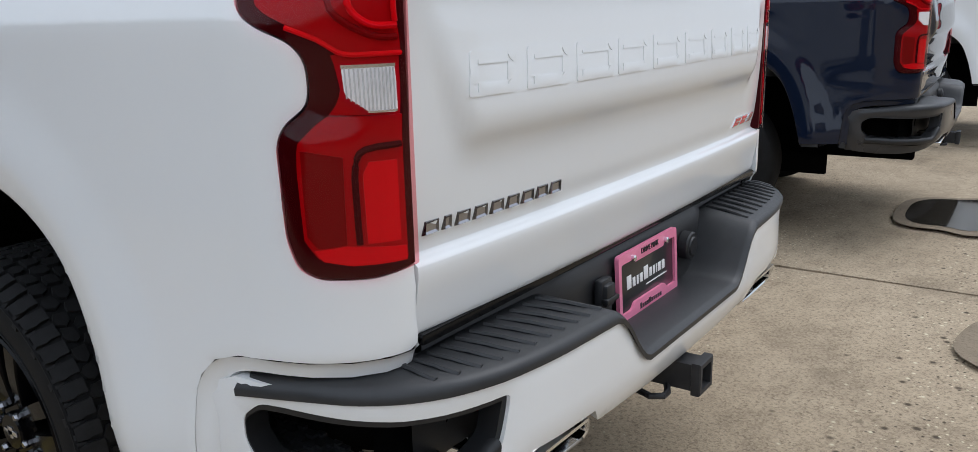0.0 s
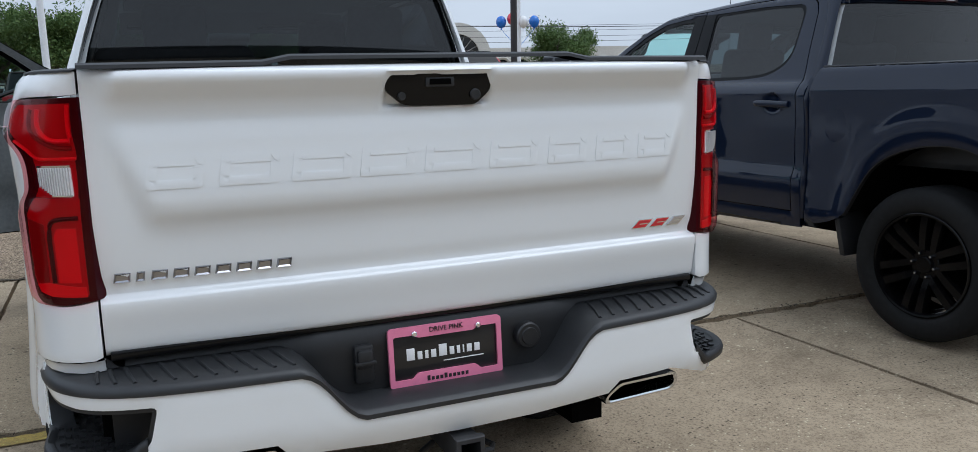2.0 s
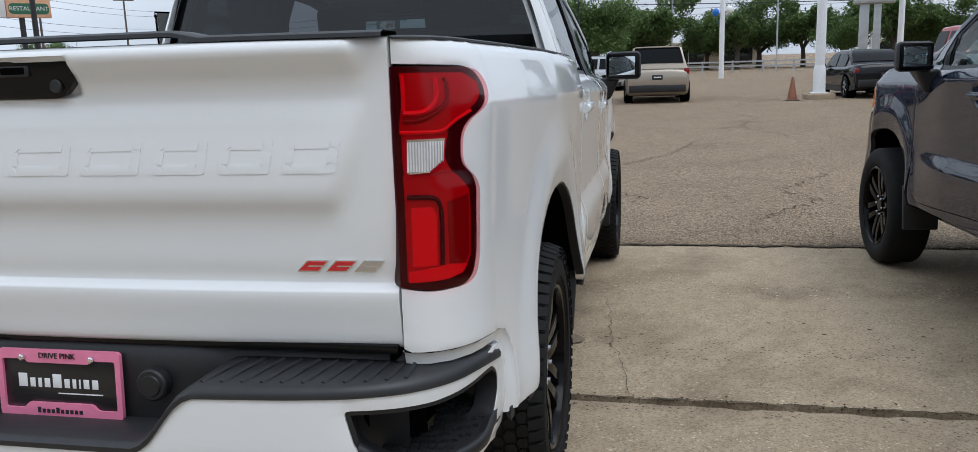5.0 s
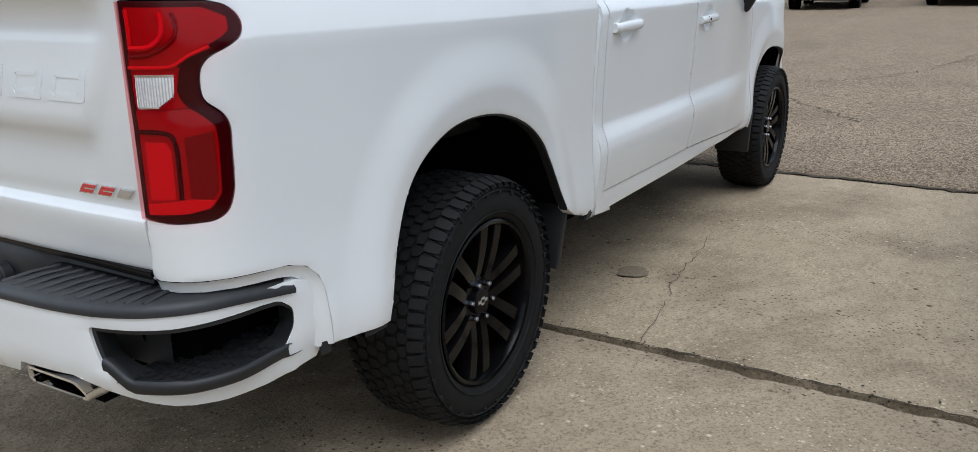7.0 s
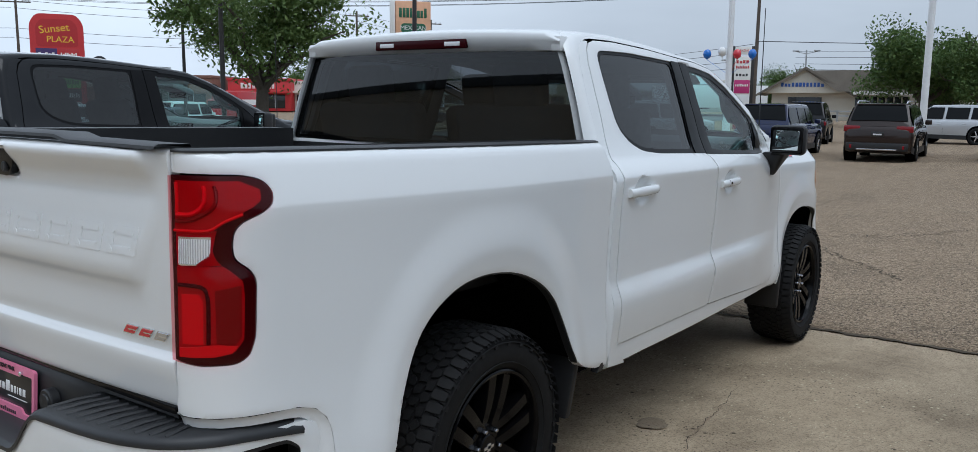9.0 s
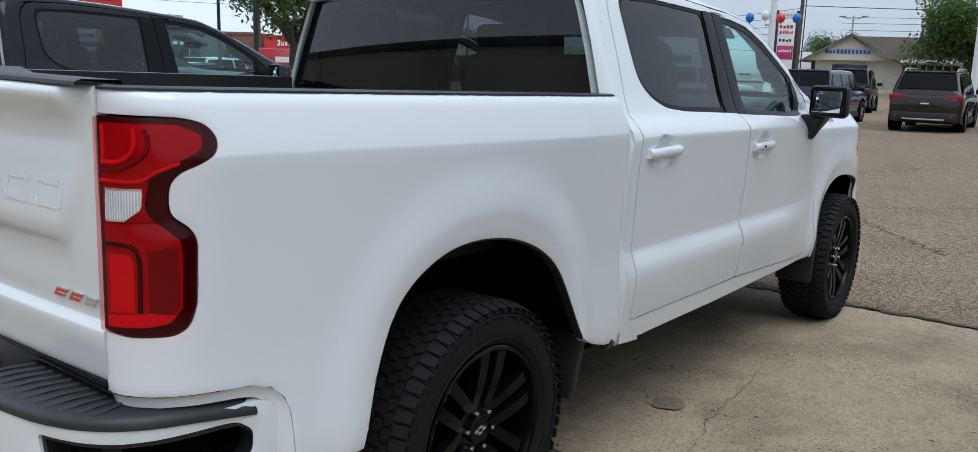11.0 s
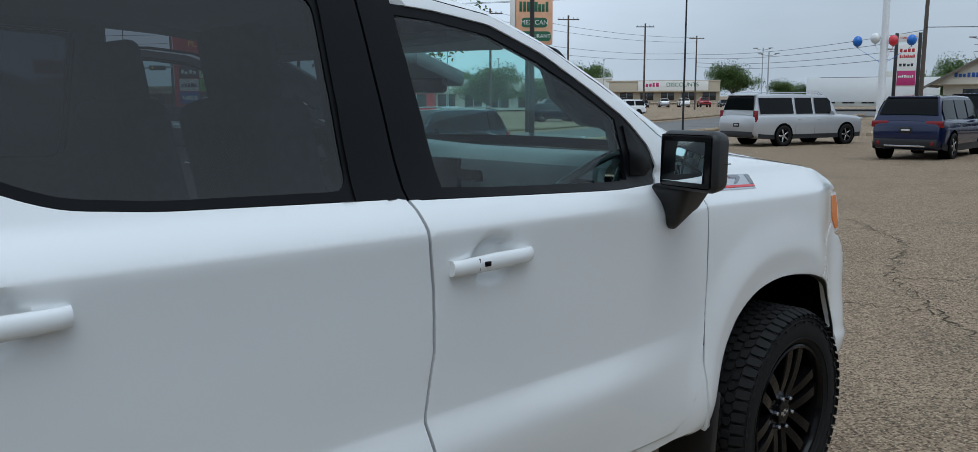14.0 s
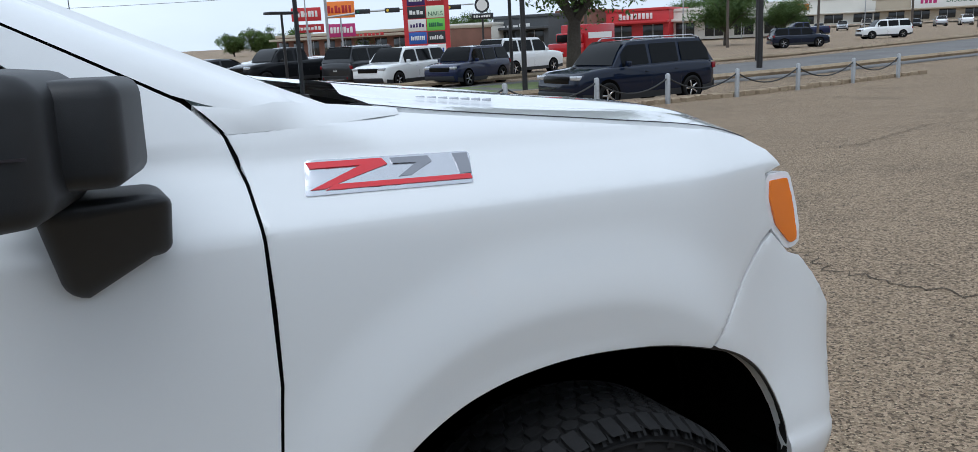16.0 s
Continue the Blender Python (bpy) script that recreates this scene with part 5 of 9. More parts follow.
def build_tailgate(truck, paint_mat, marks):
    gate = new("tailgate")
    gate.parent = truck
    gate["label"] = "shut tailgate with stepped panel and raised lip"
    heights = sorted({round(float(v), 4) for v in np.linspace(0.816, 1.450, 74)} | {0.940, 0.9475, 0.956, 1.442, 1.446})
    across = list(np.linspace(-0.799, 0.799, 150))
    rows = [[tailgate_point(across[0], z) - Vector((0.03, 0, 0))] + [tailgate_point(y, z) for y in across] + [tailgate_point(across[-1], z) - Vector((0.03, 0, 0))] for z in heights]
    rows = [[p - Vector((0.03, 0, 0)) for p in rows[0]]] + rows + [[p - Vector((0.03, 0, 0)) for p in rows[-1]]]
    bm = bmesh.new()
    loft(bm, rows)
    if sum((f.normal.x for f in bm.faces)) < 0:
        bmesh.ops.reverse_faces(bm, faces=bm.faces[:])
    gate_skin = part("gate_skin", bm, paint_mat, gate, sharp=60)
    cap = [(-0.80, 1.447), (-0.42, 1.450), (-0.36, 1.462), (0.36, 1.462), (0.42, 1.450), (0.80, 1.447)]
    rows = [[(-0.075, y, z + 0.004), (-0.07, y, z + 0.013), (0.012, y, z + 0.013), (0.024, y, z + 0.008), (0.026, y, z)] for y, z in [(y0 * 1.0, z0) for y0, z0 in cap]]
    bm = bmesh.new()
    loft(bm, rows)
    part("top_cap", bm, PLASTIC, gate, "black plastic top cap with raised middle")
    part("inner_wall", boxed(-0.10, -0.062, -0.79, 0.79, 0.85, 1.445), PLASTIC, gate)
    hx = 0.006
    poly = rounded([(-0.14, 1.425), (-0.14, 1.385), (-0.095, 1.350), (0.095, 1.346), (0.135, 1.382), (0.135, 1.424)], 0.012, 3)
    handle = part("gate_handle", panel(poly, lambda y, z: Vector((hx + 0.012 + 0.012 * (z - 1.35) / 0.07, y, z)), out=(1, 0, 0), gap=0, depth=0.025, roll=0.002, cell=(0.03, 0.02), edge=0.02), GLOSS_BLACK, gate, "gloss black handle with camera")
    part("pull_recess", boxed(hx + 0.016, hx + 0.026, -0.040, 0.036, 1.392, 1.416, r=0.004), PLASTIC, handle)
    part("recess_slot", boxed(hx + 0.022, hx + 0.0285, -0.030, 0.026, 1.398, 1.412, r=0.002), LINER, handle)
    for y, rr in ((0.092, 0.014), (-0.10, 0.010)):
        bm = bmesh.new()
        tube(bm, [(hx + 0.01, y, 1.372), (hx + 0.021, y, 1.372), (hx + 0.023, y, 1.372), (hx + 0.022, y, 1.372)], [rr, rr, rr * 0.8, rr * 0.6], 16)
        part("rear_camera" if y > 0 else "lock_cylinder", bm, PLASTIC, handle)
    if marks:
        # the maker's name as nine plain raised outline blocks
        for a, b in ((-0.689, -0.558), (-0.535, -0.392), (-0.374, -0.222), (-0.212, -0.066), (-0.050, 0.108), (0.124, 0.272), (0.292, 0.420), (0.438, 0.560), (0.575, 0.700)):
            blk = rounded([(a, 1.186), (b - 0.012, 1.186), (b, 1.256), (a + 0.012, 1.256)], 0.006, 2)
            core = grown(blk, -0.021)
            off = lambda y, z: tailgate_point(y, z) + Vector((0.0026, 0, 0))
            part("raised_block", panel(blk, off, [core], out=(1, 0, 0), gap=0, depth=0.005, roll=0.0012, cell=(0.02, 0.02), edge=0.012), paint_mat, gate, "embossed outline block in body colour", sharp=60)
        # model badge: nine small chrome bars
        y = -0.770
        for k in range(9):
            wd = 0.020 if k == 1 else 0.036
            bm = bmesh.new()
            x0 = tailgate_point(y, 0.992).x
            f = [(y, 0.980), (y + wd, 0.980), (y + wd + 0.003, 1.004), (y + 0.003, 1.004)]
            lo = [bm.verts.new((x0 - 0.002, a, b)) for a, b in f]
            hi = [bm.verts.new((x0 + 0.005, a * 1.0 + (0.002 if i in (0, 3) else -0.002), b + (0.002 if i < 2 else -0.002))) for i, (a, b) in enumerate(f)]
            bm.faces.new(hi)
            for i in range(4):
                bm.faces.new((lo[i], lo[(i + 1) % 4], hi[(i + 1) % 4], hi[i]))
            bmesh.ops.recalc_face_normals(bm, faces=bm.faces[:])
            bmesh.ops.inset_individual(bm, faces=[f_ for f_ in bm.faces if len(f_.verts) == 4 and abs(f_.normal.x) > 0.9], thickness=0.0055, depth=-0.003)
            part("model_badge_bar", bm, DARK_CHROME, gate, "small chrome badge bar", sharp=20)
            y += wd + (0.010 if k != 1 else 0.012)
        # trim badge: three slanted blocks, each with a slit, on chrome edges
        for a, b, m_ in ((0.580, 0.652, BADGE_RED), (0.642, 0.712, BADGE_RED), (0.702, 0.770, SATIN_SILVER)):
            for g, mm, lift in ((0.0, CHROME, 0.004), (0.0026, m_, 0.0055)):
                f = [(a + g * 1.6, 0.9785 + g), (b - 0.024 - g * 0.6, 0.9785 + g), (b - g * 1.6, 1.0035 - g), (a + 0.024 + g * 0.6, 1.0035 - g)]
                part("trim_badge_block", panel(f, lambda y_, z_: tailgate_point(y_, z_) + Vector((lift, 0, 0)), out=(1, 0, 0), gap=0, depth=0.006, roll=0.0006, cell=(0.03, 0.03)), mm, gate, "slanted badge block" if g else "chrome badge edge")
            slit = [(a + 0.026, 0.9895), (b - 0.012, 0.9895), (b - 0.010, 0.9925), (a + 0.028, 0.9925)]
            part("badge_slit", panel(slit, lambda y_, z_: tailgate_point(y_, z_) + Vector((0.0062, 0, 0)), out=(1, 0, 0), gap=0, depth=0.001, cell=(0.03, 0.03)), CHROME, gate)
    return gate


def build_truck(name, label, m, paint_mat, full=True, open_door=False, bumper_mat=None, rough=True, group=""):
    truck = thing(name, label, "pickup truck", group, m=m)
    mirrored = {1: (lambda b: b), -1: flipped}
    # bed sides, with the notch for the lamp and the wheel arch
    bed = [(0.0, 1.445)] + [(u, z + (0.002 if i == 0 else 0)) for i, (u, z) in enumerate(LAMP)] + [(0.0, 0.818), (0.02, 0.810), (0.23, 0.800), (0.29, 0.793), (0.328, 0.777), (0.352, 0.745), (0.365, 0.70), (0.371, 0.62), (0.375, 0.560)]
    bed += [(-x, z) for x, z in ARCH_REAR] + [(1.60, 0.605), (1.66, 0.578), (1.75, 0.552), (1.845, 0.543), (1.855, 0.553), (1.855, 1.31), (1.846, 1.35), (1.812, 1.43), (1.79, 1.445)]
    for s in (1, -1):
        side = part("bed_side", mirrored[s](panel(bed, bed_point, out=(0, 1, 0), gap=0.002, cell=(0.016, 0.013) if full else (0.03, 0.025), depth=0.035, roll=0.002, edge=0.02, lines=(1.313,))), paint_mat, truck, sharp=45)
        rows = []
        for u in np.concatenate([np.linspace(0.0, 0.3, 14), np.linspace(0.36, 1.80, 20)]):
            o = bed_point(u, 1.445)
            n = Vector((max(0.0, 1 - u / 0.3) * 0.6, 1, 0)).normalized()
            rows.append([o + n * 0.006 + Vector((0, 0, -0.003)), o + n * 0.0055 + Vector((0, 0, 0.0015)), o - n * 0.008 + Vector((0, 0, 0.0055)), (min(o.x, -0.03), o.y - 0.105, 1.449), (min(o.x, -0.04), o.y - 0.110, 1.40)])
        bm = bmesh.new()
        loft(bm, rows)
        part("rail_cap", mirrored[s](bm), PLASTIC, truck, "black plastic bed rail cap")
        bm = bmesh.new()
        loft(bm, [[(-0.03, 0.79, z), (-1.80, 0.79, z)] for z in (0.9, 1.45)])
        part("bed_inner_wall", mirrored[s](bm), PLASTIC, truck)
        # the bed's lower corner turns in to a flange round the bumper's end; a black sheet behind it stands for the
        # gap's shade
        edge = [(0.0, 0.818), (0.02, 0.810), (0.23, 0.800), (0.29, 0.793), (0.328, 0.777), (0.352, 0.745), (0.365, 0.70), (0.371, 0.62), (0.375, 0.560)]
        turn = [(0, -1), (0, -1), (0, -1), (-0.2, -1), (-0.6, -0.8), (-0.85, -0.5), (-1, -0.2), (-1, 0), (-1, 0)]
        rows = []
        for (u, z), (du, dz) in zip(smooth_line(edge, 4), smooth_line(turn, 4)):
            p = bed_point(u, z)
            n = Vector((max(0.0, 1 - u / 0.28), min(1.0, u / 0.28 + 0.1), 0)).normalized()
            rows.append([p - n * 0.002] + [bed_point(max(u + du * k, 0.0), z + dz * k) - n * d for k, d in ((0.004, 0.007), (0.014, 0.013), (0.028, 0.017), (0.032, 0.035))])
        bm = bmesh.new()
        loft(bm, rows)
        part("corner_flange", mirrored[s](bm), paint_mat, truck, sharp=60)
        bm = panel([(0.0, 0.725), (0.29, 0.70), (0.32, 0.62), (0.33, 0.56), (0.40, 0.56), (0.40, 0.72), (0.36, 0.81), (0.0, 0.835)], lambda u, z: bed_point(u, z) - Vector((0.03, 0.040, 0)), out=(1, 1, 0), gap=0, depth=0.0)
        part("gap_shade", mirrored[s](bm), LINER, truck)
        bm = panel([(0.352, 0.570), (0.346, 0.470), (0.56, 0.482), (0.586, 0.570)], lambda u, z: bed_point(u, max(z, 0.56)) - Vector((0.0, 0.010, 0)), out=(0, 1, 0), gap=0, depth=0.02)
        part("arch_extension", mirrored[s](bm), PLASTIC, truck, "black plastic lower arch strip")
        if s < 0:
            disc = [(-1.66 + 0.085 * math.cos(a), 1.12 + 0.10 * math.sin(a)) for a in np.linspace(0, math.tau, 24, endpoint=False)]
            bm = panel(disc, lambda x, z: side_point(x, z) + Vector((0, 0.0015, 0)), out=(0, 1, 0), gap=0.0, depth=0.006, roll=0.002)
            part("fuel_door", flipped(bm), paint_mat, side, "round-cornered fuel door")
        # doors
        build_door(truck, "rear", s, paint_mat, TINT)
        build_door(truck, "front", s, paint_mat, CLEAR, hinge=-56 if (open_door and s < 0) else 0.0)
        # cab side behind the rear door, and sill
        part("cab_corner", mirrored[s](panel([(-1.901, 0.515), (-1.897, 1.2), (-1.897, 1.37), (-1.908, 1.6), (-1.926, 1.76), (-1.957, 1.83), (-2.003, 1.858), (-2.057, 1.858), (-2.019, 1.824), (-1.996, 1.762), (-1.981, 1.50), (-1.957, 1.32), (-1.964, 1.0), (-1.967, 0.60), (-1.981, 0.585), (-2.06, 0.500)], side_point, out=(0, 1, 0), gap=0.001, cell=(0.03, 0.04), depth=0.04)), paint_mat, truck)
        sill = [(-1.905, 0.502), (-1.902, 0.565), (-1.965, 0.596), (-2.99, 0.590), (-3.4, 0.571), (-3.9, 0.548), (-4.08, 0.543), (-4.163, 0.592), (-4.24, 0.75), (-4.31, 0.75), (-4.315, 0.50), (-4.0, 0.47), (-3.0, 0.48)]
        part("sill", mirrored[s](panel(sill, lambda x, z: side_point(x, z) - Vector((0, 0.006 + 0.05 * step((0.52 - z) / 0.06), 0)), out=(0, 1, 0), gap=0.0, cell=(0.06, 0.03), depth=0.05)), paint_mat, truck)
        # black drain plug at the sill's rear end
        part("sill_plug", mirrored[s](panel([(-1.772, 0.528), (-1.80, 0.566), (-1.846, 0.566), (-1.815, 0.528)], lambda x, z: side_point(x, z) + Vector((0, 0.001, 0)), out=(0, 1, 0), gap=0, depth=0.03, cell=(0.03, 0.03))), PLASTIC, truck, "small black sill plug")
        # fender
        fender = [(-4.315, 0.50), (-4.27, 0.50), (-4.243, 0.74), (-4.258, 0.86), (-4.273, 1.02), (-4.272, 1.14), (-4.267, 1.25), (-4.260, 1.33), (-4.252, 1.37), (-4.240, 1.40), (-4.236, 1.406), (-4.32, 1.407), (-4.40, 1.408), (-4.46, 1.412), (-4.53, 1.417), (-4.61, 1.408), (-5.0, 1.365),
                  (-5.22, 1.338), (-5.31, 1.316), (-5.370, 1.285), (-5.40, 1.25), (-5.345, 1.238), (-5.345, 1.18), (-5.372, 1.115), (-5.33, 1.09), (-5.14, 0.914)] + [p for p in ARCH_FRONT[::-1] if p[0] > -5.14]
        part("fender", mirrored[s](panel(fender, side_point, out=(0, 1, 0), gap=-0.0005, cell=(0.018, 0.013) if full else (0.03, 0.02), depth=0.035, edge=0.02, lines=(1.262,))), paint_mat, truck, sharp=45)
        nose = [(-5.145, 0.911), (-5.335, 1.083), (-5.375, 1.105), (-5.435, 1.052), (-5.47, 1.04), (-5.53, 0.98), (-5.60, 0.90), (-5.62, 0.56), (-5.56, 0.45), (-5.46, 0.45), (-5.443, 0.53)] + [p for p in ARCH_FRONT[::-1] if p[0] < -5.145]
        bumper_side = part("front_bumper_side", mirrored[s](panel(nose, lambda x, z: side_point(x, z) + Vector((0, 0.010 * step((0.62 - z) / 0.03), 0)), out=(0, 1, 0), gap=0.002, cell=(0.025, 0.018), depth=0.03, edge=0.02)), paint_mat, truck)
        # the fender's shoulder, rolled in to the foot of the screen pillar and the cowl
        lower = [side_point(x, z) - Vector((0, 0.0005, 0)) for x, z in ((-4.239, 1.403), (-4.27, 1.403), (-4.32, 1.404), (-4.39, 1.405), (-4.46, 1.408), (-4.54, 1.412))]
        foot, base = side_point(-4.26, 1.4358), Vector((-4.39, 0.798, 1.436))
        upper = [side_point(-4.194, 1.4495), foot + Vector((-0.003, 0.003, 0.004)), foot.lerp(base, 0.46) + Vector((0, 0.012, 0.0115)), base + Vector((0, 0.004, 0.004)), Vector((-4.46, 0.786, 1.432)), Vector((-4.54, 0.780, 1.423))]
        bm = bmesh.new()
        rows = []
        for a0, a1, b0, b1 in zip(lower, lower[1:], upper, upper[1:]):
            for k in np.linspace(0, 1, 6):
                a, b = a0.lerp(a1, k), b0.lerp(b1, k)
                rows.append([a.lerp(b, t) + Vector((0, 0.002, 0.002)) * 4 * t * (1 - t) for t in np.linspace(0, 1, 7)] + [b + Vector((0, -0.012, -0.012))])
        loft(bm, rows)
        bmesh.ops.remove_doubles(bm, verts=bm.verts[:], dist=0.0004)
        part("fender_shoulder", mirrored[s](bm), paint_mat, truck, sharp=70)
        # dark seal between the front door and the fender
        edge_x = curve([(0.56, -4.235), (0.74, -4.236), (0.87, -4.262), (1.02, -4.273), (1.25, -4.267), (1.33, -4.260), (1.40, -4.240), (1.44, -4.212)])
        bm = bmesh.new()
        loft(bm, [[(edge_x(z) + d, side_y(edge_x(z), z) - 0.004 - 0.02 * (abs(d) > 0.01), z) for d in (-0.014, -0.006, 0.006, 0.014)] for z in np.linspace(0.80, 1.44, 50)])
        part("door_gap", mirrored[s](bm), LINER, truck, "black rubber door seal")
        # headlamp: amber wrap-round marker with a clear edge
        amber = rounded([(-5.362, 1.222), (-5.360, 1.18), (-5.385, 1.12), (-5.438, 1.068), (-5.462, 1.075), (-5.448, 1.15), (-5.425, 1.222)], 0.008, 2)
        hl = part("headlamp", mirrored[s](panel(grown(amber, 0.012), lambda x, z: side_point(x, z) - Vector((0, 0.004, 0)), out=(0, 1, 0), gap=0, depth=0.05, cell=(0.02, 0.02), edge=0.012)), LENS_CLEAR, truck, "headlamp with amber side marker")
        part("amber_marker", mirrored[s](panel(amber, lambda x, z: side_point(x, z) + Vector((0, 0.001, 0)), out=(0, 1, 0), gap=0.002, depth=0.008, cell=(0.02, 0.02), edge=0.012)), AMBER, hl, "amber side marker lens")
        # dark apron ahead of the front wheel
        part("front_apron", mirrored[s](boxed(-5.535, -5.450, 0.40, 0.835, 0.27, 0.80, r=0.02)), LINER, truck, "black air dam ahead of the wheel")
        # wheel housings and mud flaps
        for arch, nm in ((ARCH_REAR, "rear"), (ARCH_FRONT, "front")):
            bm = bmesh.new()
            loft(bm, [[(x, 0.52, z + 0.01), (x, side_y(x, z) - 0.02, z + 0.012)] for x, z in arch])
            bm.faces.new([bm.verts.new((x, 0.50, z + 0.01)) for x, z in arch])
            part(f"{nm}_wheel_liner", mirrored[s](bm), LINER, truck, "matt black wheel liner")
            lip = bmesh.new()
            loft(lip, [[(x, side_y(x, z) - 0.004, z + 0.004), (x, side_y(x, z) - 0.006, z - 0.004), (x, side_y(x, z) - 0.035, z - 0.004)] for x, z in arch])
            part(f"{nm}_arch_lip", mirrored[s](lip), PLASTIC, truck)
        for x0 in (REAR_AXLE, FRONT_AXLE):
            part("inner_housing", mirrored[s](boxed(x0 - (0.55 if x0 > -2 else 0.66), x0 + 0.60, 0.44, 0.50, 0.30, 1.02)), LINER, truck)
        for x0, z0, low, wide in ((-1.580, 0.665, 0.385, 0.996), (-4.325, 0.62, 0.33, 0.965)):
            bm = boxed(x0 - 0.032, x0 + 0.005, 0.74, wide, low, z0, r=0.010)
            for v in bm.verts:
                v.co.x -= 0.20 * (v.co.z - low) * (1 if x0 > -2 else 0)
                v.co.y -= 0.012 * step((low + 0.10 - v.co.z) / 0.10) * (v.co.y > 0.9)
            part("mud_flap", mirrored[s](bm), PLASTIC, truck, "black moulded mud flap")
        for x0 in (REAR_AXLE, FRONT_AXLE):
            build_wheel(truck, x0, s, rough=rough)
        build_tail_lamp(truck, s, full)
        build_mirror(truck, s)
        # roof rail and screen pillar between the doors' upper edge and the roof
        door_top = [side_point(x, z - 0.0012) - Vector((0, 0.0022 * (x > -2.05), 0)) for x, z in ((-1.902, 1.37), (-1.913, 1.6), (-1.931, 1.76), (-1.962, 1.829), (-2.002, 1.856), (-2.07, 1.872), (-2.3, 1.880), (-2.6, 1.872), (-2.91, 1.854), (-3.2, 1.842), (-3.42, 1.816), (-3.63, 1.742), (-3.84, 1.638), (-4.04, 1.534), (-4.18, 1.460), (-4.26, 1.437))]
        roof_edge = [(-1.850, 0.885, 1.37), (-1.862, 0.82, 1.6), (-1.874, 0.765, 1.76), (-1.880, 0.73, 1.845), (-1.90, 0.70, 1.882), (-2.02, 0.672, 1.900), (-2.3, 0.668, 1.910), (-2.6, 0.668, 1.904), (-2.91, 0.672, 1.886), (-3.18, 0.676, 1.862), (-3.42, 0.678, 1.838), (-3.65, 0.690, 1.762), (-3.88, 0.715, 1.662), (-4.10, 0.745, 1.560), (-4.28, 0.772, 1.482), (-4.39, 0.798, 1.436)]
        bm = bmesh.new()
        loft(bm, [[Vector(a).lerp(Vector(b), t) + Vector((0, 0.010, 0.008)) * 4 * t * (1 - t) for t in (0, 0.2, 0.4, 0.6, 0.8, 1)] + [Vector(b) + Vector((-0.035, -0.003, -0.004))] for a, b in zip(resample(door_top, 60), resample(roof_edge, 60))])
        part("roof_rail", mirrored[s](bm), paint_mat, truck, sharp=60)
        bm = bmesh.new()
        loft(bm, [[Vector(a).lerp(Vector(b), t) - Vector((0, 0.022, 0.014)) for t in (0.0, 0.5, 1.12)] for a, b in zip(resample(door_top, 40), resample(roof_edge, 40))])
        part("pillar_lining", mirrored[s](bm), LINING, truck, "grey moulded pillar and roof lining")
        bm = bmesh.new()
        loft(bm, [[(-1.905 - 0.03 * max(z - 1.2, 0), side_y(-1.90, z) - 0.001, z), (-1.878 - 0.03 * max(z - 1.2, 0), side_y(-1.9, z) - 0.014, z), (-1.852 - 0.06 * max(z - 1.2, 0), 0.866 - 0.31 * max(0.0, z - 1.42), z), (-1.853 - 0.06 * max(z - 1.2, 0), 0.845 - 0.31 * max(0.0, z - 1.42), z), (-1.89, 0.80 - 0.28 * max(0.0, z - 1.42), z)] for z in np.linspace(0.56, 1.40, 14)])
        part("rear_pillar", mirrored[s](bm), paint_mat, truck, sharp=60)
    # roof
    edge_z = curve([(-3.42, 1.822), (-3.18, 1.862), (-2.91, 1.886), (-2.6, 1.904), (-2.3, 1.910), (-2.02, 1.900), (-1.89, 1.884), (-1.855, 1.872), (-1.845, 1.855)])
    rows = []
    for x in list(np.linspace(-3.40, -1.90, 24)) + [-1.875, -1.858, -1.850]:
        wide = 0.69 + 0.045 * step((x + 1.99) / 0.07)
        rows.append([(x, y * wide, edge_z(x) + 0.028 * (1 - y * y) - (0.004 + 0.02 * step((x + 1.99) / 0.07)) * (abs(y) > 0.99)) for y in np.linspace(-1, 1, 21)])
    rows += [[(-1.852, y * 0.735, 1.842 + 0.02 * (1 - y * y)) for y in np.linspace(-1, 1, 21)], [(-1.872, y * 0.735, 1.806 + 0.012 * (1 - y * y)) for y in np.linspace(-1, 1, 21)], [(-1.92, y * 0.735, 1.80) for y in np.linspace(-1, 1, 21)]]
    bm = bmesh.new()
    loft(bm, rows)
    part("roof", bm, paint_mat, truck, sharp=50)
    for s in (1, -1):
        part("spoiler_end", boxed(-1.965, -1.858, s * 0.690, s * 0.737, 1.803, 1.866, r=0.008), paint_mat, truck)
    # high brake lamp
    lampm = boxed(-1.868, -1.842, -0.265, 0.265, 1.826, 1.866, r=0.004)
    chm = part("high_brake_lamp", lampm, LENS_DARK, truck, "maroon high-level brake lamp")
    for s in (-1, 1):
        part("cargo_lens", boxed(-1.846, -1.8395, s * 0.15, s * 0.235, 1.836, 1.855, r=0.002), LENS_CLEAR, chm, "clear cargo light lens")
    # rear window and screen
    glass_x = lambda y, z: -1.838 - (z - 1.43) * 0.09 - 0.028 * (y / 0.75) ** 2
    rear = rounded([(-0.866, 1.398), (0.866, 1.398), (0.748, 1.81), (-0.748, 1.81)], 0.03, 4)
    part("rear_window", panel(rear, lambda y, z: Vector((glass_x(y, z), y, z)), out=(1, 0, 0), gap=0, depth=0.0, cell=(0.08, 0.08)), TINT, truck, "dark tinted rear window")
    inner = grown(rear, -0.022)
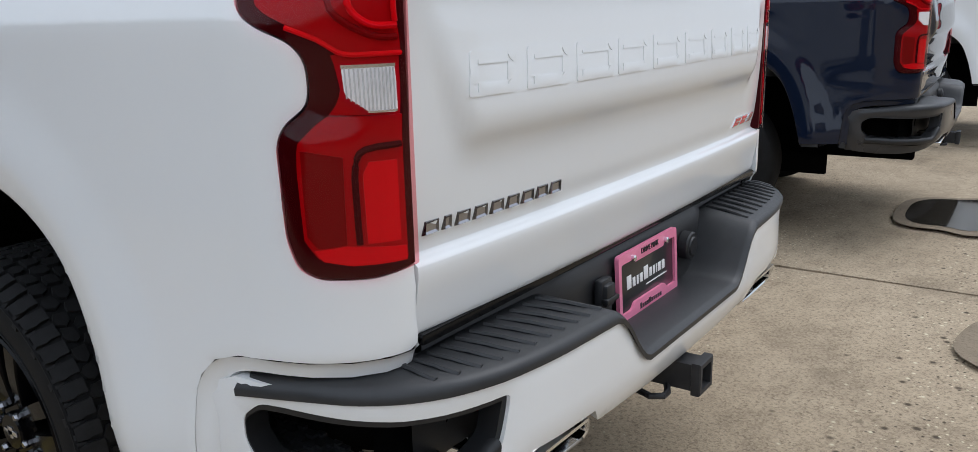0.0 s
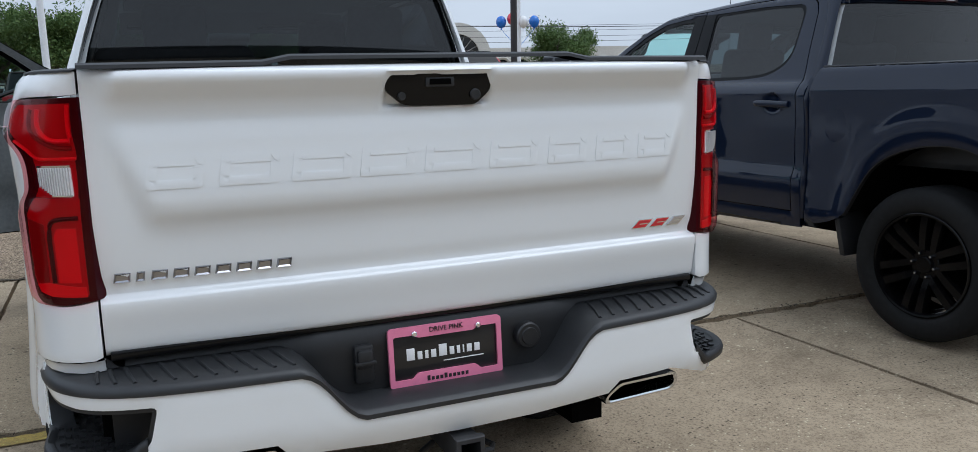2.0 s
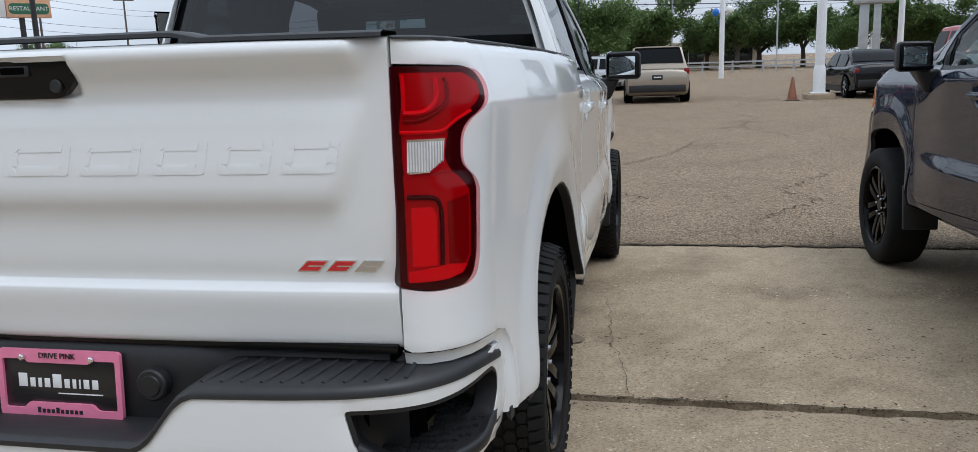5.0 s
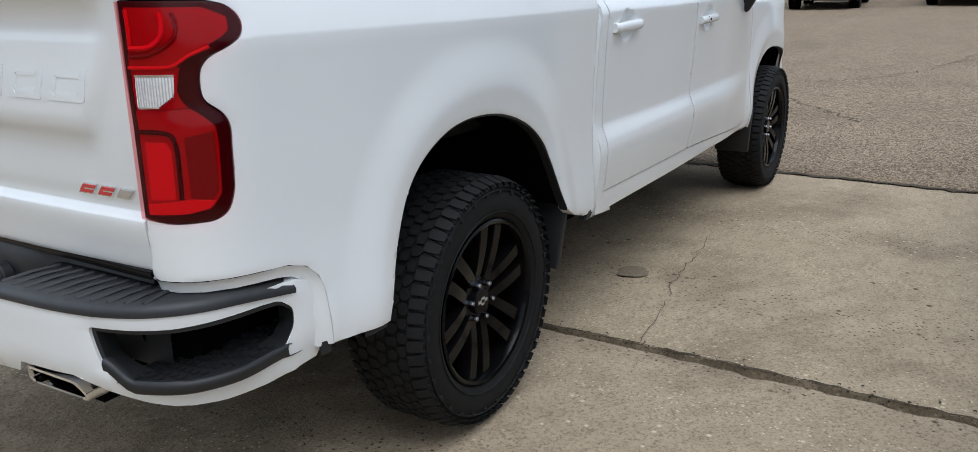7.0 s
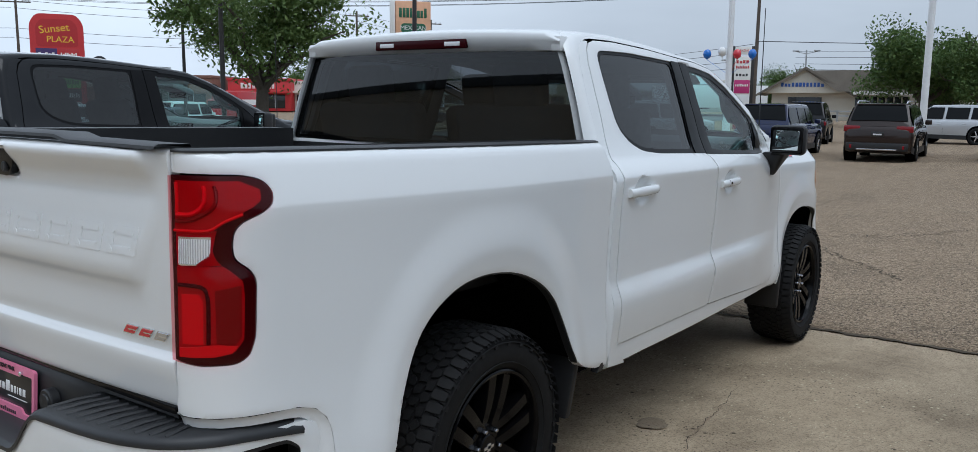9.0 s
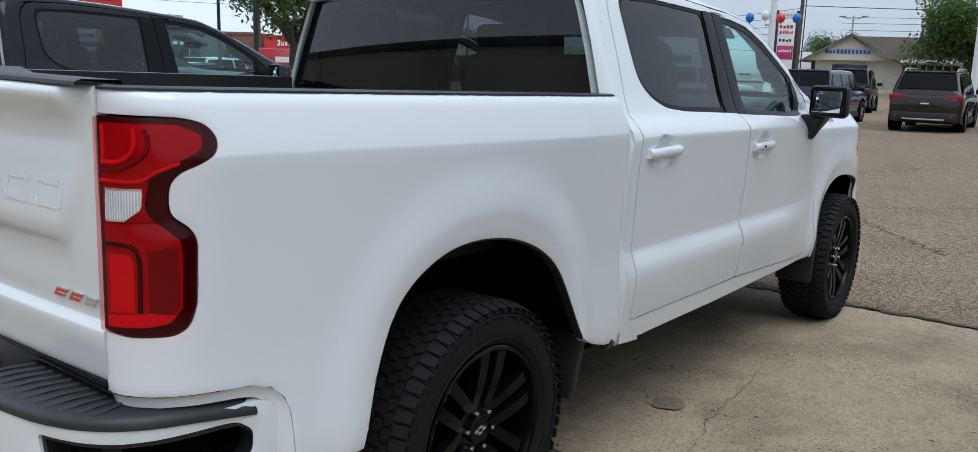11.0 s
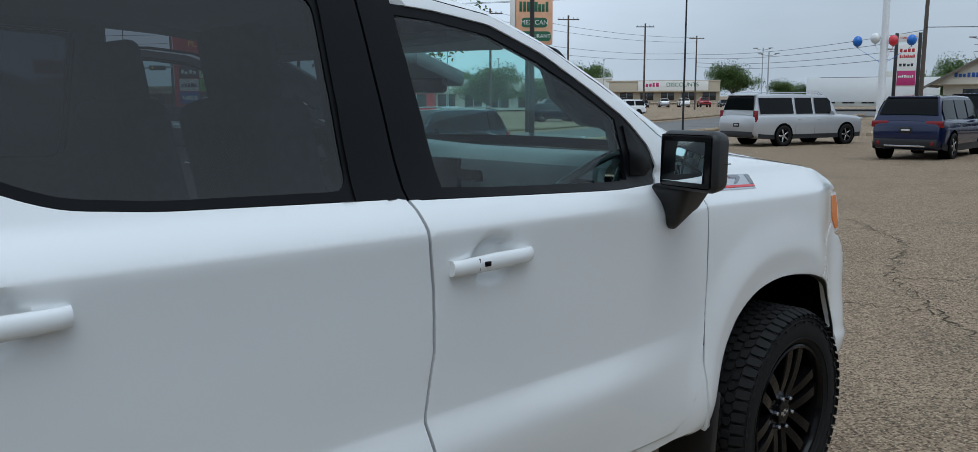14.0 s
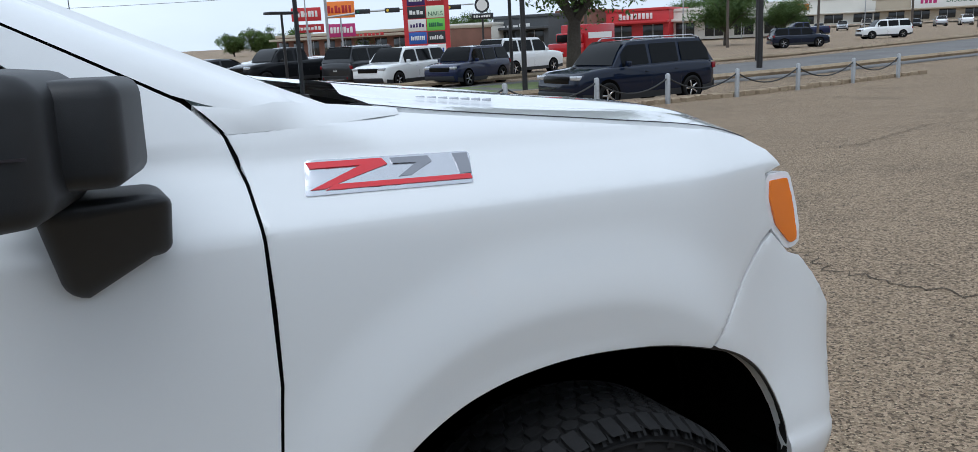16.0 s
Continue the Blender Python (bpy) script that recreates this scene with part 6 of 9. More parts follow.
    part("rear_window_band", panel(rear, lambda y, z: Vector((glass_x(y, z) - 0.003, y, z)), [inner], out=(1, 0, 0), gap=0, depth=0.01, cell=(0.08, 0.08)), GLOSS_BLACK, truck)
    bm = boxed(-1.95, -1.893, -0.90, 0.90, 0.50, 1.36)
    box(bm, -1.95, -1.856, -0.872, 0.872, 1.28, 1.400, r=0.004)
    part("cab_back", bm, paint_mat, truck)
    bm = bmesh.new()
    rows = []
    for t in np.linspace(0, 1, 9):
        x, z = -3.42 - 0.95 * t, 1.838 - 0.405 * t
        wd = 0.680 + 0.105 * t
        rows.append([(x - 0.10 * (1 - y * y) * t, y * wd, z + 0.022 * (1 - y * y)) for y in np.linspace(-1, 1, 13)])
    loft(bm, rows)
    part("windscreen", bm, CLEAR, truck, "raked clear windscreen")
    # hood with side step and cowl
    hood_edge = curve([(-5.46, 1.215), (-5.40, 1.275), (-5.34, 1.310), (-5.22, 1.343), (-5.0, 1.370), (-4.61, 1.413), (-4.45, 1.433), (-4.30, 1.44)])
    hood_y = lambda x: min(0.80, side_y(max(x, -5.36), min(hood_edge(x), 1.43)) - 0.003) if x > -5.36 else 0.70 - (-x - 5.36) * 0.8
    rows = []
    for x in np.concatenate([np.linspace(-4.505, -5.2, 22), np.linspace(-5.22, -5.50, 14)]):
        wd = hood_y(x)
        front = step((x + 5.53) / 0.17)
        row = []
        for q in np.linspace(-1, 1, 61):
            y = q * wd
            z = hood_edge(x) + 0.020 * (1 - q ** 4) * front
            z += 0.017 * step((0.585 - abs(y)) / 0.045) * front * step((x + 5.50) / 0.62)
            z -= 0.010 * step((0.36 - abs(y)) / 0.05) * front
            row.append((x - 0.20 * (1 - q * q) * step((-4.85 - x) / 0.55), y, z))
        row = [(row[0][0], row[0][1], row[0][2] - 0.03)] + row + [(row[-1][0], row[-1][1], row[-1][2] - 0.03)]
        rows.append(row)
    bm = bmesh.new()
    loft(bm, rows)
    hood = part("hood", bm, paint_mat, truck, "raised power-dome hood", sharp=60)
    bm = bmesh.new()
    loft(bm, [[(x - 0.10 * (1 - (y / 0.76) ** 2) * (x + 4.7) / 0.36, y, z + 0.015 * (1 - (y / 0.76) ** 2)) for y in np.linspace(-0.76, 0.76, 17)] for x, z in ((-4.345, 1.444), (-4.38, 1.425), (-4.43, 1.404), (-4.50, 1.396), (-4.60, 1.394))])
    part("cowl", bm, PLASTIC, truck, "black windscreen cowl")
    for s in (1, -1):
        bm = bmesh.new()
        tube(bm, [(x, s * (hood_y(x) + 0.001), hood_edge(x) + 0.0015) for x in np.linspace(-4.46, -5.34, 30)], 0.0011, 5)
        part("hood_gap", bm, BLACK_MARK, hood)
    bm = bmesh.new()
    tube(bm, [(-4.39, 0.745, 1.42), (-4.39, 0.745, 1.452)], [0.016, 0.010], 12)
    tube(bm, [(-4.39, 0.745, 1.45), (-4.375, 0.745, 2.25)], [0.0042, 0.0025], 6)
    part("antenna", bm, PLASTIC, truck, "thin black whip antenna")
    if full:
        # engine badge: seven plain silver blocks on the hood's step; trail badge: slanted silver and red plate
        for k in range(7):
            x = -4.668 - 0.0255 * k
            bm = boxed(x - 0.021, x, 0.568, 0.574, 1.404 - 0.0022 * k, 1.427 - 0.0022 * k, r=0.0015)
            part("engine_badge_bar", bm, SATIN_SILVER, hood, "silver badge block")
        off = lambda d: (lambda x, z: side_point(x, z) + Vector((0, d, 0.0)))
        plate_poly = [(-4.338, 1.305), (-4.352, 1.355), (-4.638, 1.347), (-4.626, 1.299)]
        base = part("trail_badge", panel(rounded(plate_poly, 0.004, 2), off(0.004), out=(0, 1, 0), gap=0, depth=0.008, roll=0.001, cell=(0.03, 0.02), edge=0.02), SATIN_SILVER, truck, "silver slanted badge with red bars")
        for poly in ([(-4.352, 1.352), (-4.478, 1.349), (-4.484, 1.340), (-4.400, 1.320), (-4.372, 1.313), (-4.348, 1.313), (-4.440, 1.342), (-4.356, 1.343)], [(-4.372, 1.311), (-4.626, 1.306), (-4.625, 1.313), (-4.390, 1.318)]):
            part("badge_bar", panel(poly, off(0.0065), out=(0, 1, 0), gap=0, depth=0.004, roll=0.0004, cell=(0.03, 0.02), edge=0.02), BADGE_RED, base, "red badge bar")
        for poly in ([(-4.492, 1.348), (-4.560, 1.346), (-4.563, 1.338), (-4.520, 1.320), (-4.498, 1.320), (-4.535, 1.338), (-4.494, 1.340)], [(-4.605, 1.346), (-4.634, 1.345), (-4.628, 1.314), (-4.606, 1.315)]):
            part("badge_mark", panel(poly, off(0.0065), out=(0, 1, 0), gap=0, depth=0.004, roll=0.0004, cell=(0.03, 0.02), edge=0.02), DARK_CHROME, base, "dark chrome badge bar")
    # nose: grille and bumper between the corners
    bm = bmesh.new()
    loft(bm, [[(-5.60 - 0.13 * (1 - (y / 0.62) ** 2), y, z) for y in np.linspace(-0.62, 0.62, 13)] for z in (0.62, 1.0, 1.20)])
    part("grille", bm, GLOSS_BLACK, truck, "black front grille")
    for z in (0.72, 0.84, 0.96, 1.08):
        bm = bmesh.new()
        tube(bm, [(-5.62 - 0.13 * (1 - (y / 0.62) ** 2), y, z) for y in np.linspace(-0.6, 0.6, 9)], 0.018, 8)
        part("grille_bar", bm, PLASTIC, truck)
    bm = bmesh.new()
    loft(bm, [[(-5.60 - 0.16 * (1 - (y / 0.62) ** 2) + dx, y, z) for y in np.linspace(-0.62, 0.62, 13)] for z, dx in ((0.62, 0.0), (0.60, -0.03), (0.45, -0.02), (0.40, 0.04))])
    part("front_bumper", bm, paint_mat, truck)
    # bed floor, bulkhead, frame under the truck
    part("bed_floor", boxed(-1.83, -0.06, -0.79, 0.79, 0.90, 0.93), PLASTIC, truck, "black bed floor")
    part("cab_gap_wall", boxed(-1.90, -1.80, -0.965, 0.965, 0.56, 1.28), paint_mat, truck)
    part("bed_bulkhead", boxed(-1.840, -1.80, -0.90, 0.90, 0.55, 1.385), PLASTIC, truck)
    bm = boxed(-5.3, -0.05, 0.40, 0.50, 0.42, 0.58)
    box(bm, -5.3, -0.05, -0.50, -0.40, 0.42, 0.58)
    box(bm, -4.9, -1.5, -0.40, 0.40, 0.42, 0.55)
    box(bm, -4.3, -1.7, -0.90, 0.90, 0.50, 0.56)
    box(bm, -0.75, -0.1, -0.45, 0.45, 0.52, 0.72, r=0.03)
    part("chassis", bm, LINER, truck, "dark chassis frame")
    bm = bmesh.new()
    for x0 in (REAR_AXLE, FRONT_AXLE):
        tube(bm, [(x0, -0.78, HUB_Z), (x0, 0.78, HUB_Z)], 0.05, 12)
    tube(bm, [(x0 := REAR_AXLE - 0.13, 0, HUB_Z), (REAR_AXLE + 0.13, 0, HUB_Z)], 0.13, 12)
    part("axles", bm, STEEL, truck)
    build_bumper(truck, bumper_mat or paint_mat, full)
    build_tailgate(truck, paint_mat, full)
    build_cabin(truck)
    return truck


def build_mirror(truck, s):
    mirrored = flipped if s < 0 else (lambda b: b)
    mir = new("door_mirror")
    mir.parent = truck
    mir["label"] = "tall black door mirror on a wedge foot"
    bm = boxed(-4.008, -3.902, 0.956, 1.180, 1.340, 1.515, r=0.030, seg=5)
    for v in bm.verts:
        t = (-3.902 - v.co.x) / 0.106
        v.co.z = 1.425 + (v.co.z - 1.425) * (1 - 0.10 * t * t)
        v.co.y = 1.060 + (v.co.y - 1.060) * (1 - 0.12 * t * t)
        v.co.x -= 0.287 * (1.10 - v.co.y)
    shell = part("mirror_shell", mirrored(bm), PLASTIC, mir, sharp=60)
    bm = boxed(-4.074, -3.975, 0.950, 1.105, 1.372, 1.500, r=0.022, seg=4)
    for v in bm.verts:
        v.co.x -= 0.287 * (1.10 - v.co.y)
    part("mirror_cover", mirrored(bm), PLASTIC, mir, "raised black mirror cover")
    for size in ((-3.994, -3.918, 1.1735, 1.1765, 1.4215, 1.4245), (-3.9325, -3.9305, 1.1735, 1.1765, 1.36, 1.50)):
        bm = boxed(*size)
        for v in bm.verts:
            v.co.x -= 0.287 * (1.10 - v.co.y)
        part("shell_seam", mirrored(bm), BLACK_MARK, shell)
    bm = boxed(-3.912, -3.8990, 0.964, 1.166, 1.352, 1.503, r=0.010, seg=2)
    for v in bm.verts:
        v.co.x -= 0.287 * (1.10 - v.co.y)
    part("mirror_bezel", mirrored(bm), GLOSS_BLACK, mir)
    bm = boxed(-0.004, 0.004, -0.092, 0.080, -0.062, 0.060, r=0.003)
    bmesh.ops.transform(bm, matrix=Matrix.Translation((-3.9085, 1.068, 1.430)) @ Matrix.Rotation(radians(-16), 4, "Z") @ Matrix.Rotation(radians(-4), 4, "Y"), verts=bm.verts)
    part("mirror_glass", mirrored(bm), MIRROR, mir, "mirror glass")
    bm = boxed(-4.130, -3.965, 0.90, 1.045, 1.212, 1.352, r=0.026, seg=4)
    for v in bm.verts:
        t = (1.350 - v.co.z) / 0.138
        v.co.y = 0.90 + (v.co.y - 0.90) * (1 - 0.45 * t)
        if v.co.x > -4.06:
            v.co.x -= 0.030 * t
        else:
            v.co.z += 0.045 * t
    part("mirror_foot", mirrored(bm), PLASTIC, mir, "black wedge-shaped mirror foot")
    bm = panel([(-3.892, 1.378), (-3.990, 1.374), (-4.015, 1.392), (-4.005, 1.420), (-3.905, 1.520), (-3.894, 1.525)], lambda x, z: side_point(x, z) + Vector((0, 0.001, 0)), out=(0, 1, 0), gap=0, depth=0.01)
    part("sail_panel", mirrored(bm), TRIM_BLACK, mir, "black sail panel at the window's front")
    return mir


def build_cabin(truck):
    cabin = new("cabin")
    cabin.parent = truck
    cabin["label"] = "dark cabin with seats, dashboard and steering wheel"
    part("cabin_floor", boxed(-4.3, -1.95, -0.84, 0.84, 0.60, 0.66), CLOTH, cabin)
    part("headliner", boxed(-3.35, -1.95, -0.62, 0.62, 1.850, 1.872), LINING, cabin)
    bm = bmesh.new()
    loft(bm, [[(x - 0.05 * (1 - (y / 0.64) ** 2), y, z + 0.012 * (1 - (y / 0.64) ** 2)) for y in np.linspace(-0.64, 0.64, 9)] for x, z in ((-3.30, 1.852), (-3.42, 1.815), (-3.53, 1.765), (-3.60, 1.738), (-3.61, 1.745), (-3.53, 1.79))])
    part("headliner_front", bm, LINING, cabin, "grey roof lining over the screen")
    for x, wide in ((-3.02, False), (-2.13, True)):
        for y in ((-0.40, 0.40) if not wide else (-0.45, 0.45)):
            w = 0.25 if not wide else 0.33
            bm = boxed(x - 0.50, x + 0.04, y - w, y + w, 0.85, 1.03, r=0.05, seg=3)
            part("seat_cushion", bm, CLOTH, cabin)
            bm = boxed(-0.07, 0.07, y - w, y + w, 0.0, 0.62, r=0.05, seg=3)
            bmesh.ops.transform(bm, matrix=Matrix.Translation((x, 0, 0.98)) @ Matrix.Rotation(radians(12), 4, "Y"), verts=bm.verts)
            part("seat_back", bm, CLOTH, cabin)
            bm = boxed(-0.05, 0.05, y - 0.13, y + 0.13, 0.60, 0.80, r=0.035, seg=3)
            bmesh.ops.transform(bm, matrix=Matrix.Translation((x, 0, 0.98)) @ Matrix.Rotation(radians(10), 4, "Y"), verts=bm.verts)
            part("headrest", bm, CLOTH, cabin)
    bm = bmesh.new()
    rows = []
    for y in np.linspace(-0.80, 0.80, 17):
        b = 0.03 * math.exp(-((y + 0.40) / 0.22) ** 2)
        rows.append([(-4.36, y, 1.415), (-4.10, y, 1.430 + b * 0.6), (-3.94, y, 1.420 + b), (-3.895, y, 1.392 + b), (-3.885, y, 1.36 + b), (-3.905, y, 1.27), (-3.90, y, 1.20), (-3.95, y, 1.05), (-4.02, y, 0.85)])
    loft(bm, rows)
    part("dashboard", bm, CLOTH, cabin, "dark dashboard")
    bm = boxed(-3.895, -3.868, -0.14, 0.15, 1.245, 1.395, r=0.008)
    part("centre_screen", bm, GLOSS_BLACK, cabin, "dark touch screen")
    part("console", boxed(-3.80, -2.7, -0.14, 0.14, 0.66, 1.02, r=0.03), CLOTH, cabin)
    part("dash_strip", boxed(-3.912, -3.896, 0.22, 0.74, 1.262, 1.270), SATIN_SILVER, cabin)
    for y in (-0.72, 0.20, 0.70):
        part("air_vent", boxed(-3.900, -3.884, y - 0.06, y + 0.06, 1.315, 1.355, r=0.006), GLOSS_BLACK, cabin, "black dashboard vent")
    bm = bmesh.new()
    ring = [(0.188 * math.cos(a), 0.188 * math.sin(a), 0) for a in np.linspace(0, math.tau, 33)]
    tube(bm, ring, 0.016, 8, cap=False)
    box(bm, -0.18, 0.18, -0.02, 0.02, -0.012, 0.012, r=0.006)
    box(bm, -0.02, 0.02, -0.18, 0.0, -0.012, 0.012, r=0.006)
    box(bm, -0.06, 0.06, -0.06, 0.06, -0.025, 0.03, r=0.02)
    bmesh.ops.transform(bm, matrix=Matrix.Translation((-3.735, -0.40, 1.315)) @ Matrix.Rotation(radians(-65), 4, "Y") @ Matrix.Rotation(math.pi / 2, 4, "Z"), verts=bm.verts)
    part("steering_wheel", bm, PLASTIC, cabin, "black steering wheel")
    part("rear_view_mirror", boxed(-3.855, -3.820, -0.12, 0.12, 1.622, 1.692, r=0.015), GLOSS_BLACK, cabin)
    bm = boxed(-3.93, -3.70, -0.13, 0.13, 1.675, 1.735, r=0.02)
    for v in bm.verts:
        v.co.z += 0.30 * (v.co.x + 3.82)
    part("mirror_housing", bm, CLOTH, cabin, "dark housing behind the mirror")
    for s in (1, -1):
        # screen pillar trim with its grab handle
        loop = [(-3.60, 1.755), (-3.665, 1.665), (-3.70, 1.600), (-3.83, 1.522), (-3.94, 1.512), (-4.06, 1.455), (-4.14, 1.455), (-3.86, 1.622), (-3.70, 1.740)]
        hole = [(-3.735, 1.628), (-3.765, 1.597), (-3.865, 1.548), (-3.875, 1.560)]
        bm = panel(rounded(loop, 0.02, 3), lambda x, z: Vector((x, 0.735, z)), [rounded(hole, 0.008, 2)], out=(0, -1, 0), gap=0, depth=0.03, cell=(0.04, 0.04))
        part("pillar_trim", flipped(bm) if s < 0 else bm, CLOTH, cabin, "dark pillar trim with grab handle")
    part("sun_visor", boxed(-3.60, -3.42, 0.16, 0.60, 1.765, 1.785, r=0.006), CLOTH, cabin)
    part("sun_visor", boxed(-3.60, -3.42, -0.60, -0.16, 1.765, 1.785, r=0.006), CLOTH, cabin)
    return cabin


white_truck = build_truck("pickup_truck", "clean white crew-cab pickup truck with black trim and driver's door open", PAD.copy(), WHITE, full=True, open_door=True, group="pickup trucks on the apron")
build_plate(white_truck)
DARK_BUMPER = grain(mat("dark_satin_bumper", (0.02, 0.021, 0.024), 0.3, coat=0.3), 0.1, 40, 4)
navy_truck = build_truck("pickup_truck", "dark navy crew-cab pickup truck with black wheels", PAD @ pose(0.03, 4.05, 0, 0, 0, 3.4), NAVY, full=False, bumper_mat=DARK_BUMPER, rough=False, group="pickup trucks on the apron")
black_truck = build_truck("pickup_truck", "charcoal black crew-cab pickup truck with tinted windows", PAD @ pose(0.14, -4.52, 0), CHARCOAL, full=False, bumper_mat=DARK_BUMPER, rough=False, group="pickup trucks on the apron")
second_white = build_truck("pickup_truck", "plain white crew-cab pickup truck beside the navy one", PAD @ pose(0.4, 8.1, 0, 0, 0, 5.0), WHITE, full=False, bumper_mat=DARK_BUMPER, rough=False, group="pickup trucks on the apron")
# ---- parked cars, nose towards -x in their own axes, standing on z = 0 ----
CAR_GLASS = mat("dark_car_glass", (0.006, 0.007, 0.008), 0.06, spec=0.13)
HEADLIGHT = mat("headlight", (0.65, 0.67, 0.70), 0.1, 0.5, coat=1.0)
RED_LAMP = mat("rear_lamp", (0.20, 0.004, 0.010), 0.2, coat=0.25)
PLATE_WHITE = mat("plate_white", (0.65, 0.65, 0.66), 0.5)

# station tables: share of the length from the nose, underside, waist height, half-width share
BODY = {
    "suv": [(0.0, 0.42, 0.74, 0.84), (0.02, 0.28, 0.88, 0.93), (0.08, 0.24, 0.97, 0.98), (0.24, 0.22, 1.04, 1.0), (0.5, 0.22, 1.05, 1.0), (0.8, 0.22, 1.07, 1.0), (0.93, 0.26, 1.06, 0.98), (0.98, 0.32, 1.02, 0.93), (1.0, 0.42, 0.90, 0.85)],
    "sedan": [(0.0, 0.40, 0.55, 0.78), (0.02, 0.25, 0.66, 0.90), (0.08, 0.20, 0.76, 0.97), (0.28, 0.18, 0.88, 1.0), (0.5, 0.18, 0.92, 1.0), (0.78, 0.18, 0.95, 1.0), (0.93, 0.24, 1.0, 0.97), (0.985, 0.32, 0.97, 0.91), (1.0, 0.42, 0.85, 0.84)],
    "van": [(0.0, 0.40, 0.60, 0.80), (0.02, 0.25, 0.72, 0.90), (0.08, 0.20, 0.86, 0.97), (0.22, 0.18, 1.0, 1.0), (0.5, 0.18, 1.04, 1.0), (0.8, 0.18, 1.06, 1.0), (0.95, 0.24, 1.06, 0.98), (0.985, 0.32, 1.02, 0.95), (1.0, 0.42, 0.9, 0.90)],
    "long": [(0.0, 0.44, 0.80, 0.86), (0.015, 0.32, 0.98, 0.95), (0.05, 0.28, 1.07, 0.98), (0.16, 0.27, 1.12, 1.0), (0.27, 0.27, 1.15, 1.0), (0.5, 0.27, 1.16, 1.0), (0.8, 0.27, 1.17, 1.0), (0.95, 0.30, 1.17, 0.99), (0.985, 0.36, 1.15, 0.97), (1.0, 0.46, 1.08, 0.93)],
    "pickup": [(0.0, 0.50, 0.95, 0.84), (0.02, 0.40, 1.08, 0.93), (0.08, 0.36, 1.18, 0.98), (0.24, 0.34, 1.25, 1.0), (0.5, 0.34, 1.27, 1.0), (0.62, 0.34, 1.29, 1.0), (0.95, 0.40, 1.32, 0.99), (0.985, 0.45, 1.30, 0.97), (1.0, 0.50, 1.2, 0.94)],
}
# cabin: share of the length at the screen's foot, roof front, roof rear, rear glass foot; pillars between side panes
CABIN = {"suv": (0.24, 0.37, 0.90, 0.985, (0.50, 0.72)), "sedan": (0.24, 0.40, 0.66, 0.86, (0.54, 0.76)), "van": (0.16, 0.33, 0.93, 0.99, (0.46, 0.70)), "long": (0.245, 0.335, 0.955, 0.992, (0.47, 0.645)), "pickup": (0.24, 0.35, 0.58, 0.615, (0.47, 0.60))}


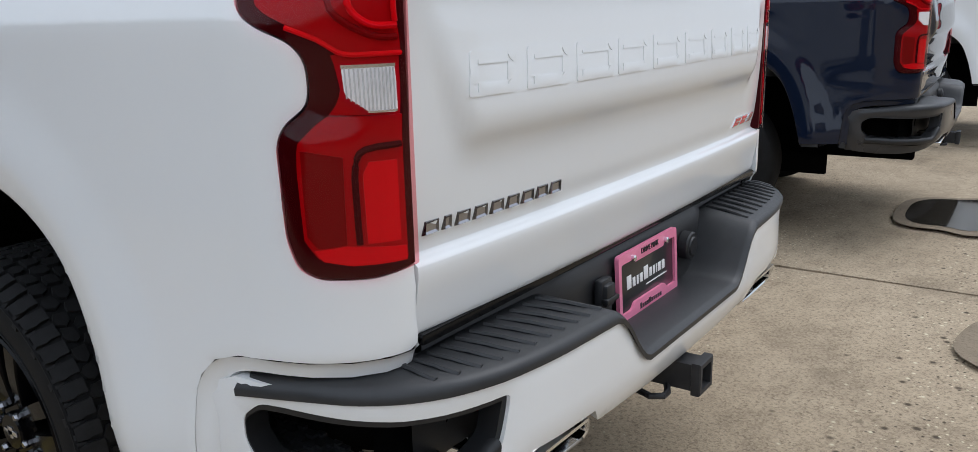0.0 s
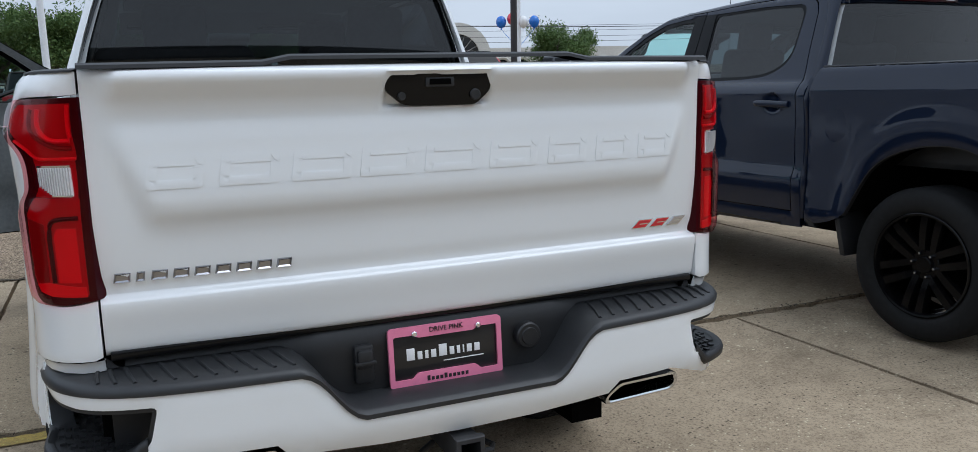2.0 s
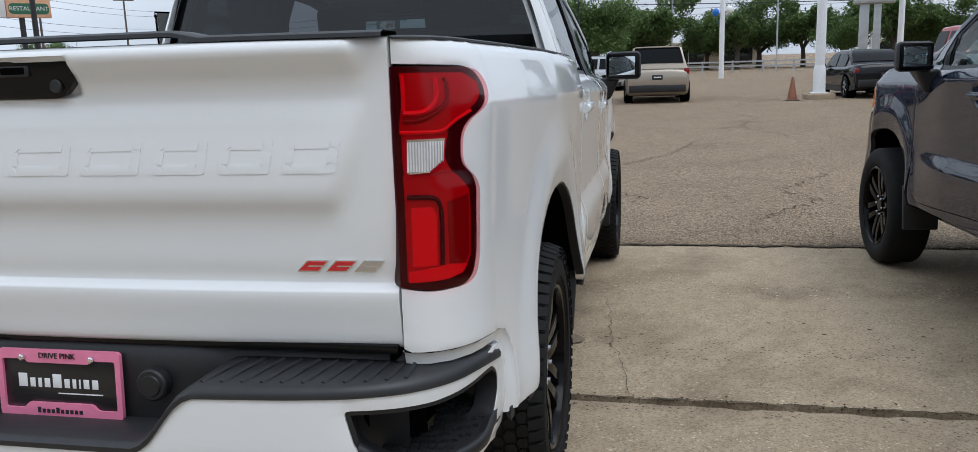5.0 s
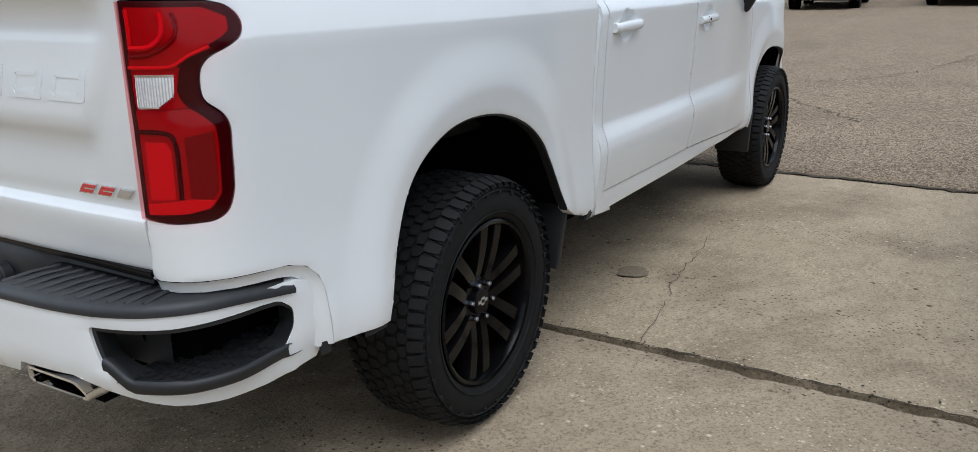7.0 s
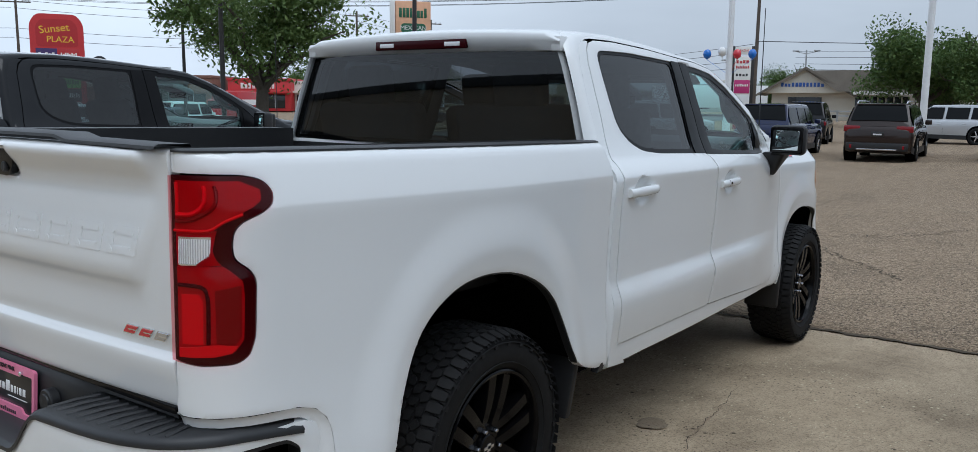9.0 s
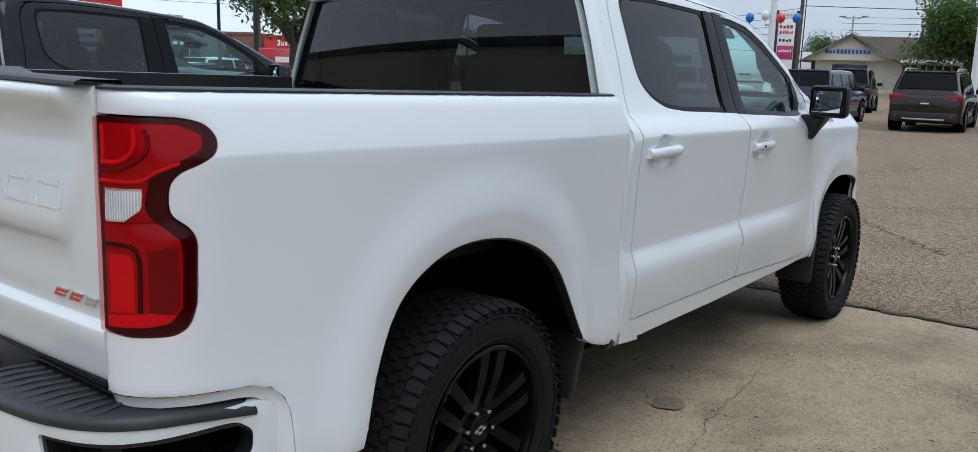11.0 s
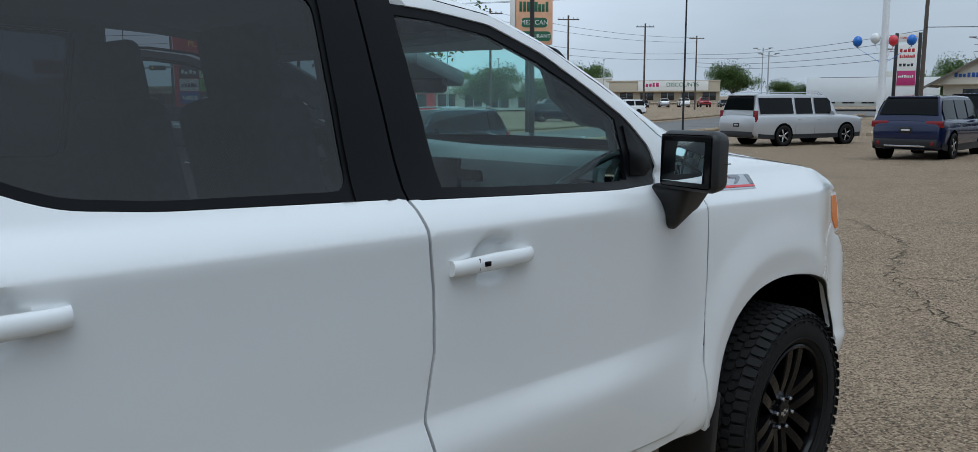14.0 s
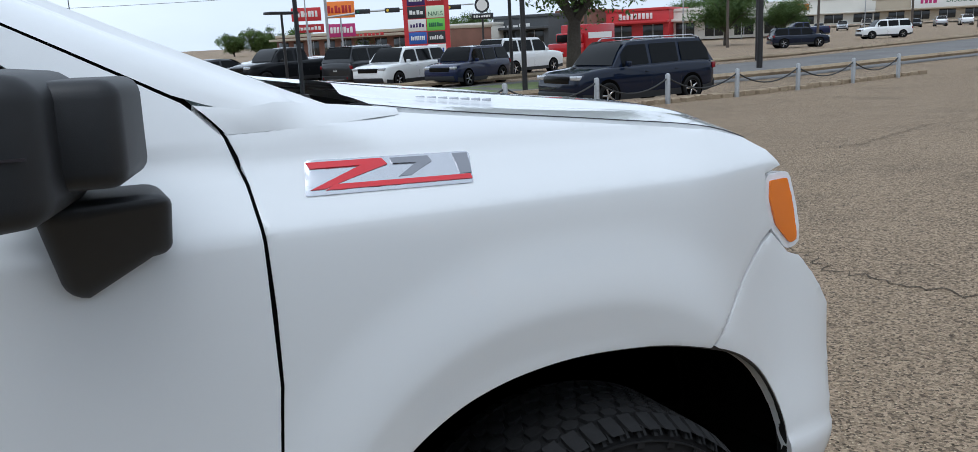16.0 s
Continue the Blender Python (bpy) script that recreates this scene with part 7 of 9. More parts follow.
def build_car(name, kind, label, paint_mat, m, size, rails=False, bright=True, plate=True, lamp_high=False, group="parked cars on the lot"):
    L, W, H = size
    car = thing(name, label, {"suv": "car", "long": "car", "sedan": "car", "van": "minivan", "pickup": "pickup truck"}[kind], group, m=m)
    half = W / 2
    xs = lambda f: L * (f - 0.5)
    tab = BODY[kind]
    tall = H / 1.70 if kind == "suv" else 1.0
    zb, zt, wd = (curve([(f, row) for f, row in zip([t[0] for t in tab], [t[k] * (tall if k == 2 else 1.0) for t in tab])]) for k in (1, 2, 3))
    rows = []
    for f in np.concatenate([np.linspace(0, 0.1, 8), np.linspace(0.14, 0.86, 16), np.linspace(0.9, 1.0, 8)]):
        w, b, t = half * wd(f), zb(f), zt(f)
        sec = [(0.0, b), (w * 0.85, b), (w * 0.965, b + 0.06), (w * 0.985, b + (t - b) * 0.35), (w, b + (t - b) * 0.62), (w * 0.985, t - 0.10), (w * 0.955, t - 0.025), (w * 0.88, t + 0.005), (w * 0.5, t + 0.03), (0.0, t + 0.035)]
        rows.append([(xs(f), y, z) for y, z in sec] + [(xs(f), -y, z) for y, z in sec[-2:0:-1]])
    bm = bmesh.new()
    loft(bm, rows, closed=True, cap=True)
    part("body", bm, paint_mat, car, sharp=50)
    bm = bmesh.new()
    loft(bm, [[(xs(f), s * (half * wd(f) * 0.99 + 0.006), zb(f) + dz) for dz in (0.0, 0.05, 0.17)] for f in np.linspace(0.03, 0.97, 20) for s in (1,)])
    loft(bm, [[(xs(f), -(half * wd(f) * 0.99 + 0.006), zb(f) + dz) for dz in (0.0, 0.05, 0.17)] for f in np.linspace(0.03, 0.97, 20)])
    part("sill_trim", bm, PLASTIC, car)
    # cabin
    c0, c1, c2, c3, posts = CABIN[kind]
    belt = lambda f: zt(min(max(f, 0.1), 0.95)) - 0.02
    wr = half * 0.74
    ring = []
    for f, z, w in ((c0, belt(c0), half * 0.90), (c0 + (c1 - c0) * 0.5, belt(c0) + (H - belt(c0)) * 0.60, half * 0.83), (c1, H - 0.035, wr), ((c1 + c2) / 2, H, wr * 1.02), (c2, H - 0.03, wr), (c2 + (c3 - c2) * 0.6, belt(c3) + (H - belt(c3)) * 0.45, half * 0.83), (c3, belt(c3), half * 0.90)):
        wb = half * 0.93
        ring.append([(xs(f), -wb, belt(f)), (xs(f), -w, z - 0.03 if z > belt(f) + 0.1 else z), (xs(f), -w * 0.93, z), (xs(f), 0, z + 0.015), (xs(f), w * 0.93, z), (xs(f), w, z - 0.03 if z > belt(f) + 0.1 else z), (xs(f), wb, belt(f))])
    bm = bmesh.new()
    loft(bm, ring)
    part("roof", bm, paint_mat, car, sharp=30)

    def roof_z(f):
        return curve([(c0, belt(c0)), (c0 + (c1 - c0) * 0.5, belt(c0) + (H - belt(c0)) * 0.60), (c1, H - 0.035), (c2, H - 0.03), (c3, belt(c3))])(f)

    def side(f, q):
        """On the cabin's flank: q from the belt (0) to the roof (1)."""
        z0, z1 = belt(f), roof_z(f) - 0.03
        w0 = half * 0.93
        w1 = wr + (half * 0.83 - wr) * max(0, 1 - (roof_z(f) - belt(f)) / (H - belt(f))) * 2
        return Vector((xs(f), w0 + (w1 - w0) * q + 0.022, z0 + (z1 - z0) * q))

    cuts = [c0 + 0.05] + list(posts) + [c3 - (0.03 if kind in ("suv", "van", "long") else 0.05 if kind == "sedan" else 0.0)]
    for a, b in zip(cuts, cuts[1:]):
        a2, b2 = a + 0.012, b - 0.012
        if b2 - a2 < 0.03:
            continue
        for s in (1, -1):
            bm = bmesh.new()
            loft(bm, [[side(f, q) for q in (0.08, 0.5, 0.90)] for f in np.linspace(a2, b2, 7)])
            part("side_window", flipped(bm) if s < 0 else bm, CAR_GLASS, car)
    for nm, fa, fb in (("windscreen", c0, c1), ("rear_window", c3, c2)):
        bm = bmesh.new()
        rws = []
        for t in np.linspace(0.20 if nm == "rear_window" else 0.06, 0.84 if nm == "rear_window" and kind in ("suv", "van", "long") else 0.92, 6):
            f = fa + (fb - fa) * t
            z = roof_z(f) if kind != "pickup" or nm == "windscreen" else belt(fa) + (H - 0.03 - belt(fa)) * t
            w = half * 0.90 + (wr * 0.93 - half * 0.90) * min(1, t * 1.05)
            off = (-0.014 if nm == "windscreen" else 0.016)
            rws.append([(xs(f) + off, w * q * 0.93, z + 0.018 + 0.012 * (1 - q * q)) for q in np.linspace(-1, 1, 7)])
        loft(bm, rws)
        part(nm, bm, CAR_GLASS, car)
    if kind in ("suv", "van", "long"):
        part("roof_spoiler", boxed(xs(c2) - 0.12, xs(c2) + 0.13, -wr * 0.90, wr * 0.90, H - 0.055, H - 0.012, r=0.02), paint_mat, car)
    # wheels and arches
    r = {"suv": 0.355, "long": 0.39, "sedan": 0.325, "van": 0.34, "pickup": 0.41}[kind]
    for f in {"pickup": (0.165, 0.785), "long": (0.170, 0.750)}.get(kind, (0.195, 0.80)):
        for s in (1, -1):
            arch = bmesh.new()
            tube(arch, [(xs(f), s * (half - 0.25), r + 0.02), (xs(f), s * (half + 0.004), r + 0.02)], r * 1.17, 24)
            part("wheel_arch", arch, LINER, car)
            simple_wheel(car, xs(f), s, half + 0.034, r, ALLOY if bright else GLOSS_BLACK)
    # bumpers, lamps, plate, mirrors
    part("rear_bumper", boxed(xs(1.0) - 0.10, xs(1.0) + 0.035, -half * 0.86, half * 0.86, 0.34 if kind != "pickup" else 0.46, 0.56 if kind != "pickup" else 0.66, r=0.03), CHROME if kind == "pickup" else PLASTIC, car)
    part("front_bumper", boxed(xs(0.0) - 0.03, xs(0.0) + 0.12, -half * 0.82, half * 0.82, 0.30 if kind != "pickup" else 0.45, 0.50 if kind != "pickup" else 0.68, r=0.03), PLASTIC, car)
    if kind == "suv" and bright:
        part("bumper_strip", boxed(xs(1.0) + 0.028, xs(1.0) + 0.042, -half * 0.55, half * 0.55, 0.355, 0.395, r=0.004), SATIN_SILVER, car, "bright lower bumper strip")
        for s in (1, -1):
            part("reflector", boxed(xs(1.0) + 0.030, xs(1.0) + 0.040, s * half * 0.70, s * half * 0.76, 0.40, 0.50, r=0.004), RED_LAMP, car)
    gz = zt(0.03)
    part("grille", boxed(xs(0.0) - 0.02, xs(0.0) + 0.15, -half * 0.55, half * 0.55, gz - 0.22, gz - 0.03, r=0.02), GLOSS_BLACK, car)
    for s in (1, -1):
        part("headlight", boxed(xs(0.0) + 0.0, xs(0.0) + 0.26, s * half * 0.58, s * half * 0.91, gz - 0.13, gz - 0.01, r=0.03), HEADLIGHT, car)
        z0 = {"suv": 0.86, "long": 0.92, "sedan": 0.76, "van": 0.88, "pickup": 0.92}[kind]
        lamp_h = {"suv": 0.17, "long": 0.19, "sedan": 0.13, "van": 0.18, "pickup": 0.34}[kind] * (2.2 if lamp_high else 1)
        inner = 0.50 if kind in ("suv", "sedan") and not lamp_high else 0.80
        part("rear_lamp", boxed(xs(1.0) - 0.16, xs(1.0) - 0.035, s * half * inner, s * half * 0.965, z0, z0 + lamp_h, r=0.02), RED_LAMP, car)
        part("side_mirror", boxed(xs(c0 + 0.07), xs(c0 + 0.07) + 0.10, s * half * 0.98, s * (half + 0.17), belt(c0) + 0.02, belt(c0) + 0.17, r=0.03), paint_mat if kind != "pickup" else PLASTIC, car)
        for f in posts[:2]:
            part("door_handle", boxed(xs(f - 0.035) - 0.08, xs(f - 0.035) + 0.08, s * (half * 0.97), s * (half * 0.97 + 0.03), belt(f) - 0.17, belt(f) - 0.135, r=0.01), paint_mat, car)
            bm = bmesh.new()
            loft(bm, [[(xs(f) - 0.004, s * (half * q + 0.003), z), (xs(f) + 0.004, s * (half * q + 0.003), z)] for z, q in ((belt(f) - 0.05, 0.965), (belt(f) - 0.3, 0.995), (0.55, 0.992), (0.38, 0.985))])
            part("door_gap", bm, BLACK_MARK, car)
        if rails:
            bm = bmesh.new()
            tube(bm, [(xs(c1 + 0.03), s * wr * 0.93, H - 0.02), (xs(c1 + 0.06), s * wr * 0.93, H + 0.055), (xs(c2 - 0.05), s * wr * 0.93, H + 0.055), (xs(c2), s * wr * 0.93, H - 0.02)], 0.02, 6)
            part("roof_rail", bm, SATIN_SILVER if bright else PLASTIC, car)
    if plate:
        pl = part("license_plate", boxed(xs(1.0) + 0.0, xs(1.0) + 0.012, -0.16, 0.16, 0.60, 0.75, r=0.004) if kind in ("sedan", "pickup") else boxed(xs(1.0) - 0.03, xs(1.0) + 0.006, -0.16, 0.16, 0.72, 0.87, r=0.004), PLATE_BLACK, car)
        px = xs(1.0) + (0.012 if kind in ("sedan", "pickup") else 0.006)
        pz = 0.675 if kind in ("sedan", "pickup") else 0.795
        part("plate_bar", boxed(px, px + 0.003, -0.11, 0.11, pz - 0.02, pz + 0.02), PLATE_WHITE, pl)
    return car


def simple_wheel(car, x, s, y_face, r, finish_mat):
    hub = new("wheel")
    hub.parent = car
    hub.matrix_local = Matrix.Translation((x, s * (y_face - 0.11), r)) @ (Matrix() if s > 0 else Matrix.Rotation(math.pi, 4, "Z"))
    key = (round(r, 3), finish_mat.name)
    if key not in WHEEL_MESHES:
        bm = bmesh.new()
        loft(bm, [[(a * math.cos(k * math.tau / 32), b, a * math.sin(k * math.tau / 32)) for k in range(32)] for a, b in tyre_profile(r, 0.22)], closed=True)
        tyre = finish("tyre", bm, RUBBER)
        rim = r * 0.68
        bm = bmesh.new()
        loft(bm, [[(a * math.cos(k * math.tau / 32), b, a * math.sin(k * math.tau / 32)) for k in range(32)] for a, b in ((rim, 0.09), (rim * 0.93, 0.088), (rim * 0.90, 0.05), (0.001, 0.03))], closed=True)
        barrel = finish("rim", bm, STEEL)
        bm = bmesh.new()
        for k in range(5):
            a = k * math.tau / 5
            box(bm, rim * 0.08, rim * 0.95, 0.06, 0.092, -rim * 0.11, rim * 0.11, r=0.01, seg=1, m=Matrix.Rotation(a, 4, "Y"))
        tube(bm, [(0, 0.05, 0), (0, 0.098, 0)], rim * 0.2, 14)
        WHEEL_MESHES[key] = (tyre, barrel, finish("spokes", bm, finish_mat))
    for nm, me in zip(("tyre", "rim", "spokes"), WHEEL_MESHES[key]):
        ob = new(nm, me)
        ob.parent = hub
    return hub


WHEEL_MESHES = {}


def spot(x, y, yaw, dz=0.0):
    """A pose on the ground; yaw: where the nose points, in degrees, 180 being -x."""
    return pose(x, y, ground_z(x, y) + dz, 0, 0, yaw - 180)


build_car("minivan", "van", "tan minivan seen from behind on the lot", TAN_PAINT, spot(-27.95, 1.02, 182), (5.1, 2.0, 1.74))
build_car("sedan", "sedan", "black sedan parked near a white pole", CHARCOAL, spot(-27.8, 7.5, 185), (4.63, 1.80, 1.44))
build_car("pickup_truck", "pickup", "red crew-cab pickup truck with chrome wheels", RED_PAINT, spot(-23.2, 9.4, 5), (5.9, 2.08, 1.96), group="pickup trucks on the lot")
build_car("pickup_truck", "pickup", "dark grey pickup truck far behind the navy one", DARK_PAINT, spot(-33.0, 18.6, 20), (5.9, 2.05, 1.94), group="pickup trucks on the lot")
build_car("wagon", "suv", "dark brown wagon with silver roof rails", BROWN_PAINT, spot(-26.9, -2.6, 184), (4.86, 1.86, 1.66), rails=True)
build_car("crossover", "suv", "deep blue crossover with black roof", BLUE_PAINT, spot(-27.6, -6.05, 182), (4.65, 1.84, 1.68))
build_car("off_roader", "suv", "black boxy off-roader behind the blue crossover", CHARCOAL, spot(-38.2, -8.0, 190), (4.4, 1.88, 1.84), bright=False)
build_car("crossover", "suv", "silvery white crossover beyond the minivan", SILVER_PAINT, spot(-39.0, -2.3, 250), (4.6, 1.88, 1.62))
build_car("utility_wagon", "long", "long silver sport utility wagon with dark windows", SILVER_PAINT, spot(-33.6, -13.2, 162), (5.65, 2.01, 1.93), rails=True, lamp_high=True)
build_car("sport_utility", "suv", "dark navy sport utility beyond the chain posts", NAVY, spot(-18.9, -17.5, 4, 0.0), (5.04, 2.0, 1.77), rails=True)
ROW_CARS = (("crossover", "suv", "blue crossover in the row by the plaza sign", BLUE_PAINT, -21.4, -32.5, 30, (4.65, 1.84, 1.70)), ("sport_utility", "suv", "white sport utility in the row by the plaza sign", WHITE, -19.2, -35.0, 30, (5.0, 2.0, 1.78)),
            ("sport_utility", "suv", "dark grey sport utility with red lamps", DARK_PAINT, -19.0, -38.6, 210, (5.3, 2.03, 1.92)), ("pickup_truck", "pickup", "black pickup truck in the row", CHARCOAL, -15.5, -41.2, 20, (5.9, 2.05, 1.92)),
            ("sport_utility", "suv", "tall white sport utility behind the row", WHITE, -27.5, -38.4, 200, (5.35, 2.04, 1.92)), ("pickup_truck", "pickup", "white pickup truck behind the row", WHITE, -17.0, -48.0, 20, (5.9, 2.05, 1.92)),
            ("sedan", "sedan", "grey sedan at the end of the row", DARK_PAINT, -12.0, -43.0, 20, (4.7, 1.82, 1.45)))
for nm, kd, lb, pm, x, y, yaw, size in ROW_CARS:
    build_car(nm, kd, lb, pm, spot(x, y, yaw), size, group="cars across the street")
FAR_CARS = (("crossover", "suv", "navy crossover driving past on the road", NAVY, -58.5, -47.5, 150, (4.5, 1.8, 1.6)), ("sport_utility", "suv", "white sport utility on the far road", WHITE, -78.5, -55.0, 330, (4.9, 1.9, 1.8)), ("pickup_truck", "pickup", "bright blue pickup truck before the stores", BLUE_PAINT, -85.5, -71.5, 330, (5.9, 2.05, 1.9)))
for nm, kd, lb, pm, x, y, yaw, size in FAR_CARS:
    build_car(nm, kd, lb, pm, spot(x, y, yaw), size, group="cars across the street")
rnd = random.Random(4)
for k in range(16):
    t = k / 15
    pm = (DARK_PAINT, SILVER_PAINT, WHITE, RED_PAINT, DARK_PAINT, SILVER_PAINT, TAN_PAINT, CHARCOAL)[k % 8]
    build_car("parked_car", ("sedan", "suv", "suv", "pickup")[k % 4], "small distant parked car before the stores", pm, spot(-118 - 40 * t, -118 + 42 * t, rnd.choice((40, 220))), ((4.7, 1.82, 1.45), (4.7, 1.88, 1.7), (5.0, 1.95, 1.8), (5.8, 2.0, 1.9))[k % 4], plate=False, group="cars before the stores")
# red delivery van
van = thing("delivery_van", "red delivery van with a white lettered box", "van", "cars across the street", m=spot(-38.0, -48.0, 20))
VAN_RED = paint("van_red", (0.45, 0.012, 0.018))
part("box_body", boxed(-0.9, 2.6, -1.05, 1.05, 0.55, 2.55, r=0.05), VAN_RED, van)
part("cab", boxed(-2.6, -0.9, -0.95, 0.95, 0.45, 1.35, r=0.12), VAN_RED, van)
part("cab_top", boxed(-1.7, -0.9, -0.9, 0.9, 1.35, 2.0, r=0.1), VAN_RED, van)
part("screen", boxed(-1.74, -1.68, -0.8, 0.8, 1.4, 1.9, r=0.02), CAR_GLASS, van)
part("white_bar", boxed(-0.6, 2.2, 1.05, 1.058, 1.6, 2.0), WHITE_MARK, van)
part("white_bar", boxed(-0.6, 2.2, -1.058, -1.05, 1.6, 2.0), WHITE_MARK, van)
for x in (-1.9, 1.7):
    for s in (1, -1):
        simple_wheel(van, x, s, 1.0, 0.36, STEEL)
# white box trailer far beyond the lot
trailer = thing("box_trailer", "long white box trailer with red and dark lettering", "trailer", "cars across the street", m=pose(-91.3, -33.2, 0.0, 0, 0, 112.3))
part("trailer_body", boxed(-6.2, 6.2, -1.2, 1.2, 0.85, 3.3, r=0.04), WHITE, trailer)
for k in range(10):
    part("letter_bar", boxed(-4.2 + 0.62 * k, -3.8 + 0.62 * k, 1.2, 1.215, 2.1, 2.75), RED_PAINT if k < 3 else BLUE_PAINT, trailer)
for x in (3.6, 4.8):
    for sd in (1, -1):
        simple_wheel(trailer, x, sd, 1.2, 0.48, STEEL)
part("landing_leg", boxed(-4.0, -3.8, -0.6, 0.6, 0.0, 0.9), STEEL, trailer)
# ---- posts, poles, signs, buildings, trees ----
GALV = grain(mat("galvanised_steel", (0.42, 0.43, 0.44), 0.45, 0.5), 0.15, 20, 3)
WHITE_POLE = grain(mat("white_enamel", (0.74, 0.75, 0.76), 0.4), 0.06, 12, 1.5)
DARK_POLE = grain(mat("dark_bronze_pole", (0.022, 0.02, 0.02), 0.5), 0.15, 12, 1.5)
TIMBER = grain(mat("weathered_timber", (0.10, 0.08, 0.065), 0.9), 0.25, 30, 2)
STUCCO = grain(mat("cream_stucco", (0.62, 0.58, 0.50), 0.9), 0.10, 18, 0.4, bump=0.3, bump_scale=60)
PALE_WALL = grain(mat("pale_wall", (0.66, 0.64, 0.58), 0.9), 0.08, 8, 0.2)
TAN_WALL = grain(mat("tan_wall", (0.44, 0.38, 0.29), 0.9), 0.10, 8, 0.2)
BRICK_WALL = grain(mat("red_brick_wall", (0.22, 0.11, 0.08), 0.9), 0.2, 12, 0.5)
GREY_WALL = grain(mat("dark_grey_wall", (0.08, 0.085, 0.09), 0.8), 0.12, 6, 0.3)
ROOF_BROWN = grain(mat("brown_shingle", (0.17, 0.15, 0.125), 0.95), 0.2, 14, 0.8)
DARK_GLASS = mat("shop_glass", (0.02, 0.024, 0.026), 0.1, spec=0.6)
SIGN_RED = grain(mat("sign_red", (0.52, 0.03, 0.035), 0.5), 0.06, 6, 0.8)
SIGN_RED2 = grain(mat("sign_deep_red", (0.42, 0.02, 0.025), 0.5), 0.06, 6, 0.8)
SIGN_YELLOW = mat("sign_yellow", (0.80, 0.52, 0.04), 0.5)
SIGN_PURPLE = mat("sign_purple", (0.045, 0.02, 0.11), 0.5)
SIGN_GREEN = mat("sign_green", (0.16, 0.55, 0.08), 0.5)
SIGN_PALEGREEN = mat("sign_pale_green", (0.62, 0.78, 0.55), 0.5)
SIGN_BLUE = mat("sign_blue", (0.03, 0.10, 0.38), 0.5)
SIGN_BLACK = mat("sign_black", (0.02, 0.022, 0.026), 0.5)
SIGN_WHITE = mat("sign_white", (0.74, 0.73, 0.70), 0.5)
SIGN_PEACH = grain(mat("sign_peach", (0.72, 0.40, 0.24), 0.6), 0.1, 4, 0.6)
SIGN_DKGREEN = mat("sign_dark_green", (0.02, 0.12, 0.06), 0.5)
SIGN_ORANGE = mat("sign_orange", (0.85, 0.22, 0.03), 0.5)
SIGN_MAGENTA = mat("sign_magenta", (0.45, 0.03, 0.16), 0.5)
CABLE_MAT = mat("cable", (0.03, 0.03, 0.03), 0.7)
GRASS_MAT = grain(mat("dry_grass", (0.13, 0.17, 0.05), 0.95), 0.35, 20, 1.0)
BALLOON = {"blue": mat("blue_balloon", (0.01, 0.14, 0.55), 0.25, coat=0.5), "red": mat("red_balloon", (0.62, 0.03, 0.05), 0.25, coat=0.5), "white": mat("white_balloon", (0.75, 0.75, 0.74), 0.25, coat=0.5)}


def slope_pose(x, y, dz=0.0, rz=0.0):
    return pose(x, y, ground_z(x, y) + dz, 0, 0, rz)


# chain posts with sagging rope, and the row of broken kerb blocks under them
POSTS = [(-9.9, -12.45), (-12.3, -12.8), (-14.75, -13.12), (-16.9, -13.35), (-19.35, -13.68), (-21.75, -13.95), (-24.35, -14.35), (-26.7, -14.68)]
bm = bmesh.new()
tube(bm, [(0, 0, -0.1), (0, 0, 0.66), (0, 0, 0.69), (0, 0, 0.70)], [0.058, 0.058, 0.045, 0.02], 14)
post_mesh = finish("chain_post", bm, GALV)
for x, y in POSTS:
    ob = tagged(new("chain_post", post_mesh), "short grey steel post with rounded cap", "post", "chain posts along the lot")
    ob.location = (x, y, ground_z(x, y))
for (xa, ya), (xb, yb) in zip(POSTS, POSTS[1:]):
    a, b = Vector((xa, ya, ground_z(xa, ya) + 0.60)), Vector((xb, yb, ground_z(xb, yb) + 0.60))
    bm = bmesh.new()
    tube(bm, [a.lerp(b, t) - Vector((0, 0, 0.30 * 4 * t * (1 - t))) for t in np.linspace(0, 1, 15)], 0.018, 6)
    solid("chain", bm, CABLE_MAT, "dark rope sagging between two posts", "rope", "ropes between the posts")
rnd = random.Random(11)
for k in range(34):
    t = k / 33
    x, y = -13.2 - 15.0 * t, -13.05 - 1.95 * t + rnd.uniform(-0.04, 0.04)
    L = rnd.uniform(0.13, 0.20)
    bm = boxed(-L, L, -0.09, 0.09, -0.05, rnd.uniform(0.09, 0.13), r=0.018)
    for v in bm.verts:
        v.co += Vector((rnd.uniform(-1, 1), rnd.uniform(-1, 1), rnd.uniform(-1, 1))) * 0.012
    solid("kerb_block", bm, CONCRETE, "weathered concrete kerb block", "kerb block", "kerb blocks under the posts", m=slope_pose(x, y, 0, 7 + rnd.uniform(-6, 6)))


def flat_strip(pts, z_off, material, name, label, cat):
    bm = panel(pts, lambda x, y: Vector((x, y, ground_z(x, y) + z_off)), out=(0, 0, 1), gap=0, cell=(6, 2), depth=0, edge=3)
    return solid(name, bm, material, label, cat, kind="structure")


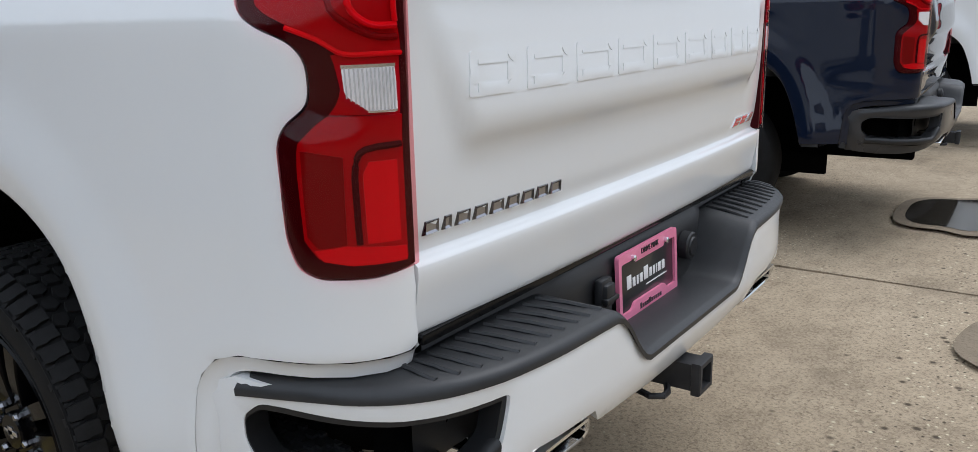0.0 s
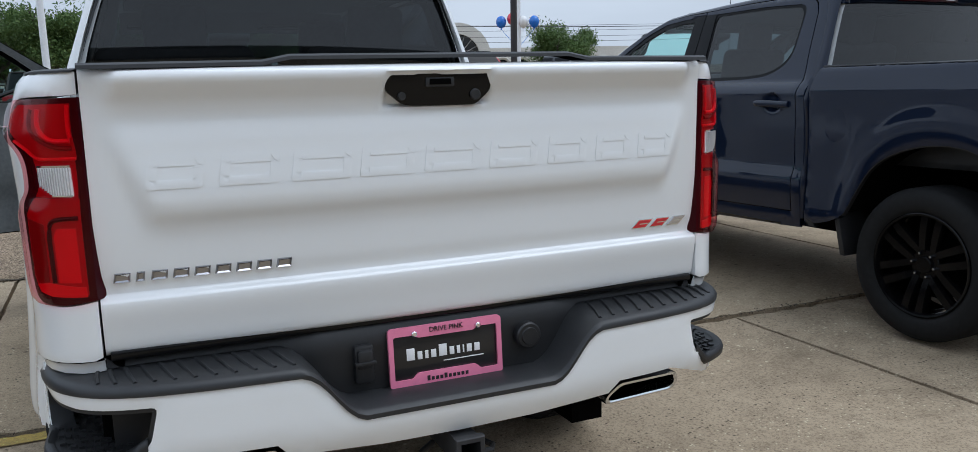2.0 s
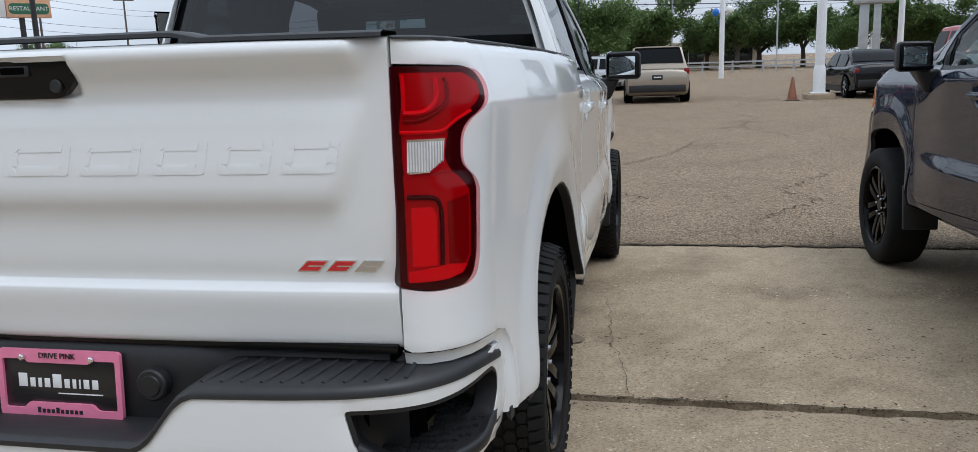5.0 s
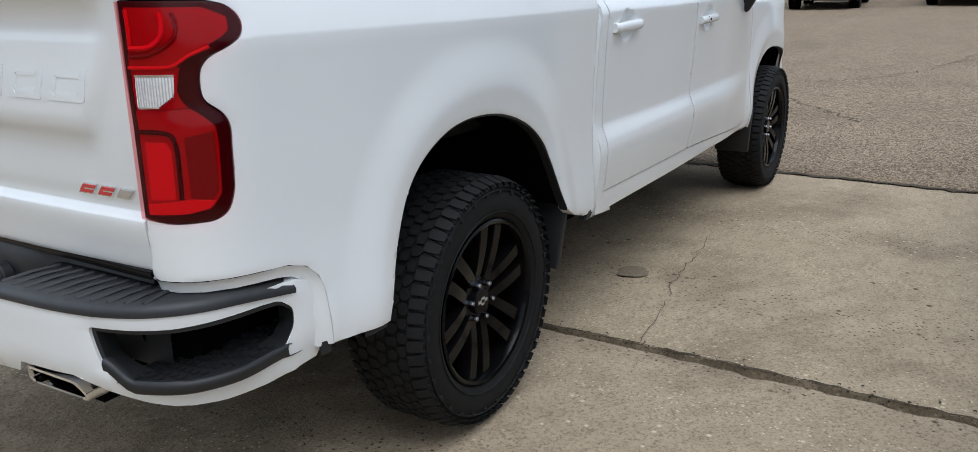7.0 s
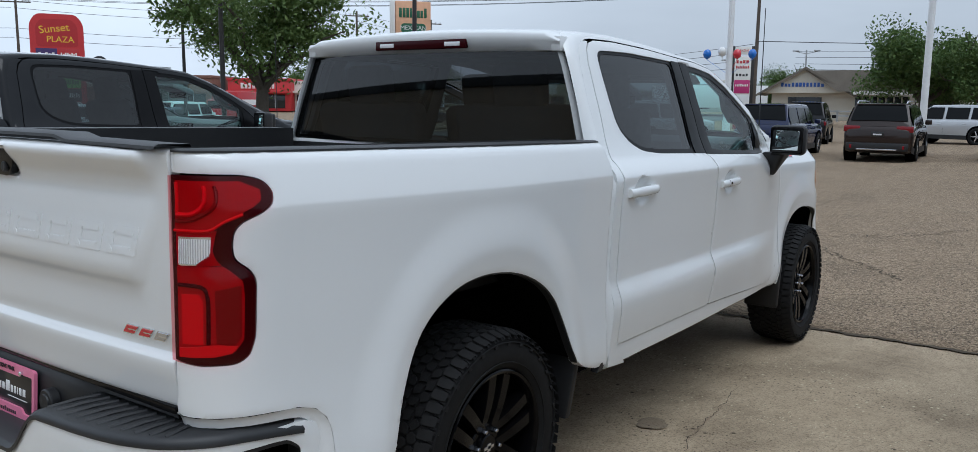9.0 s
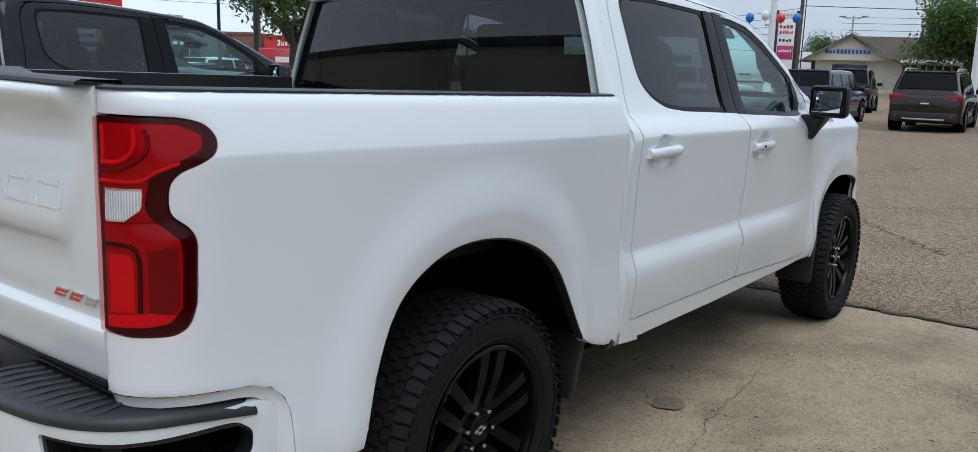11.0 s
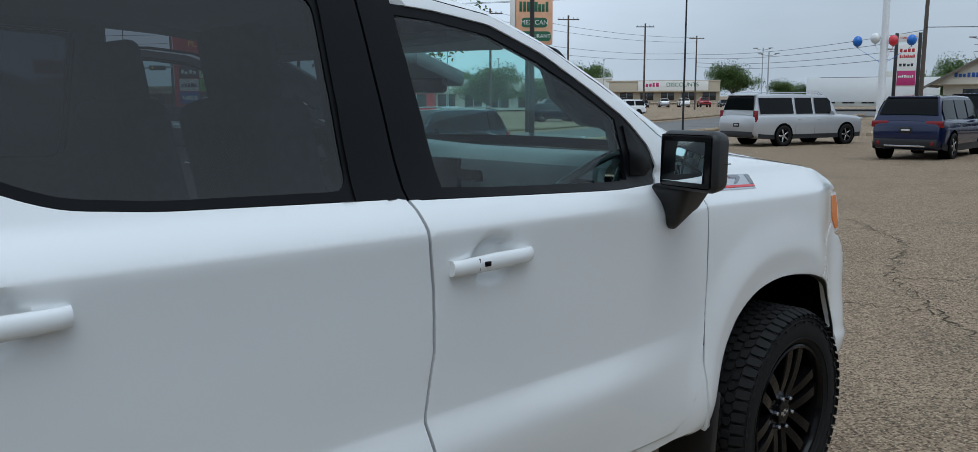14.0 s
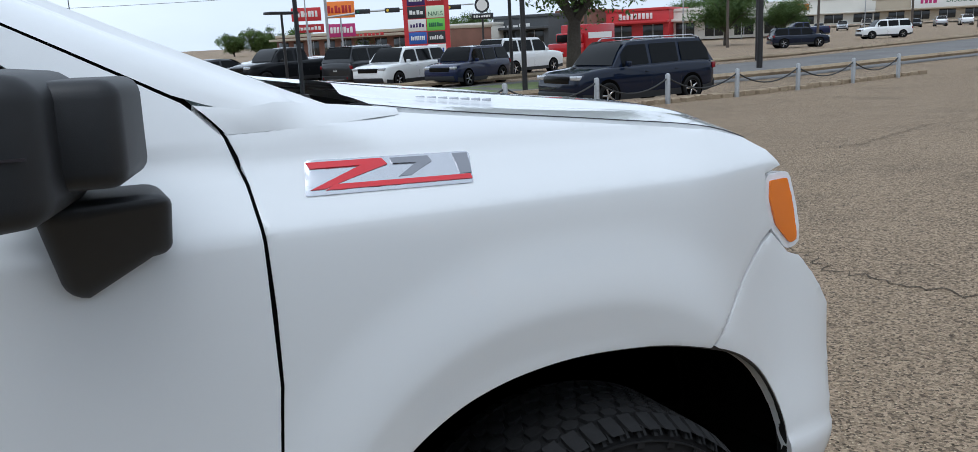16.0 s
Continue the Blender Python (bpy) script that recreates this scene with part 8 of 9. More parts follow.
flat_strip([(-140, -36), (-140, -66), (-75, -42), (-42, -33), (40, -27), (40, -20.5), (-30, -21.5), (-60, -26), (-90, -33)], 0.012, ROAD_MAT, "road", "grey asphalt street beyond the chain posts", "road")
flat_strip([(-29, -27), (-20, -26), (-6, -25), (-6, -29), (-20, -30), (-29, -30)], 0.03, GRASS_MAT, "verge", "strip of dry green grass by the plaza sign", "grass")
bm = bmesh.new()
tube(bm, [(-90, -33.2, -0.42), (-60, -26.2, -0.42), (-30, -21.7, -0.42), (40, -20.7, -0.42)], 0.12, 6)
solid("kerb_far", bm, CONCRETE, "pale concrete kerb of the street", "kerb", kind="structure")
bm = bmesh.new()
tube(bm, [(-140, -66.3, -0.42), (-75, -42.3, -0.42), (-42, -33.3, -0.42), (40, -27.3, -0.42)], 0.12, 6)
solid("kerb_far", bm, CONCRETE, "pale concrete kerb of the street", "kerb", kind="structure")


# ---- poles ----
def build_pole(name, label, x, y, h, r, material, lean=0.0, arms=(), base=False, category="pole", group="poles round the lot"):
    pole = thing(name, label, category, group, m=slope_pose(x, y))
    bm = bmesh.new()
    tube(bm, [(0, 0, -0.2), (lean * h * 0.5, 0, h * 0.5), (lean * h, 0, h)], [r, r * 0.92, r * 0.75], 14)
    part("shaft", bm, material, pole)
    if base:
        part("footing", boxed(-0.42, 0.42, -0.42, 0.42, -0.1, 0.16, r=0.04), CONCRETE, pole)
        part("base_plate", boxed(-0.24, 0.24, -0.24, 0.24, 0.16, 0.20, r=0.01), material, pole)
        bm = bmesh.new()
        tube(bm, [(0, 0, 0.2), (0, 0, 0.9), (0, 0, 1.0)], [r * 1.25, r * 1.2, r], 14)
        part("sleeve", bm, material, pole)
    for kind, z, yaw in arms:
        c, s = math.cos(radians(yaw)), math.sin(radians(yaw))
        if kind == "cross":
            bm = boxed(-1.2, 1.2, -0.05, 0.05, z, z + 0.11, m=Matrix.Rotation(radians(yaw), 4, "Z"))
            part("crossarm", bm, material, pole)
            for q in (-1.05, -0.55, 0.55, 1.05):
                bm = bmesh.new()
                tube(bm, [(q * c, q * s, z + 0.1), (q * c, q * s, z + 0.28)], [0.05, 0.035], 8)
                part("insulator", bm, GALV, pole)
        elif kind == "twin":
            for d in (-1, 1):
                bm = bmesh.new()
                tube(bm, [(0, 0, z), (0.55 * c * d, 0.55 * s * d, z + 0.1), (0.95 * c * d, 0.95 * s * d, z + 0.22)], 0.035, 8)
                part("arm", bm, material, pole)
                part("lamp_head", boxed(0.9 * d - 0.28, 0.9 * d + 0.28, -0.15, 0.15, z + 0.20, z + 0.31, r=0.04, m=Matrix.Rotation(radians(yaw), 4, "Z")), material, pole)
        elif kind == "arm":
            bm = bmesh.new()
            tube(bm, [(0, 0, z), (0.8 * c, 0.8 * s, z + 0.35), (2.2 * c, 2.2 * s, z + 0.5)], 0.05, 8)
            part("arm", bm, GALV, pole)
            part("lamp_head", boxed(2.1, 2.8, -0.14, 0.14, z + 0.42, z + 0.56, r=0.05, m=Matrix.Rotation(radians(yaw), 4, "Z")), GALV, pole)
        elif kind == "flat":
            part("lamp_head", boxed(-0.75, 0.75, -0.3, 0.3, z, z + 0.12, r=0.04, m=Matrix.Rotation(radians(yaw), 4, "Z")), material, pole)
    return pole


def balloons(pole_at, z, colours, yaw, span=0.85):
    for k, cname in enumerate(colours):
        d = (k - (len(colours) - 1) / 2) * span
        x, y = pole_at[0] + d * math.cos(radians(yaw)), pole_at[1] + d * math.sin(radians(yaw))
        zz = ground_z(*pole_at) + z + (0.12 if k == 1 else 0.0)
        bm = bmesh.new()
        bmesh.ops.create_uvsphere(bm, u_segments=18, v_segments=12, radius=0.21)
        for v in bm.verts:
            v.co.z *= 1.12 if v.co.z > 0 else 1.25
        tube(bm, [(0, 0, -0.25), (0, 0, -0.31)], [0.02, 0.04], 8)
        tube(bm, [(0, 0, -0.3), (-d * math.cos(radians(yaw)) * 0.9, -d * math.sin(radians(yaw)) * 0.9, -1.0)], 0.008, 5)
        solid("balloon", bm, BALLOON[cname], f"shiny {cname} balloon on a stick tied to the pole", "balloon", "balloons on the light poles", m=Matrix.Translation((x, y, zz)))


build_pole("light_pole", "tall white steel light pole on a concrete footing", -26.12, 5.95, 9.5, 0.15, WHITE_POLE, base=True)
build_pole("light_pole", "tall white steel light pole", -53.3, 4.75, 10.5, 0.16, WHITE_POLE)
build_pole("light_pole", "tall white steel light pole", -47.2, 13.4, 10.5, 0.16, WHITE_POLE)
build_pole("light_pole", "tall white steel light pole with balloons", -30.0, 14.85, 9.5, 0.13, WHITE_POLE)
build_pole("light_pole", "dark bronze light pole", -25.5, 12.5, 9.5, 0.12, DARK_POLE)
build_pole("light_pole", "tall white steel light pole", -33.3, -2.65, 9.5, 0.13, WHITE_POLE)
build_pole("light_pole", "tall white steel light pole with balloons", -42.4, -13.28, 10.5, 0.17, WHITE_POLE, base=True)
balloons((-42.4, -13.28), 4.35, ("blue", "white", "red", "blue"), 110, 0.75)
balloons((-30.0, 14.85), 3.27, ("blue", "red", "white", "blue"), 65, 0.45)
balloons((-53.3, 4.75), 4.0, ("blue", "white"), 90, 0.8)
build_pole("utility_pole", "leaning dark timber utility pole with crossarm", -71.3, -21.5, 11.3, 0.17, TIMBER, lean=-0.012, arms=(("cross", 10.8, 100), ("arm", 5.2, 290)), category="utility pole")
build_pole("street_lamp", "tall grey street lamp with two heads", -78.0, -19.2, 6.8, 0.09, GALV, arms=(("twin", 6.5, 100),), category="street lamp")
build_pole("street_lamp", "tall grey street lamp with two heads", -92.0, -45.0, 7.0, 0.09, GALV, arms=(("twin", 6.6, 120),), category="street lamp")
build_pole("light_pole", "dark bronze light pole by the street", -34.3, -27.7, 9.5, 0.14, DARK_POLE)
build_pole("light_pole", "dark bronze light pole by the street", -20.2, -25.5, 9.5, 0.10, DARK_POLE)
build_pole("light_pole", "dark bronze light pole with a flat head", -14.2, -36.5, 3.35, 0.07, DARK_POLE, arms=(("flat", 3.35, 20),))
build_pole("light_pole", "dark bronze light pole", -24.7, -34.4, 6.2, 0.09, DARK_POLE, arms=(("flat", 6.2, 20),))
for x, y, h, yaw in ((-48.0, -62.0, 10.5, 140), (-60.0, -57.0, 10.5, 140), (-75.0, -60.0, 11, 140), (-36.0, -74.0, 10.5, 140), (-95.0, -64.0, 11.5, 140), (-120.0, -72.0, 11.5, 140)):
    build_pole("utility_pole", "grey timber utility pole with crossarm", x, y, h, 0.13, TIMBER, arms=(("cross", h - 0.5, yaw),), category="utility pole")
for x, y, h, yaw in ((-28.0, -80.0, 7.5, 30), (-66.0, -70.0, 8.0, 40), (-88.0, -84.0, 7.5, 40), (-112.0, -84.0, 8, 40), (-100.0, -50.0, 8, 120), (-84.0, 2.0, 7.5, 90), (-70.0, 10.0, 7.5, 90), (-60.0, 22.0, 8.0, 90)):
    build_pole("street_lamp", "slim grey street lamp", x, y, h, 0.07, GALV, arms=(("twin", h - 0.3, yaw),), category="street lamp")


def wire(a, b, sag, r=0.018):
    a, b = Vector(a), Vector(b)
    bm = bmesh.new()
    tube(bm, [a.lerp(b, t) - Vector((0, 0, sag * 4 * t * (1 - t))) for t in np.linspace(0, 1, 17)], r, 5)
    solid("power_line", bm, CABLE_MAT, "thin dark overhead power line", "power line", "overhead power lines")


for k in range(4):
    o = -0.9 + 0.6 * k
    wire((-71.3 + o * 0.1, -21.5 + o, 10.9 - 0.25 * (k % 2)), (-36, -74 + o, 10.2 - 0.5 * (k % 2)), 0.9)
    wire((-71.3, -21.5 + o, 10.9 - 0.25 * (k % 2)), (-75, 70 + o, 10.4 - 0.3 * k), 1.0)
for z, dx in ((9.6, 0), (8.9, 0.4), (7.2, 0.0), (6.4, 0.3)):
    wire((-120, -72, z + 1.0), (-60, -57, z), 0.7)
    wire((-60 + dx, -57, z), (-36, -74, z), 0.5)
    wire((-36 + dx, -74, z), (30, -92, z), 0.9)
for z in (5.8, 5.1, 6.4, 4.5):
    wire((-95, -25, z + 0.6), (-88, 70, z + 0.2), 0.6, 0.02)
    wire((-71.3, -21.5, z), (-120, -72, z + 1.6), 0.6, 0.02)
wire((-71.3, -21.5, 6.6), (-62, 62, 5.2), 0.9, 0.03)


# ---- signs ----
def sign_panel(parent, name, y0, y1, z0, z1, material, x=0.13, label=""):
    return part(name, boxed(x - 0.02, x, y0, y1, z0, z1, r=0.006), material, parent, label)


def bars(parent, y0, y1, z0, z1, material, count, x=0.135, name="sign_bar", seed=0):
    """A brand's name as plain bars."""
    rnd = random.Random(seed)
    step_ = (y1 - y0) / count
    for k in range(count):
        w = step_ * rnd.uniform(0.62, 0.85)
        part(name, boxed(x - 0.012, x, y0 + k * step_, y0 + k * step_ + w, z0, z1 - (0.25 * (z1 - z0) if rnd.random() < 0.4 else 0), r=0.002), material, parent)


WORDS = Matrix.Rotation(math.pi / 2, 4, "Z") @ Matrix.Rotation(math.pi / 2, 4, "X")
# plaza pylon: faces the lot
plaza = thing("plaza_sign", "tall red arched plaza sign with tenant panels", "sign", m=pose(-30.2, -56.6, -0.5, 0, 0, 62))
outline = rounded([(-1.68, 0.6), (1.68, 0.6), (1.68, 6.9), (1.25, 7.55), (-1.25, 7.55), (-1.68, 6.9)], 0.35, 5)
part("cabinet", panel(outline, lambda y, z: Vector((0.12, y, z)), out=(1, 0, 0), gap=0, cell=(0.5, 0.5), depth=0.3, edge=0.3), SIGN_RED, plaza)
part("back", panel(outline, lambda y, z: Vector((-0.17, y, z)), out=(-1, 0, 0), gap=0, cell=(0.5, 0.5), depth=0.0, edge=0.3), SIGN_RED2, plaza)
part("foot", boxed(-0.15, 0.1, -1.5, 1.5, -0.2, 0.62, r=0.02), SIGN_RED2, plaza)
inset = rounded([(-1.30, 5.35), (1.30, 5.35), (1.30, 6.75), (0.95, 7.2), (-0.95, 7.2), (-1.30, 6.75)], 0.25, 4)
part("header", panel(inset, lambda y, z: Vector((0.13, y, z)), out=(1, 0, 0), gap=0, cell=(0.5, 0.5), depth=0.01, edge=0.3), SIGN_RED2, plaza)
text("sign_lettering", "Sunset", 0.72, SIGN_YELLOW, plaza, Matrix.Translation((0.135, -0.15, 6.55)) @ WORDS @ Matrix.Rotation(radians(8), 4, "Z"))
text("sign_lettering", "PLAZA", 0.58, SIGN_YELLOW, plaza, Matrix.Translation((0.135, 0.2, 5.82)) @ WORDS)
TENANTS = ((SIGN_PURPLE, SIGN_WHITE, 5), (SIGN_RED2, SIGN_WHITE, 8), (SIGN_BLACK, SIGN_WHITE, 4), (SIGN_PALEGREEN, SIGN_DKGREEN, 0), (SIGN_WHITE, SIGN_PURPLE, 5), (SIGN_GREEN, SIGN_DKGREEN, 7), (SIGN_BLUE, SIGN_WHITE, 8), (SIGN_BLACK, SIGN_WHITE, 8), (SIGN_RED2, SIGN_WHITE, 9), (SIGN_WHITE, SIGN_BLUE, 7))
for k, (back, front, n) in enumerate(TENANTS):
    c, r = k % 2, k // 2
    y0, z1 = (-1.36, 0.02)[c], 5.22 - 0.92 * r
    tp = sign_panel(plaza, "tenant_panel", y0, y0 + 1.32, z1 - 0.86, z1, back)
    if n:
        bars(tp, y0 + 0.15, y0 + 1.2, z1 - 0.58, z1 - 0.28, front, n, seed=k)
    else:
        text("tenant_words", "NAILS", 0.42, front, tp, Matrix.Translation((0.135, y0 + 0.66, z1 - 0.58)) @ WORDS)
# restaurant sign on a pole
mex = thing("restaurant_sign", "peach and green restaurant sign on a dark pole", "sign", m=pose(-38.0, -31.0, -0.5, 0, 0, 52))
bm = bmesh.new()
tube(bm, [(0, -0.35, 0), (0, -0.35, 6.4)], 0.14, 12)
part("sign_pole", bm, DARK_POLE, mex)
part("cabinet", boxed(-0.2, 0.2, -1.05, 1.05, 4.95, 7.7, r=0.04), SIGN_PEACH, mex)
part("side_box", boxed(-0.15, 0.15, -1.35, -1.07, 4.95, 7.7, r=0.02), SIGN_WHITE, mex)
bars(mex, -0.85, 0.85, 6.75, 7.3, SIGN_DKGREEN, 8, x=0.215, seed=5)
for z, word, wd in ((6.15, "MEXICAN", 0.75), (5.4, "RESTAURANT", 0.95)):
    oval = [(wd * math.cos(a) * (1 if abs(math.cos(a)) < 0.9 else 1), z + 0.29 * math.sin(a)) for a in np.linspace(0, math.tau, 28, endpoint=False)]
    oval = rounded([(-wd, z - 0.27), (wd, z - 0.27), (wd, z + 0.27), (-wd, z + 0.27)], 0.24, 5)
    ov = part("oval_panel", panel(oval, lambda y, zz: Vector((0.215, y, zz)), out=(1, 0, 0), gap=0, cell=(0.5, 0.5), depth=0.02, edge=0.3), SIGN_DKGREEN, mex)
    text("sign_lettering", word, 0.36 if wd < 0.8 else 0.30, SIGN_WHITE, ov, Matrix.Translation((0.222, 0, z)) @ WORDS)
# shopping-centre pylon with dark posts
park = thing("centre_sign", "white and pink shopping sign between dark posts", "sign", m=pose(-66.3, -20.85, 0, 0, 0, 20))
for y in (-0.75, 0.75):
    part("sign_post", boxed(-0.14, 0.14, y - 0.12, y + 0.12, 0, 5.9, r=0.02), DARK_POLE, park)
sign_panel(park, "header", -0.62, 0.62, 5.25, 5.85, SIGN_WHITE)
text("sign_lettering", "PARKDALE", 0.24, SIGN_RED, park, Matrix.Translation((0.135, 0, 5.55)) @ WORDS)
sign_panel(park, "panel", -0.62, 0.62, 2.1, 5.1, SIGN_WHITE)
bars(park, -0.5, 0.5, 4.55, 4.80, SIGN_RED2, 4, seed=1)
bars(park, -0.5, 0.5, 4.15, 4.38, SIGN_RED2, 8, seed=2)
bars(park, -0.5, 0.5, 3.55, 3.75, SIGN_BLACK, 4, seed=3)
sign_panel(park, "pink_panel", -0.6, 0.6, 2.2, 3.25, SIGN_MAGENTA, x=0.136)
bars(park, -0.5, 0.5, 2.75, 2.95, SIGN_WHITE, 8, x=0.145, seed=4)
# dealer pylon, grey-blue
pylon = thing("dealer_sign", "dark blue pylon sign on twin grey legs", "sign", m=pose(-44.8, 11.4, 0, 0, 0, -12))
part("leg", boxed(-0.3, 0.3, -0.55, -0.1, 0, 4.4, r=0.03), GALV, pylon)
part("leg", boxed(-0.3, 0.3, 0.1, 0.45, 0, 4.4, r=0.03), GALV, pylon)
part("shelf", boxed(-0.5, 0.5, -0.85, 1.05, 3.7, 4.1, r=0.04), GALV, pylon)
part("panel", boxed(-0.35, 0.35, -0.8, 0.55, 4.1, 7.6, r=0.04), mat("pylon_navy", (0.03, 0.045, 0.09), 0.4), pylon)
text("sign_lettering", "Extra", 0.42, SIGN_WHITE, pylon, Matrix.Translation((0.36, -0.1, 4.75)) @ WORDS)
# far street signs
for x, y, z, w, h, back, front, rot in ((-34.9, -103.4, 4.0, 3.6, 1.6, SIGN_RED, SIGN_WHITE, 75), (-35.2, -103.6, 2.6, 3.6, 1.0, SIGN_RED2, SIGN_WHITE, 75), (-38.9, -102.3, 4.2, 3.6, 2.0, SIGN_ORANGE, SIGN_RED2, 72), (-39.0, -102.5, 1.9, 3.4, 1.6, SIGN_MAGENTA, SIGN_WHITE, 72)):
    sg = thing("street_sign", "boxed store sign on a steel pole", "sign", "signs along the far street", m=pose(x, y, -0.5, 0, 0, rot))
    part("cabinet", boxed(-0.2, 0.12, -w / 2, w / 2, z + 0.8, z + 0.8 + h, r=0.03), back, sg)
    bars(sg, -w * 0.42, w * 0.42, z + 0.8 + h * 0.3, z + 0.8 + h * 0.75, front, 7, seed=int(w * 10 + z))
    part("sign_pole", boxed(-0.15, 0.05, -0.1, 0.1, 0, z + 0.8), GALV, sg)
wheel_sign = thing("round_sign", "round black and white sign on a dark pole", "sign", m=pose(-50.5, -86.4, -0.5, 0, 0, 60))
bm = bmesh.new()
tube(bm, [(0, 0, 0), (0, 0, 4.2)], 0.12, 10)
part("sign_pole", bm, DARK_POLE, wheel_sign)
bm = bmesh.new()
tube(bm, [(-0.1, 0, 5.4), (0.1, 0, 5.4)], 0.85, 28)
disc = part("disc", bm, SIGN_BLACK, wheel_sign)
bm = bmesh.new()
tube(bm, [(0.1, 0, 5.4), (0.13, 0, 5.4)], 0.62, 28)
part("disc_face", bm, SIGN_WHITE, disc)
part("name_box", boxed(-0.12, 0.12, -1.25, 1.25, 3.85, 4.5, r=0.03), SIGN_BLACK, wheel_sign)
bars(wheel_sign, -1.0, 1.0, 4.05, 4.3, SIGN_WHITE, 7, x=0.135, seed=8)
# traffic-light mast
mast = thing("traffic_signal", "traffic signal mast with hanging lights", "traffic light", m=pose(-27.5, -72.0, -0.5, 0, 0, -26))
bm = bmesh.new()
tube(bm, [(0, 0, 0), (0, 0, 5.9)], 0.13, 10)
tube(bm, [(0, 0, 4.2), (-4, 0, 4.55), (-13, 0, 4.75)], [0.1, 0.09, 0.06], 8)
part("mast", bm, GALV, mast)
for k, x in enumerate((-3.2, -5.8, -8.6, -11.2)):
    hd = part("signal_head", boxed(x - 0.65, x + 0.65, -0.1, 0.15, 4.35, 4.75, r=0.04), SIGN_BLACK, mast)
    bm = bmesh.new()
    tube(bm, [(x + 0.4, 0.15, 4.55), (x + 0.4, 0.2, 4.55)], 0.12, 10)
    part("signal_lens", bm, SIGN_YELLOW if k % 2 else SIGN_DKGREEN, hd)
cone = thing("traffic_cone", "weathered brown traffic cone near the white pole", "traffic cone", m=slope_pose(-25.2, 5.05))
bm = bmesh.new()
tube(bm, [(0, 0, 0.03), (0, 0, 0.68), (0, 0, 0.70)], [0.15, 0.035, 0.02], 14)
RUST = grain(mat("faded_orange_plastic", (0.22, 0.085, 0.045), 0.7), 0.25, 20, 4)
part("cone_body", bm, RUST, cone)
part("cone_foot", boxed(-0.19, 0.19, -0.19, 0.19, 0, 0.035, r=0.01), TIMBER, cone)


# ---- buildings ----
def shop(name, label, x, y, rot, w, d, h, wall_mat, windows=6, band=None, base_z=-0.5, sign=None, sill=0.4, win_h=2.4, parapet=0.4):
    """A flat-roofed store: its front, w wide, faces local +x."""
    b = thing(name, label, "building", "stores round the lot", m=pose(x, y, base_z, 0, 0, rot))
    part("wall", boxed(-d, 0, -w / 2, w / 2, 0, h, r=0.05), wall_mat, b)
    part("coping", boxed(-d - 0.1, 0.12, -w / 2 - 0.1, w / 2 + 0.1, h, h + parapet, r=0.04), wall_mat if band is None else band, b)
    for k in range(windows):
        y0 = -w / 2 + w * (k + 0.18) / windows
        y1 = -w / 2 + w * (k + 0.82) / windows
        wn_ = part("window", boxed(-0.05, 0.03, y0, y1, sill, win_h, r=0.01), DARK_GLASS, b)
        part("mullion", boxed(0.03, 0.06, (y0 + y1) / 2 - 0.05, (y0 + y1) / 2 + 0.05, sill, win_h), GALV, wn_)
    part("awning", boxed(0.0, 1.4, -w / 2, w / 2, win_h + 0.2, win_h + 0.55, r=0.04), wall_mat if band is None else band, b)
    return b


hob = shop("store", "long pale store front with orange lettering", -169.0, -155.2, 43, 46, 30, 5.9, PALE_WALL, 7, base_z=0.0)
bars(hob, -15, 8, 3.9, 5.3, SIGN_ORANGE, 10, x=0.35, seed=3, name="orange_bar")
dds = shop("store", "long tan discount store front", -191.5, -128.5, 35, 32, 28, 5.2, TAN_WALL, 6, base_z=0.0)
sign_panel(dds, "sign_board", -5, 13, 2.9, 5.4, SIGN_WHITE, x=0.6)
bars(dds, -3, 0.5, 3.9, 5.0, SIGN_MAGENTA, 4, x=0.62, seed=4)
text("sign_lettering", "DISCOUNTS", 1.5, SIGN_DKGREEN, dds, Matrix.Translation((0.62, 6.4, 4.4)) @ WORDS)
shop("store", "white low store with blue band", -140.0, -186.0, 50, 60, 20, 4.6, PALE_WALL, 8, base_z=0.0)
hw = shop("hardware_store", "hardware store with a broad red sign", -80.5, -96.6, 38, 9.0, 14, 4.3, SIGN_RED, 2)
bars(hw, -2.6, 2.4, 3.2, 4.0, SIGN_WHITE, 9, x=0.2, seed=6)
shop("store", "pale low store wall", -91.0, -89.5, 45, 16, 14, 4.0, PALE_WALL, 4)
shop("store", "brick store with parapet", -74.0, -103.0, 32, 5.5, 10, 4.6, BRICK_WALL, 1)
sl = shop("store", "dark grey shop with gabled front", -66.0, -104.5, 30, 9, 10, 4.2, GREY_WALL, 2)
bars(sl, -3.2, 2.0, 2.7, 3.4, SIGN_WHITE, 5, x=0.15, seed=7)
shop("store", "white strip shop with red lettering", -58.0, -108.0, 28, 8, 10, 3.4, PALE_WALL, 3)
st = shop("strip_mall", "long brown brick strip mall with shop signs", -44.0, -116.0, 20, 34, 12, 3.1, BRICK_WALL, 9, band=TAN_WALL)
bars(st, -2, 10, 2.75, 3.1, SIGN_RED, 14, x=1.45, seed=9)
drug = shop("drug_store", "white drug store with red lettering", -121.5, -44.2, 20, 15, 14, 3.6, PALE_WALL, 6, base_z=0.0, band=GREY_WALL)
